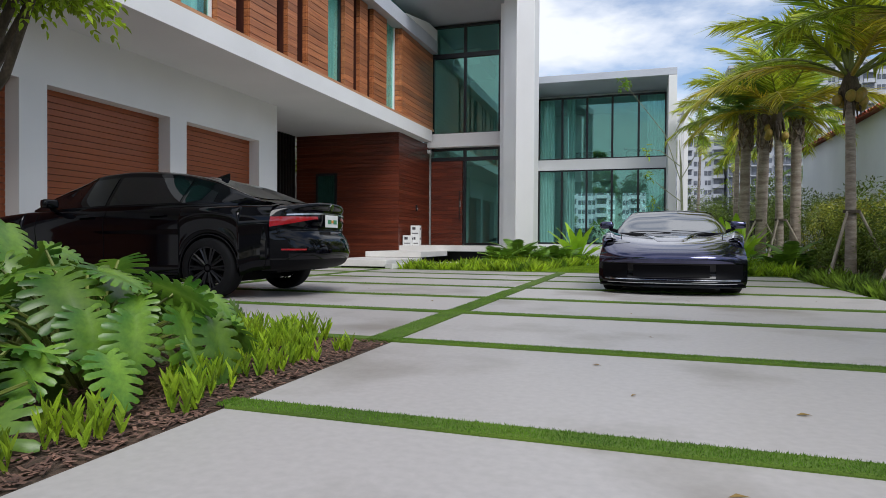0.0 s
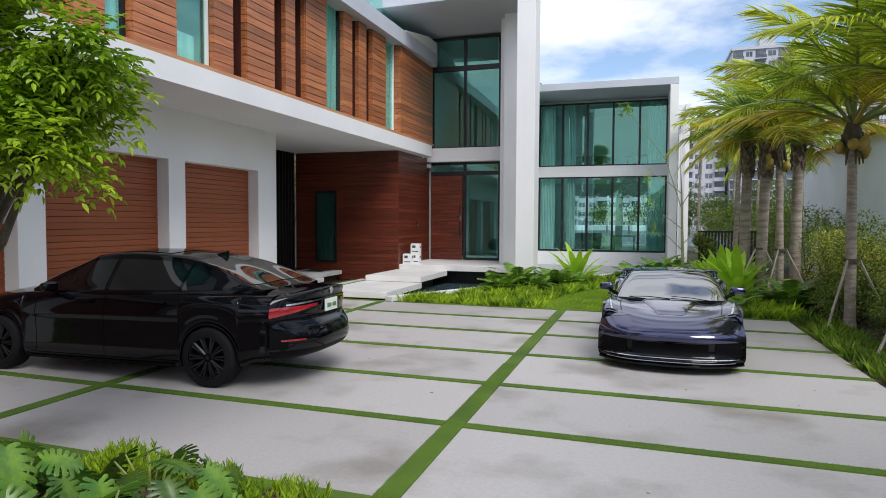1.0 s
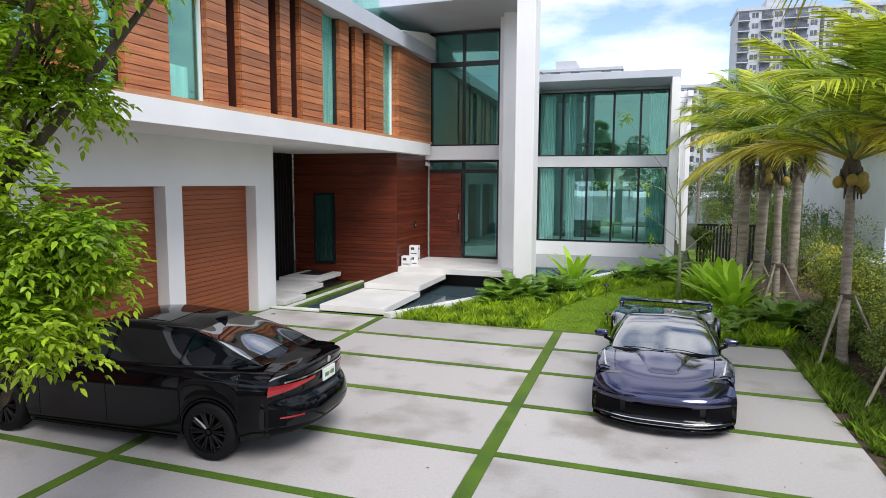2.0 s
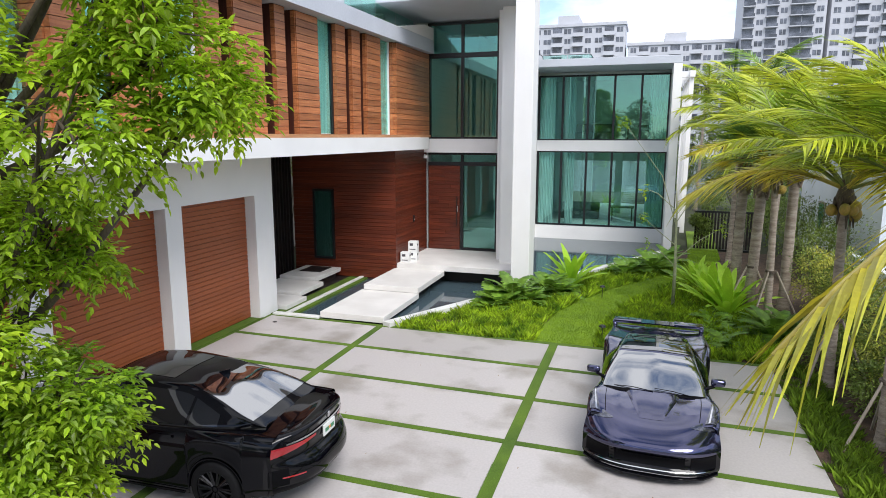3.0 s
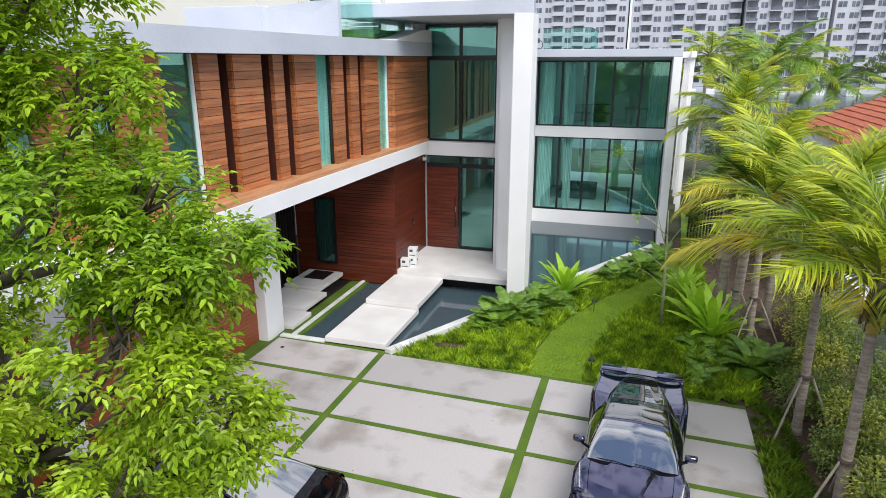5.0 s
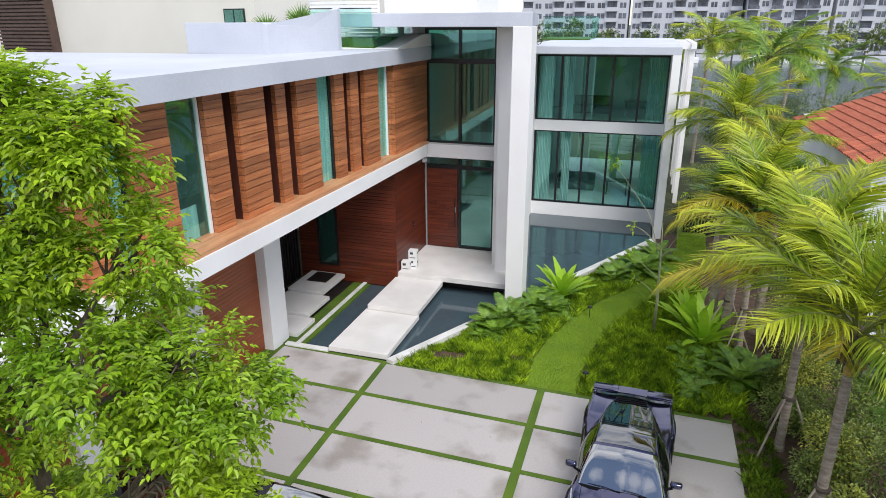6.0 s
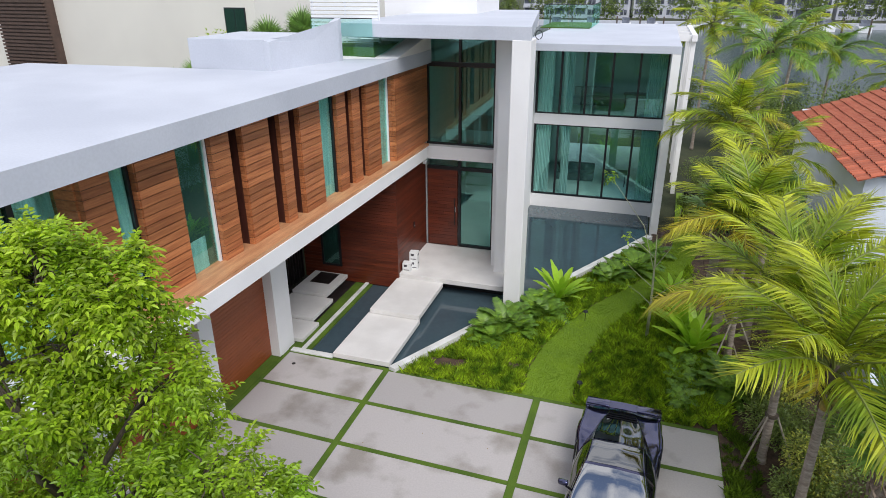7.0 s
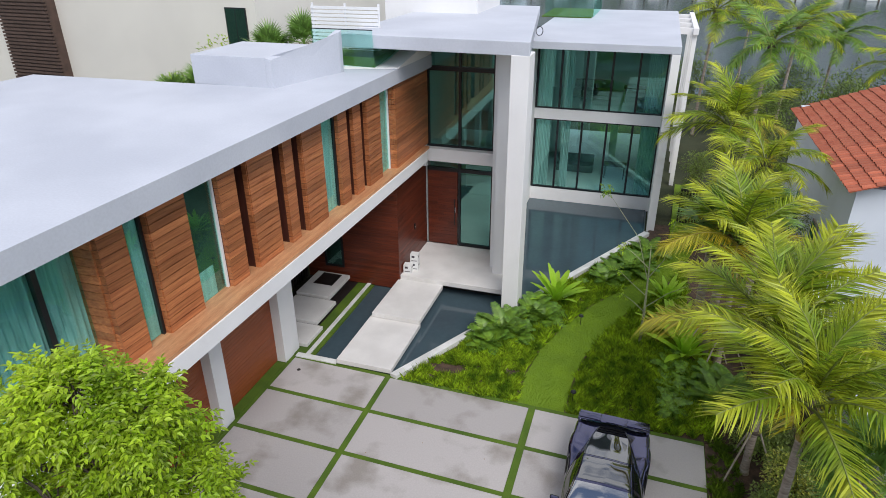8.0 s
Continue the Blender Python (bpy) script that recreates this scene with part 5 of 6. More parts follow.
def car_shell(car, paint, half, crown, belt, sill, x0, x1, wheels, r_arch, axle, waist=0.985, bulge=0.0):
    """The painted lower body: stations along x, each a smooth section from the sill over the shoulder to the centre line."""
    xs_ = sorted(set([round(x0 + (x1 - x0) * k / 120, 4) for k in range(121)] + [wx + r_arch * math.cos(math.pi * k / 20) for wx in wheels for k in range(21)]))

    def bottom(x):
        z = sill(x)
        for wx in wheels:
            if abs(x - wx) < r_arch:
                z = max(z, axle + math.sqrt(max(0, r_arch ** 2 - (x - wx) ** 2)))
        return z

    def section(x, v):
        """v from 0 at the sill to 1 at the centre line."""
        w, zb, zc, z0 = half(x), belt(x), crown(x), bottom(x)
        h = zb - z0
        pts = [(w * 0.95, z0), (w * 0.985, z0 + h * 0.14), (w * waist, z0 + h * 0.36), (w * 0.99, z0 + h * 0.60), (w * 1.0, z0 + h * 0.74), (w * 0.965, z0 + h * 0.90), (w * 0.90, zb), (w * 0.76, zb + (zc - zb) * 0.30 - bulge * 0.5), (w * 0.52, zb + (zc - zb) * 0.72 - bulge), (w * 0.26, zb + (zc - zb) * 0.95), (0, zc)]
        y, z = spline(pts, v, True)
        return Vector((x, y, z))

    rows = []
    for x in xs_:
        half_row = [section(x, k / 40) for k in range(41)]
        rows.append(half_row + [Vector((p.x, -p.y, p.z)) for p in reversed(half_row[:-1])])
    bm = grid_mesh(rows)
    bmesh.ops.recalc_face_normals(bm, faces=bm.faces[:])
    body = part("body", bm, paint, car, smooth=True)
    # wheel wells and underbody
    well = boxes(*[(wx - r_arch - 0.02, wx + r_arch + 0.02, -half(wx) * 0.90, half(wx) * 0.90, 0.3, axle + r_arch - 0.02) for wx in wheels], (wheels[0], wheels[1], -half(0) * 0.72, half(0) * 0.72, 0.16, 0.4), (x0 + 0.05, wheels[0], -half(0) * 0.7, half(0) * 0.7, 0.3, 0.5))
    part("underbody", well, TRIM, car)
    for wx in wheels:
        both_sides("arch_lip", lambda: grid_mesh([[(wx + q * math.cos(math.pi * k / 20), half(wx) * (0.962 + e), axle + q * math.sin(math.pi * k / 20)) for q, e in ((r_arch + 0.012, 0.012), (r_arch - 0.004, 0.016), (r_arch - 0.012, 0.0), (r_arch - 0.012, -0.12))] for k in range(21)]), paint, car)
    return section, body


def end_face(table):
    """The rounded end of a car. Rows from the top down: (x at the centre, z at the centre, z at the corner, half width, x at the corner)."""
    def fn(yn, s):
        xc, zc, zk, hw, xk = spline(table, s)
        a = abs(yn)
        return Vector((xc + (xk - xc) * a ** 3.2, hw * yn, zc + (zk - zc) * a ** 2.2))
    return fn


def end_patch(fn, y0, y1, s0, s1, ny, ns, off):
    """A skin over part of an end face, off metres proud of it."""
    rows = []
    for i in range(ns + 1):
        r = []
        for j in range(ny + 1):
            t = j / ny
            q = i / ns
            yn = y0 + (y1 - y0) * t
            a, b = (s0(yn), s1(yn)) if callable(s0) else (s0, s1)
            s_ = a + (b - a) * q
            p = fn(yn, s_)
            n = (fn(yn + 0.002, s_) - p).cross(fn(yn, s_ + 0.002) - p).normalized()
            if n.x * p.x < 0:
                n = -n
            r.append(p + n * off)
        rows.append(r)
    return grid_mesh(rows)


def greenhouse(car, paint, top, base, wbase, wtop, x_rear, x_front):
    """Roof and pillars over the belt line: v from 0 at the belt to 1 at the centre line."""
    def section(x, v):
        zb, zt = base(x), max(base(x) + 0.004, top(x))
        k = min(1.0, (zt - zb) / 0.40)
        wb, wt = wbase(x), wbase(x) + (wtop(x) - wbase(x)) * k
        h = zt - zb
        pts = [(wb, zb - 0.04), (wb * 0.985, zb + h * 0.10), (wb + (wt - wb) * 0.48, zb + h * 0.48), (wt + (wb - wt) * 0.1, zb + h * 0.80), (wt * 0.92, zb + h * 0.935), (wt * 0.5, zt - 0.012), (0, zt)]
        y, z = spline(pts, v, True)
        return Vector((x, y, z))

    rows = []
    for k in range(81):
        x = x_rear + (x_front - x_rear) * k / 80
        h = [section(x, j / 30) for j in range(31)]
        rows.append(h + [Vector((p.x, -p.y, p.z)) for p in reversed(h[:-1])])
    bm = grid_mesh(rows)
    bmesh.ops.recalc_face_normals(bm, faces=bm.faces[:])
    part("cabin", bm, paint, car, smooth=True)
    return section


def both_sides(name, make, mat, car, label=""):
    for s in (1, -1):
        bm = make()
        part(name, bm if s > 0 else mirror_y(bm), mat, car, label, smooth=True)


def cross_patch(fn, u0, u1, v0, nu, nv, off):
    """A patch right across the car, from side to side; v0 may change along its length."""
    rows = []
    for i in range(nu + 1):
        u = u0 + (u1 - u0) * i / nu
        a = v0(u) if callable(v0) else v0
        r = [fn(u, a + (1 - a) * j / nv) for j in range(nv + 1)]
        r = r + [Vector((p.x, -p.y, p.z)) for p in reversed(r[:-1])]
        rows.append([p + Vector((0, 0, off)) for p in r])
    return grid_mesh(rows)


def mirror_part(car, x, y, z, s, paint):
    bm = boxes((-0.06, 0.05, -0.11, 0.11, -0.055, 0.065), bevel=0.045)
    for v in bm.verts:
        v.co.x -= 0.25 * abs(v.co.y) * (1 if v.co.y * s > 0 else 0.3)
        v.co.z *= 1.0 - 0.9 * max(0, v.co.y * s)
    m = part("wing_mirror", bm, paint, car, smooth=True)
    m.location = (x, s * y, z)
    bm = bmesh.new()
    tube(bm, [(0, -s * 0.05, -0.05), (0.03, -s * 0.2, -0.11)], [0.024, 0.03], 6)
    part("arm", bm, TRIM, m)
    part("mirror_glass", boxes((-0.074, -0.069, -0.07, 0.06, -0.035, 0.04)), SIDE_GLASS, m)


def saloon():
    car = thing("saloon_car", pose(-6.73, 7.48, 0, 0, 0, 181.5) @ Matrix.Scale(1.06, 4), "black luxury saloon car parked facing the garage", "car", "parked cars")
    half = curve([(-2.4, 0.90), (-2.1, 0.935), (-1.5, 0.955), (0, 0.95), (1.5, 0.95), (2.2, 0.90), (2.5, 0.80), (2.63, 0.62)])
    crown = curve([(-2.4, 1.125), (-1.8, 1.14), (-1.2, 1.12), (0.9, 1.10), (1.6, 1.05), (2.2, 0.94), (2.5, 0.84), (2.63, 0.72)])
    belt = curve([(-2.4, 1.07), (-1.6, 1.075), (0, 1.05), (1.2, 1.01), (2.1, 0.90), (2.63, 0.68)])
    sill = curve([(-2.4, 0.36), (-2.1, 0.33), (-1.9, 0.26), (-1.0, 0.21), (1.0, 0.20), (2.2, 0.20), (2.63, 0.24)])
    wheels = (-1.51, 1.66)
    sec, body = car_shell(car, PAINT, half, crown, belt, sill, -2.3, 2.63, wheels, 0.395, 0.345)
    top = curve([(-2.12, 1.12), (-1.95, 1.185), (-1.3, 1.43), (-0.75, 1.535), (-0.15, 1.565), (0.3, 1.53), (0.75, 1.34), (1.2, 1.10), (1.3, 1.04)])
    base = curve([(-2.12, 1.13), (-1.2, 1.09), (0, 1.05), (1.3, 1.01)])
    wb = curve([(-2.12, 0.66), (-1.6, 0.80), (-1.0, 0.865), (0, 0.885), (0.8, 0.85), (1.3, 0.76)])
    wt = curve([(-2.12, 0.5), (-1.0, 0.56), (0, 0.60), (1.3, 0.56)])
    gh = greenhouse(car, PAINT, top, base, wb, wt, -2.1, 1.26)
    part("windscreen", cross_patch(gh, 0.40, 1.16, 0.57, 10, 14, 0.006), CAR_GLASS, car, smooth=True)
    part("rear_window", cross_patch(gh, -1.93, -1.12, lambda u: 0.60 + 0.05 * (u + 1.93) / 0.8, 10, 14, 0.006), SCREEN_GLASS, car, smooth=True)
    part("sunroof", cross_patch(gh, -0.62, 0.20, 0.74, 8, 10, 0.005), CAR_GLASS, car, "dark glass sunroof", smooth=True)
    hood_line = lambda u: min(1, max(0.06, (top(u) - base(u) - 0.03) / 0.40))
    for a, b in ((-1.5, -1.10), (-1.06, -0.06), (0.0, 0.98)):
        both_sides("side_window", lambda: surface_patch(gh, a, b, lambda u: 0.15, lambda u: 0.15 + 0.34 * hood_line(u), 12, 6, 0.006), SIDE_GLASS, car, "dark tinted side window")
    both_sides("window_trim", lambda: surface_patch(gh, -1.55, 1.02, 0.12, 0.142, 24, 1, 0.009), RIM_BLACK, car, "thin gloss black strip below the windows")
    both_sides("sill_trim", lambda: surface_patch(sec, -1.1, 1.15, 0.055, 0.072, 24, 1, 0.008), RIM_BLACK, car, "thin gloss black sill strip")
    both_sides("sill_skirt", lambda: surface_patch(sec, -1.14, 1.18, 0.0, 0.045, 24, 2, 0.014), TRIM, car)
    for a in (-0.03, 1.03, -1.12):
        both_sides("door_seam", lambda: surface_patch(sec, a, a + 0.008, 0.09, 0.58, 1, 16, 0.002), TRIM, car)
    for x in (-0.92, 0.14):
        both_sides("door_handle", lambda: surface_patch(sec, x, x + 0.24, 0.475, 0.50, 6, 2, 0.028), PAINT, car)
    for x in wheels:
        for s in (1, -1):
            wheel(car, x, s * 0.835, 0.352, 0.25, 10, s)
    for s in (1, -1):
        mirror_part(car, 0.76, 1.0, 1.11, s, PAINT)
    # rear end: boot lip, lamps, plate recess, bumper and diffuser
    rear = end_face([(-2.10, 1.135, 1.075, 0.80, -2.10), (-2.40, 1.125, 1.065, 0.80, -2.16), (-2.58, 1.14, 1.05, 0.81, -2.22), (-2.625, 1.12, 1.025, 0.84, -2.24), (-2.60, 1.04, 0.98, 0.875, -2.24), (-2.60, 0.93, 0.90, 0.905, -2.24), (-2.585, 0.80, 0.79, 0.925, -2.22), (-2.66, 0.71, 0.70, 0.935, -2.21), (-2.70, 0.60, 0.60, 0.94, -2.2), (-2.70, 0.50, 0.50, 0.94, -2.2), (-2.67, 0.44, 0.43, 0.935, -2.2), (-2.62, 0.38, 0.37, 0.92, -2.18), (-2.48, 0.33, 0.33, 0.90, -2.15)])
    part("rear_panel", end_patch(rear, -1, 1, 0.0, 0.80, 48, 44, 0.004), PAINT, car, smooth=True)
    part("diffuser", end_patch(rear, -0.97, 0.97, 0.80, 1.0, 40, 6, 0.002), TRIM, car, "black lower diffuser", smooth=True)
    both_sides("tail_lamp", lambda: end_patch(rear, 0.34, 0.965, lambda y: 0.388 - 0.03 * max(0.0, y - 0.6), lambda y: 0.412 + 0.062 * max(0.0, (y - 0.40) / 0.6) ** 1.3, 20, 6, 0.010), LENS_RED, car, "red tail lamp wrapping round the corner")
    part("chrome_bar", end_patch(rear, -0.82, 0.82, 0.355, 0.372, 24, 1, 0.016), CHROME, car, "thin bright bar between the tail lamps", smooth=True)
    part("boot_seam", end_patch(rear, -0.74, 0.74, 0.497, 0.505, 20, 1, 0.006), TRIM, car)
    plate = part("number_plate", boxes((-2.635, -2.615, -0.16, 0.16, 0.84, 0.99), bevel=0.006), PLATE, car, "white plate with plain bars")
    part("print", boxes((-2.639, -2.635, -0.12, -0.03, 0.885, 0.935), (-2.639, -2.635, 0.03, 0.12, 0.885, 0.935)), BAR_GREEN, plate)
    part("print", boxes((-2.639, -2.635, -0.025, 0.025, 0.895, 0.93)), BAR_ORANGE, plate)
    both_sides("reflector", lambda: end_patch(rear, 0.62, 0.86, 0.68, 0.695, 8, 1, 0.008), LENS_RED, car)
    both_sides("bumper_vent", lambda: end_patch(rear, 0.80, 0.97, 0.60, 0.78, 8, 6, 0.006), TRIM, car)
    bm = bmesh.new()
    tube(bm, [(-2.60, 0, 1.09), (-2.632, 0, 1.085)], [0.042, 0.042], 20)
    part("badge", bm, CHROME, car, "round badge")
    part("aerial", prism([(-1.16, -0.012), (-0.98, -0.03), (-0.98, 0.03), (-1.16, 0.012)], 1.44, [1.555, 1.50, 1.50, 1.555], bevel=0.008), PAINT, car)


def sports_car():
    car = thing("sports_car", pose(0.43, 11.52, 0, 0, 0, -91.8) @ Matrix.Scale(1.03, 4), "dark metallic navy mid-engine sports car parked on the drive", "car", "parked cars")
    half = curve([(-2.315, 0.86), (-2.1, 0.93), (-1.3, 0.965), (-0.4, 0.905), (0.4, 0.885), (1.35, 0.95), (1.7, 0.94), (1.95, 0.90)])
    crown = curve([(-2.315, 0.93), (-2.1, 0.96), (-1.4, 0.97), (-0.6, 0.95), (0.6, 0.87), (1.0, 0.83), (1.6, 0.745), (1.95, 0.67)])
    belt = curve([(-2.315, 0.92), (-2.0, 0.98), (-1.3, 0.985), (-0.5, 0.86), (0.4, 0.81), (1.25, 0.86), (1.55, 0.83), (1.95, 0.68)])
    sill = curve([(-2.315, 0.30), (-2.0, 0.16), (-0.8, 0.14), (0.8, 0.14), (1.95, 0.14)])
    wheels = (-1.27, 1.45)
    sec, body = car_shell(car, PAINT_NAVY, half, crown, belt, sill, -2.315, 1.78, wheels, 0.365, 0.335, 0.955, 0.022)
    top = curve([(-2.1, 0.975), (-1.5, 1.06), (-0.9, 1.165), (-0.35, 1.235), (0.0, 1.23), (0.25, 1.18), (0.95, 0.87), (1.08, 0.81)])
    base = curve([(-2.1, 0.96), (-1.2, 0.92), (-0.4, 0.85), (0.5, 0.82), (1.08, 0.80)])
    wb = curve([(-2.1, 0.30), (-1.4, 0.56), (-0.6, 0.79), (0.0, 0.86), (0.6, 0.85), (1.08, 0.78)])
    wt = curve([(-2.1, 0.22), (-1.2, 0.40), (-0.4, 0.56), (0.2, 0.61), (1.08, 0.60)])
    gh = greenhouse(car, PAINT_NAVY, top, base, wb, wt, -2.08, 1.06)
    part("windscreen", cross_patch(gh, 0.17, 1.02, lambda u: 0.46 - 0.10 * (u - 0.17), 12, 16, 0.006), SCREEN_GLASS, car, smooth=True)
    part("engine_window", cross_patch(gh, -1.72, -0.72, lambda u: 0.66 - 0.06 * (u + 1.72), 10, 12, 0.006), CAR_GLASS, car, "dark sloping engine window", smooth=True)
    for k in range(3):
        part("louvre", cross_patch(gh, -2.02 + 0.1 * k, -1.955 + 0.1 * k, 0.66, 2, 8, 0.012), TRIM, car, smooth=True)
    both_sides("side_window", lambda: surface_patch(gh, -0.62, 0.80, lambda u: 0.15, lambda u: 0.15 + 0.32 * min(1, max(0.05, (top(u) - base(u) - 0.02) / 0.34)), 12, 5, 0.006), CAR_GLASS, car, "dark side window")
    part("roof_panel", cross_patch(gh, -0.64, 0.10, 0.66, 8, 12, 0.006), CAR_GLASS, car, "gloss black roof panel", smooth=True)
    part("roof_seam", cross_patch(gh, -0.665, -0.65, 0.50, 1, 12, 0.008), TRIM, car)
    # nose: pointed bonnet edge, black intakes, splitter
    nose = end_face([(1.62, 0.735, 0.82, 0.84, 1.45), (1.90, 0.680, 0.755, 0.90, 1.62), (2.12, 0.615, 0.665, 0.925, 1.74), (2.26, 0.555, 0.590, 0.94, 1.82), (2.315, 0.505, 0.530, 0.95, 1.88), (2.32, 0.46, 0.47, 0.957, 1.92), (2.285, 0.40, 0.40, 0.96, 1.93), (2.25, 0.32, 0.32, 0.96, 1.93), (2.27, 0.24, 0.24, 0.96, 1.94), (2.33, 0.18, 0.18, 0.955, 1.95), (2.33, 0.13, 0.13, 0.94, 1.93)])
    part("nose", end_patch(nose, -1, 1, 0.0, 0.56, 48, 28, 0.004), PAINT_NAVY, car, smooth=True)
    part("front_bumper", end_patch(nose, -1, 1, 0.56, 1.0, 48, 20, 0.002), PAINT, car, "gloss black lower bumper", smooth=True)
    part("front_grille", end_patch(nose, -0.5, 0.5, 0.60, 0.80, 20, 6, 0.008), TRIM, car, "black front grille", smooth=True)
    both_sides("front_intake", lambda: end_patch(nose, 0.58, 0.93, 0.58, 0.82, 12, 8, 0.008), TRIM, car, "black side intake")
    part("splitter", prism([(2.0, -0.94), (2.22, -0.74), (2.37, -0.35), (2.39, 0.0), (2.37, 0.35), (2.22, 0.74), (2.0, 0.94), (1.8, 0.94), (1.8, -0.94)], 0.105, 0.132, bevel=0.008), PAINT, car, "gloss black splitter")
    part("splitter_line", end_patch(nose, -0.9, 0.9, 0.86, 0.875, 30, 1, 0.012), CHROME, car, "thin bright line above the splitter", smooth=True)
    part("splitter_line", end_patch(nose, -0.86, 0.86, 0.925, 0.938, 30, 1, 0.012), CHROME, car, "thin bright line above the splitter", smooth=True)
    # swept lamps: dark housing with a bright blade along the upper edge
    both_sides("headlamp", lambda: surface_patch(sec, 1.14, 1.77, lambda u: 0.565 - 0.06 * (u - 1.14), lambda u: 0.585 + 0.16 * (u - 1.14), 14, 5, 0.010), LENS_CLEAR, car, "swept clear headlamp")
    both_sides("headlamp_tip", lambda: end_patch(nose, 0.60, 0.94, lambda y: 0.06 + 0.13 * (0.94 - y), lambda y: 0.115 + 0.22 * max(0.0, y - 0.60), 14, 6, 0.008), LENS_CLEAR, car, "swept clear headlamp")
    both_sides("lamp_blade", lambda: surface_patch(sec, 1.22, 1.76, lambda u: 0.575 + 0.10 * (u - 1.2), lambda u: 0.588 + 0.115 * (u - 1.2), 14, 2, 0.015), CHROME, car, "bright blade in the headlamp")
    # bonnet: raised centre between two sharp creases running to the nose
    bonnet = []
    for i in range(19):
        u = 0.98 + 0.80 * i / 18
        r = []
        for j in range(25):
            q = -1 + j / 12
            p = sec(u, 1 - abs(q) * (0.175 - 0.105 * i / 18))
            lift = 0.016 * min(1.0, (1 - abs(q)) * 6) * (1 - (i / 18) ** 2) + 0.003
            r.append(Vector((p.x, math.copysign(p.y, q), p.z + lift)))
        bonnet.append(r)
    part("bonnet_centre", grid_mesh(bonnet), PAINT_NAVY, car, "raised centre of the bonnet", smooth=True)
    both_sides("bonnet_seam", lambda: surface_patch(sec, 1.04, 1.76, lambda u: 0.70 + 0.03 * (u - 1.0), lambda u: 0.705 + 0.03 * (u - 1.0), 12, 1, 0.004), TRIM, car)
    part("cowl", cross_patch(gh, 1.0, 1.055, 0.34, 2, 12, 0.008), TRIM, car, "black cowl below the windscreen", smooth=True)
    both_sides("side_intake", lambda: surface_patch(sec, -0.85, -0.42, lambda u: 0.16 + 0.1 * (u + 0.85), lambda u: 0.52 - 0.1 * (u + 0.85), 6, 6, 0.006), TRIM, car)
    both_sides("sill_skirt", lambda: surface_patch(sec, -0.88, 1.06, 0.0, 0.07, 20, 2, 0.014), TRIM, car)
    both_sides("door_seam", lambda: surface_patch(sec, 0.62, 0.63, 0.08, 0.58, 1, 14, 0.003), TRIM, car)
    wiper = bmesh.new()
    tube(wiper, [(1.03, 0.62, 0.835), (0.985, 0.3, 0.872), (0.975, 0.02, 0.885)], [0.008, 0.007, 0.005], 4)
    tube(wiper, [(1.03, 0.0, 0.852), (0.985, -0.32, 0.872), (0.97, -0.6, 0.862)], [0.008, 0.007, 0.005], 4)
    part("wiper", wiper, TRIM, car)
    for x, w_, r_ in ((-1.27, 0.31, 0.345), (1.45, 0.26, 0.33)):
        for s in (1, -1):
            wheel(car, x, s * (0.93 - w_ / 2), r_, w_, 5, s)
    for s in (1, -1):
        mirror_part(car, 0.66, 0.97, 0.97, s, PAINT_NAVY)
    spoiler = part("spoiler", prism([(-2.36, -0.84), (-2.30, -0.88), (-2.06, -0.88), (-2.10, -0.5), (-2.14, 0.0), (-2.10, 0.5), (-2.06, 0.88), (-2.30, 0.88), (-2.36, 0.84), (-2.40, 0.4), (-2.41, 0.0), (-2.40, -0.4)], 1.03, 1.055, bevel=0.008), PAINT_NAVY, car, "full-width rear spoiler")
    both_sides("spoiler_tip", lambda: boxes((-2.39, -2.13, 0.32, 0.86, 1.057, 1.075), bevel=0.008), PAINT_NAVY, spoiler)
    both_sides("spoiler_post", lambda: prism([(-2.30, 0.78), (-2.06, 0.80), (-2.06, 0.87), (-2.30, 0.86)], 0.93, 1.03), PAINT_NAVY, car)
    part("tail_panel", boxes((-2.335, -2.30, -0.84, 0.84, 0.32, 0.93), bevel=0.015), PAINT_NAVY, car)
    both_sides("tail_lamp", lambda: boxes((-2.355, -2.33, 0.4, 0.8, 0.78, 0.87), bevel=0.01), LENS_RED, car)


saloon()
sports_car()
# ---- roof terrace and neighbours ----
structure("stair_house", boxes((-12.95, -10.4, 16.5, 19.2, 8.3, 9.36), bevel=0.015), ROOFING, "low white roof block on the flat roof", "roof block")
structure("parapet", prism([(-10.4, 16.5), (-10.2, 16.5), (-9.75, 18.2), (-9.4, 19.3), (-9.4, 19.5), (-9.6, 19.5), (-10.0, 18.2), (-10.4, 16.8)], 8.3, [9.36, 9.3, 9.22, 9.75, 9.8, 9.8, 9.22, 9.36], bevel=0.01), ROOFING, "curved white parapet rising on the roof", "parapet")
structure("roof_rear", boxes((-13.5, -8.1, 19.6, 31.0, 8.3, 8.49)), ROOFING, "white rear roof terrace", "roof")
structure("terrace_turf", boxes((-10.6, -8.6, 20.2, 24.4, 8.506, 8.86)), TURF, "green turf bed on the roof terrace", "turf")
rail = thing("terrace_rail", pose(0, 0, 0), "clear green glass railing round the terrace", "railing")
for a, b in ((-10.7, -9.7), (-9.66, -8.5)):
    pane(rail, "x", a, b, 19.9, 8.6, 9.75, GLASS_CLEAR)
for a, b in ((19.95, 21.6), (21.65, 23.4)):
    pane(rail, "y", a, b, -8.5, 8.6, 9.4, GLASS_CLEAR)
part("handrail", boxes((-10.7, -8.5, 19.88, 19.92, 9.755, 9.785)), BLACK_METAL, rail)
slats = thing("louvre_fence", pose(-11.6, 21.6, 8.5), "white louvred fence on the roof terrace", "fence")
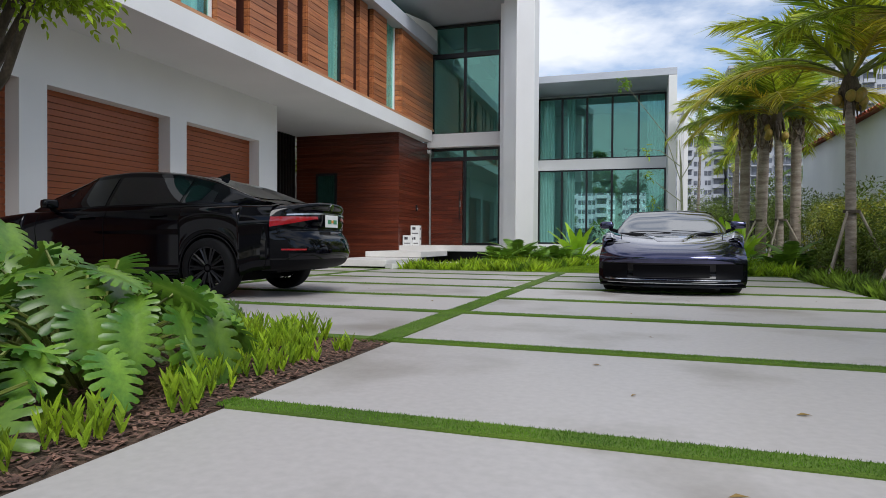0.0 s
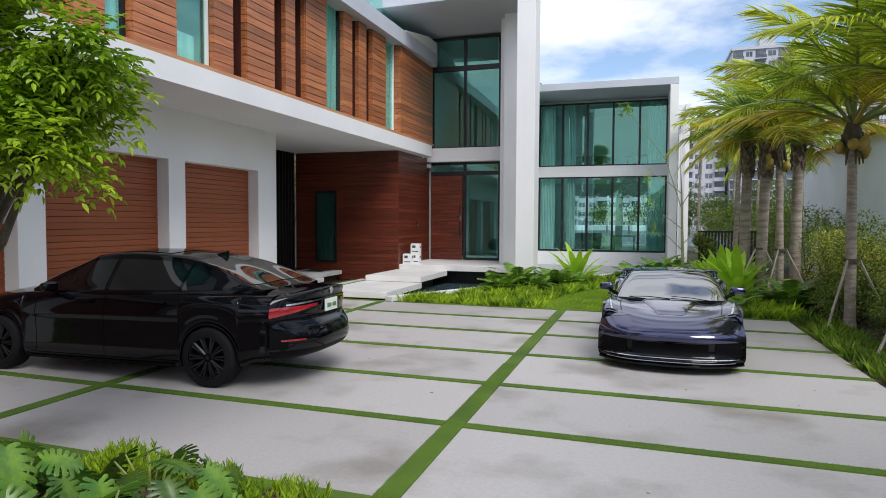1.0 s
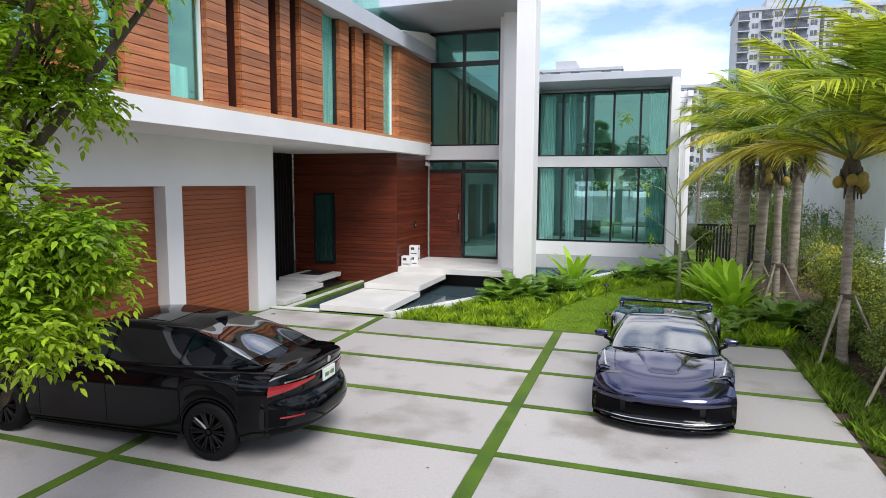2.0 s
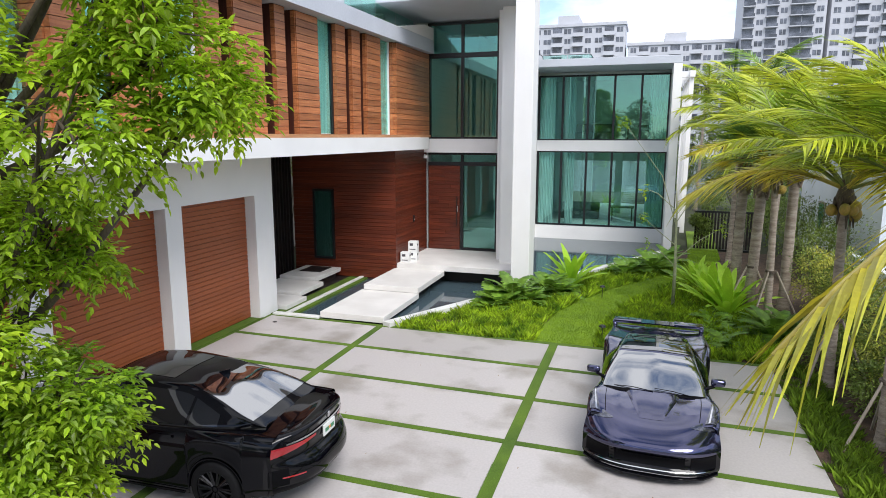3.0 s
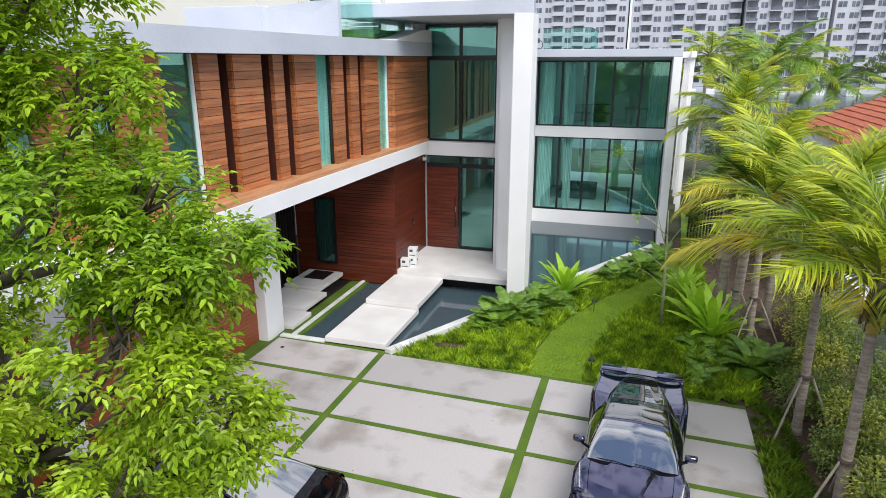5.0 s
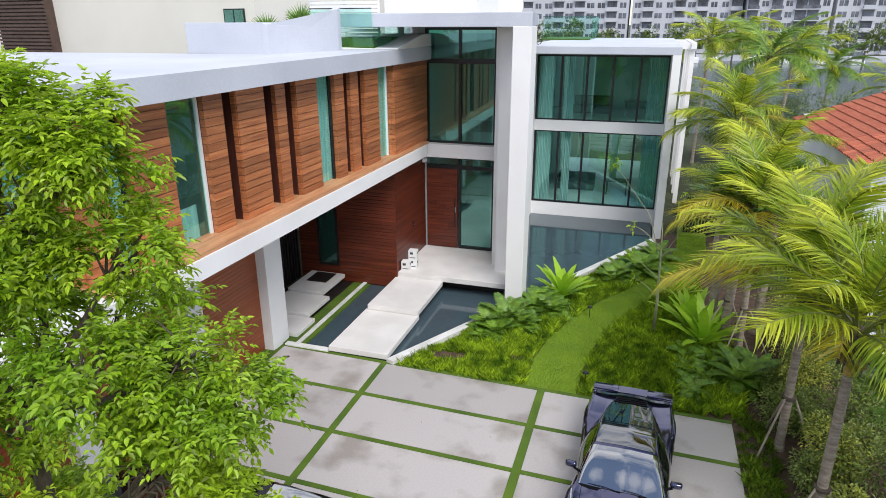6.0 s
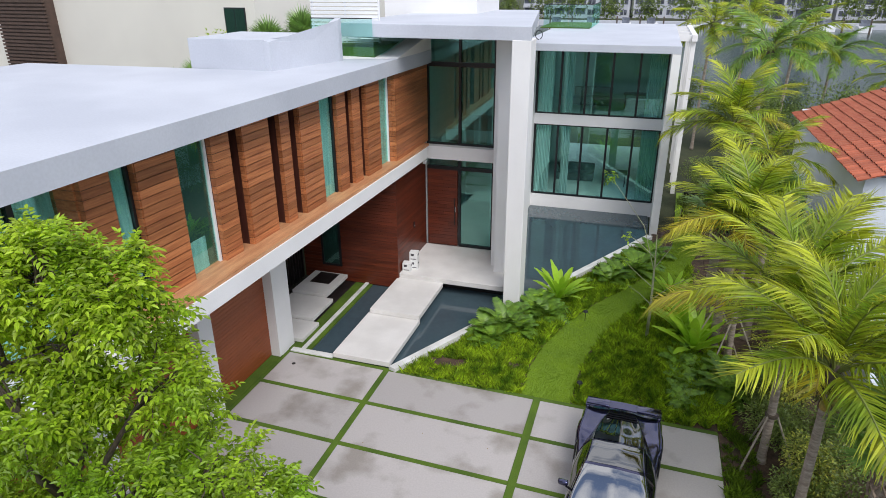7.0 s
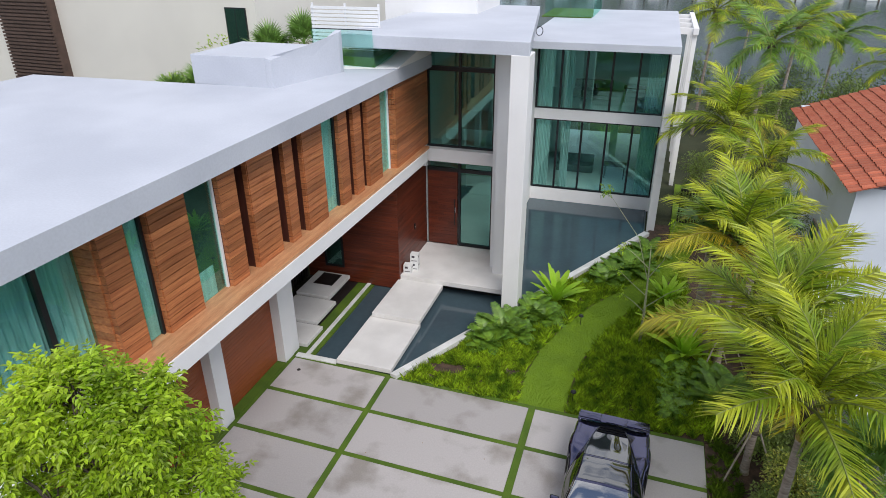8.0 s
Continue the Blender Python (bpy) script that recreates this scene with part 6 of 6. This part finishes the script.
for k in range(13):
    part("slat", boxes((0, 2.6, 0, 0.05, 0.15 + k * 0.13, 0.24 + k * 0.13)), PAINT_WHITE, slats)
for x in (0.0, 1.28, 2.56):
    part("post", boxes((x, x + 0.06, 0.06, 0.12, -0.1, 1.9)), PAINT_WHITE, slats)
structure("lift_house", boxes((-11.0, -6.9, 27.0, 31.0, 8.5, 11.6), bevel=0.02), STUCCO, "white lift house on the roof", "roof block")
rail2 = thing("wing_terrace_rail", pose(0, 0, 0), "clear glass railing on the wing's roof terrace", "railing")
for a, b in ((-6.0, -4.6), (-4.56, -3.3)):
    pane(rail2, "x", a, b, 38.5, 8.4, 9.6, GLASS_CLEAR)
pane(rail2, "y", 38.5, 43.5, -3.28, 8.4, 9.6, GLASS_CLEAR)
part("rail_top", boxes((-6.0, -3.26, 38.48, 38.52, 9.6, 9.63), (-3.3, -3.26, 38.5, 43.5, 9.6, 9.63)), BLACK_METAL, rail2)
structure("wing_turf", boxes((-6.2, -3.4, 38.7, 43.5, 8.34, 8.4)), TURF, "green turf on the wing's terrace", "turf")
hose = bmesh.new()
tube(hose, [(-4.95 + 0.16 * math.cos(a), 30.9, 8.545 + 0.2 * math.sin(a)) for a in [k * 0.4 for k in range(-3, 13)]], [0.02] * 16, 6)
tagged(new("cable_loop", mesh_of("cable_loop", hose, BLACK_METAL, True)), "black cable loop standing on the white roof", "cable")

left = thing("neighbour_house", pose(-14.2, 24.0, 0, 0, 0, -4), "plain cream rendered house with a brown louvre end", "house", "neighbour houses")
part("wall", boxes((-30, -1.3, 0, 12, -0.1, 14)), CREAM, left)
lw = part("window", boxes((-2.85, -1.8, -0.05, 0.02, 8.2, 9.9)), BLACK_METAL, left)
for a in (-2.8, -2.3):
    o = part("pane", boxes((a, a + 0.45, -0.07, -0.055, 8.25, 9.85)), GLASS, lw)
lou = part("louvre_panel", boxes((-16.0, -12.7, -0.5, 0.0, 4, 14)), BROWN_SCREEN, left, "brown louvred end")
for k in range(60):
    part("slat", boxes((-16.0, -12.65, -0.62, -0.5, 4.1 + k * 0.165, 4.2 + k * 0.165)), BROWN_SCREEN, lou)
for k, (x, y, h) in enumerate(((-15.2, 21.8, 7.2), (-13.9, 22.4, 8.3), (-16.8, 21.6, 6.8), (-17.8, 21.2, 6.5), (-12.9, 23.2, 8.6))):
    sabal_palm((x, y, 0), h, 80 + k)
hedge("side_shrub", "green shrub between the two houses", [(-14.6, 21.5, 1.5, 10.0), (-16.2, 21.2, 1.4, 8.9), (-13.4, 22.0, 1.3, 10.4), (-17.8, 21.0, 1.4, 8.3)], LEAF_TREE, 21, 2200, 0.14)
structure("wall_boundary", boxes((6.6, 6.8, -3, 24, -0.1, 1.2)), BLUE_WHITE, "low white boundary wall behind the shrubs", "wall")

right = thing("tiled_house", pose(7.2, 23.0, 0), "white house with a terracotta barrel tile roof", "house", "neighbour houses")
part("wall", prism([(0, 0), (14, 0), (14, 11), (0, 11)], -0.1, 5.0), BLUE_WHITE, right)
part("gable", prism([(0.0, 10.7), (14, 10.7), (14, 11.0), (0, 11.0)], 4.9, [5.2, 7.4, 7.4, 5.2]), BLUE_WHITE, right)
roof_n = part("roof", grid_mesh([[(-0.35, -0.5, 4.95), (-0.35, 11.2, 4.95)], [(6.5, -0.5, 7.5), (6.5, 11.2, 7.5)], [(14, -0.5, 4.7), (14, 11.2, 4.7)]]), CLAY, right, "terracotta barrel tile roof")
tile = bmesh.new()
rows_t = []
for j in range(2):
    rows_t.append([(0.44 * j, 0.12 * math.cos(math.pi * k / 6), 0.02 + (0.075 - 0.02 * j) * math.sin(math.pi * k / 6)) for k in range(7)])
tile_me = mesh_of("roof_tile", grid_mesh(rows_t), CLAY, True)
slope = math.degrees(math.atan2(2.55, 6.85))
rng = random.Random(17)
for i in range(17):
    for j in range(16):
        o = part("roof_tile", tile_me, None, roof_n)
        o.matrix_local = Matrix.Translation((-0.38 + 0.40 * i * math.cos(radians(slope)) + rng.uniform(-.015, .015), -0.35 + 0.27 * j, 4.95 + 0.40 * i * math.sin(radians(slope)))) @ pose(0, 0, 0, 0, -slope, rng.uniform(-2, 2)) @ pose(0, 0, 0, 0, 4, 0)
L_t, f_t = [], []
for i in range(17):
    for j in range(16, 43):
        m = Matrix.Translation((-0.38 + 0.40 * i * math.cos(radians(slope)) + rng.uniform(-.015, .015), -0.35 + 0.27 * j, 4.95 + 0.40 * i * math.sin(radians(slope)))) @ pose(0, 0, 0, 0, 4 - slope, rng.uniform(-2, 2))
        b = len(L_t)
        L_t += [m @ v.co for v in tile_me.vertices]
        f_t += [tuple(b + q for q in p.vertices) for p in tile_me.polygons]
part("tiles", raw_mesh("tiles", L_t, f_t, CLAY, True), None, roof_n, kind="stuff")
vent = bmesh.new()
tube(vent, [(3.0, 5.5, 6.1), (3.0, 5.5, 6.55)], [0.07, 0.07], 10)
part("vent_pipe", vent, PAINT_WHITE, right)
arch = part("window", boxes((1.9, 3.1, -0.06, 0.02, 1.4, 2.9), bevel=0.02), TIMBER, right)
part("pane", boxes((2.0, 3.0, -0.08, -0.062, 1.5, 2.8)), GLASS, arch)
for y, z in ((3.0, 1.1), (6.5, 1.1)):
    w = part("window", boxes((-0.05, 0.02, y, y + 0.9, z, z + 1.2)), TIMBER, right)
    part("pane", boxes((-0.07, -0.052, y + 0.08, y + 0.82, z + 0.08, z + 1.12)), GLASS, w)
gate = thing("side_gate", pose(2.3, 30.5, 0), "dark slatted garden gate beside the wing", "gate")
for z in (-0.1, 1.62):
    part("rail", boxes((0, 2.4, 0, 0.05, z, z + 0.09)), BLACK_METAL, gate)
for k in range(18):
    part("slat", boxes((0.02 + 0.133 * k, 0.1 + 0.133 * k, 0.01, 0.04, 0.0, 1.62)), DARK_SLAT, gate)

# ---- canal, docks and towers ----
structure("canal", boxes((-400, 500, 61, 178, -0.118, -0.1)), CANAL, "wide grey-green canal behind the houses", "water")
structure("sea_wall", boxes((-400, 500, 178, 180, -0.12, 1.2)), TOWER, "pale sea wall across the canal", "wall")
rng = random.Random(12)
for k in range(16):
    x = -30 + 7.5 * k + rng.uniform(-1.5, 1.5)
    b = thing("motor_boat", pose(x, 170 + rng.uniform(-2, 2), -0.1, 0, 0, rng.uniform(80, 100)), "white motor boat moored at the far dock", "boat", "moored boats")
    part("hull", prism([(-4, -1.3), (2.5, -1.3), (5, 0), (2.5, 1.3), (-4, 1.3)], 0.0, 1.3, bevel=0.1), PAINT_WHITE, b)
    part("cabin", prism([(-2, -0.9), (1, -0.8), (1.6, 0), (1, 0.8), (-2, 0.9)], 1.3, [2.6, 2.6, 1.7, 2.6, 2.6], bevel=0.05), TOWER_GLASS, b)
for k in range(26):
    bm = bmesh.new()
    tube(bm, [(0, 0, 0), (0, 0, 3.2)], [0.2, 0.18], 6)
    o = tagged(new("dock_post", mesh_of("dock_post", bm, BARK_DARK)), "brown timber dock post in the canal", "post", "dock posts")
    o.location = (-40 + 5.2 * k, 162, -0.11)


def tower(x, y, w, d, floors, label, seed, dark=False, bays=None):
    """A slab block: floor slabs, windows in rows, recessed balcony stacks."""
    rng = random.Random(seed)
    fh = 3.05
    h = floors * fh
    t = thing("apartment_tower", pose(x, y, 0), label, "tower", "apartment towers")
    part("wall", boxes((0, w, 0, d, -0.1, h)), TOWER, t)
    n = int(w / 3.1)
    stacks = set(k for k in range(n) if (k * 7 + seed) % 5 in ((0, 1, 2) if dark else (1, 2)))
    glass, slab, railm = bmesh.new(), bmesh.new(), bmesh.new()
    for f in range(floors):
        z = f * fh
        for k in range(n):
            a = w * k / n
            if k in stacks:
                box(glass, a + 0.15, a + w / n - 0.15, -0.06, 0.02, z + 0.25, z + 2.8)
                box(slab, a - 0.1, a + w / n + 0.1, -1.3, 0.0, z - 0.12, z + 0.16)
                box(railm, a, a + w / n, -1.28, -1.22, z + 0.16, z + 1.05)
            else:
                q = rng.choice((0.5, 0.7))
                box(glass, a + q, a + w / n / 2 - 0.08, -0.06, 0.02, z + 0.9, z + 2.4)
                box(glass, a + w / n / 2 + 0.08, a + w / n - q, -0.06, 0.02, z + 0.9, z + 2.4)
    part("window_grid", glass, TOWER_GLASS, t, kind="stuff")
    part("balcony_slab", slab, TOWER, t, kind="stuff")
    part("balcony_rail", railm, TOWER_GLASS if dark else TOWER, t, kind="stuff")
    part("roof", boxes((-0.4, w + 0.4, -0.4, d + 0.4, h, h + 0.9), (w * 0.35, w * 0.55, 1, d - 1, h + 0.9, h + 3.6)), TOWER, t)
    return t


tower(-41, 215, 32.6, 16, 13, "white apartment block with balconies across the canal", 1)
tower(-7.4, 219, 31.5, 16, 11, "long white apartment block across the canal", 4)
tower(25, 215, 22, 18, 18, "tall tower with dark glass balconies across the canal", 2, True)
tower(49, 219, 26, 18, 18, "tall white apartment tower across the canal", 3)
tower(78, 230, 40, 18, 14, "white apartment block farther along the canal", 6)
hedge("canal_tree", "dark green tree on the far bank", [(-50 + 9.5 * k, 186 + (k % 3) * 4, 4.2, 6.5 + (k % 4)) for k in range(15)], LEAF_HEDGE, 23, 700, 0.8)
hedge("garden_tree", "dark green garden tree near the canal", [(7.0, 40, 2.2, 4.5), (10.5, 43, 2.6, 5.0), (14, 48, 2.8, 4.8), (6.0, 48, 2.2, 4.2), (10, 54, 2.4, 3.6), (19, 52, 3.2, 4.6), (25, 46, 3.0, 4.2), (31, 54, 3.4, 4.2), (24, 53, 2.6, 3.4), (2.6, 52, 2.2, 5.0), (20, 40, 3, 4.5)], LEAF_HEDGE, 24, 4200, 0.17)

# ---- the street side behind the path ----
structure("road", boxes((-60, 60, -13, -6.5, -0.118, -0.09)), ASPHALT, "dark asphalt road in front of the house", "road")
hedge("street_hedge", "dense green hedge and trees across the road", [(-34 + 4.6 * k, -16.5 - (k % 3), 3.1, 6.0 + 1.5 * (k % 4)) for k in range(16)], LEAF_HEDGE, 25, 1500, 0.42)
hedge("garden_screen", "dense green screen planting beyond the boundary", [(10.5 + (k % 2), -8 + 4.0 * k, 2.2, 4.2) for k in range(7)], LEAF_HEDGE, 26, 1500, 0.3)

# ---- small things ----
CARTON = material("white carton", (0.72, 0.72, 0.70), 0.7, vary=0.05, scale=6)
INK = material("dark print", (0.06, 0.05, 0.06), 0.7, vary=0.1, scale=6)
for x, y, z in ((-7.9, 20.85, 0.571), (-7.72, 21.15, 0.571), (-7.72, 21.15, 0.922)):
    c = thing("carton", pose(x, y, z, 0, 0, 6), "white carton with dark print stacked by the entrance", "box", "delivered cartons")
    part("case", boxes((-0.16, 0.16, -0.14, 0.14, 0, 0.35), bevel=0.006), CARTON, c)
    part("print", boxes((-0.10, 0.02, -0.1425, -0.141, 0.2, 0.29), (-0.11, 0.11, -0.1425, -0.141, 0.06, 0.09)), INK, c, "dark printed bars")
    part("print", boxes((0.161, 0.1625, -0.09, 0.05, 0.2, 0.27)), INK, c, "dark printed bars")
cam_box = thing("security_camera", pose(-8.02, 23.45, 4.2), "small white security camera on the timber wall", "camera")
part("body", boxes((-0.06, 0.06, -0.14, 0.1, -0.06, 0.06), bevel=0.02), PAINT_WHITE, cam_box)
part("bracket", boxes((-0.09, -0.06, 0.0, 0.06, -0.02, 0.1)), PAINT_WHITE, cam_box)
bell = thing("door_intercom", pose(-8.08, 22.2, 1.95), "small black intercom on the timber wall", "intercom")
part("plate", boxes((-0.02, 0.02, -0.05, 0.05, -0.12, 0.12), bevel=0.006), BLACK_METAL, bell)
part("button", boxes((0.021, 0.026, -0.02, 0.02, -0.05, -0.01)), PAINT_WHITE, bell)
for x, y in ((-0.72, 15.6), (-1.0, 19.9)):
    lamp = thing("path_light", pose(x, y, -0.04), "small dark mushroom path light in the bed", "lamp", "path lights")
    bm = bmesh.new()
    tube(bm, [(0, 0, 0), (0, 0, 0.42)], [0.012, 0.012], 8)
    part("stem", bm, BLACK_METAL, lamp)
    bm = bmesh.new()
    tube(bm, [(0, 0, 0.40), (0, 0, 0.44), (0, 0, 0.46)], [0.09, 0.07, 0.01], 14)
    part("cap", bm, BLACK_METAL, lamp)
drain = bmesh.new()
tube(drain, [(0, 0, 0.0), (0, 0, 0.006)], [0.06, 0.06], 16)
d_ob = tagged(new("drain_cover", mesh_of("drain_cover", drain, DARK_SLAT)), "small round dark drain cover in the slab", "drain")
d_ob.location = (-9.3, 14.55, 0.0)
LITTER = leaf_material("fallen leaf", (0.28, 0.20, 0.05), (0.16, 0.08, 0.03), 0.5, 0.7, 0.15)
rng = random.Random(41)
for k in range(34):
    L = Leaves()
    a = rng.uniform(0, 6.28)
    L.leaf(Vector((0, 0, 0.004)), Vector((math.cos(a), math.sin(a), 0.05)), Z, rng.uniform(0.03, 0.075), rng.uniform(0.012, 0.03), 0.05, 0.2)
    o = tagged(new("fallen_leaf", L.mesh("fallen_leaf", LITTER)), "small dry fallen leaf on the concrete drive", "leaf", "fallen leaves")
    o.location = (rng.uniform(-6, 2.8), rng.uniform(1.6, 14), 0.0)
for z, xx in ((0.62, -3.2), (4.78, -2.6)):
    sofa = thing("sofa", pose(xx, 35.0, z), "low dark sofa inside the glazed wing", "sofa", "room furniture")
    part("seat", boxes((-1.0, 1.0, -0.4, 0.4, 0.0, 0.42), bevel=0.05), ROOM_DARK, sofa)
    part("backrest", boxes((-1.0, 1.0, 0.3, 0.5, 0.42, 0.85), bevel=0.05), ROOM_DARK, sofa)
    tb = thing("side_table", pose(xx + 2.2, 34.4, z), "dark slender table inside the glazed wing", "table", "room furniture")
    part("top", boxes((-0.6, 0.6, -0.4, 0.4, 0.70, 0.75), bevel=0.01), ROOM_DARK, tb)
    for sx in (-0.5, 0.5):
        for sy in (-0.3, 0.3):
            part("leg", boxes((sx - 0.03, sx + 0.03, sy - 0.03, sy + 0.03, 0.0, 0.70)), ROOM_DARK, tb)
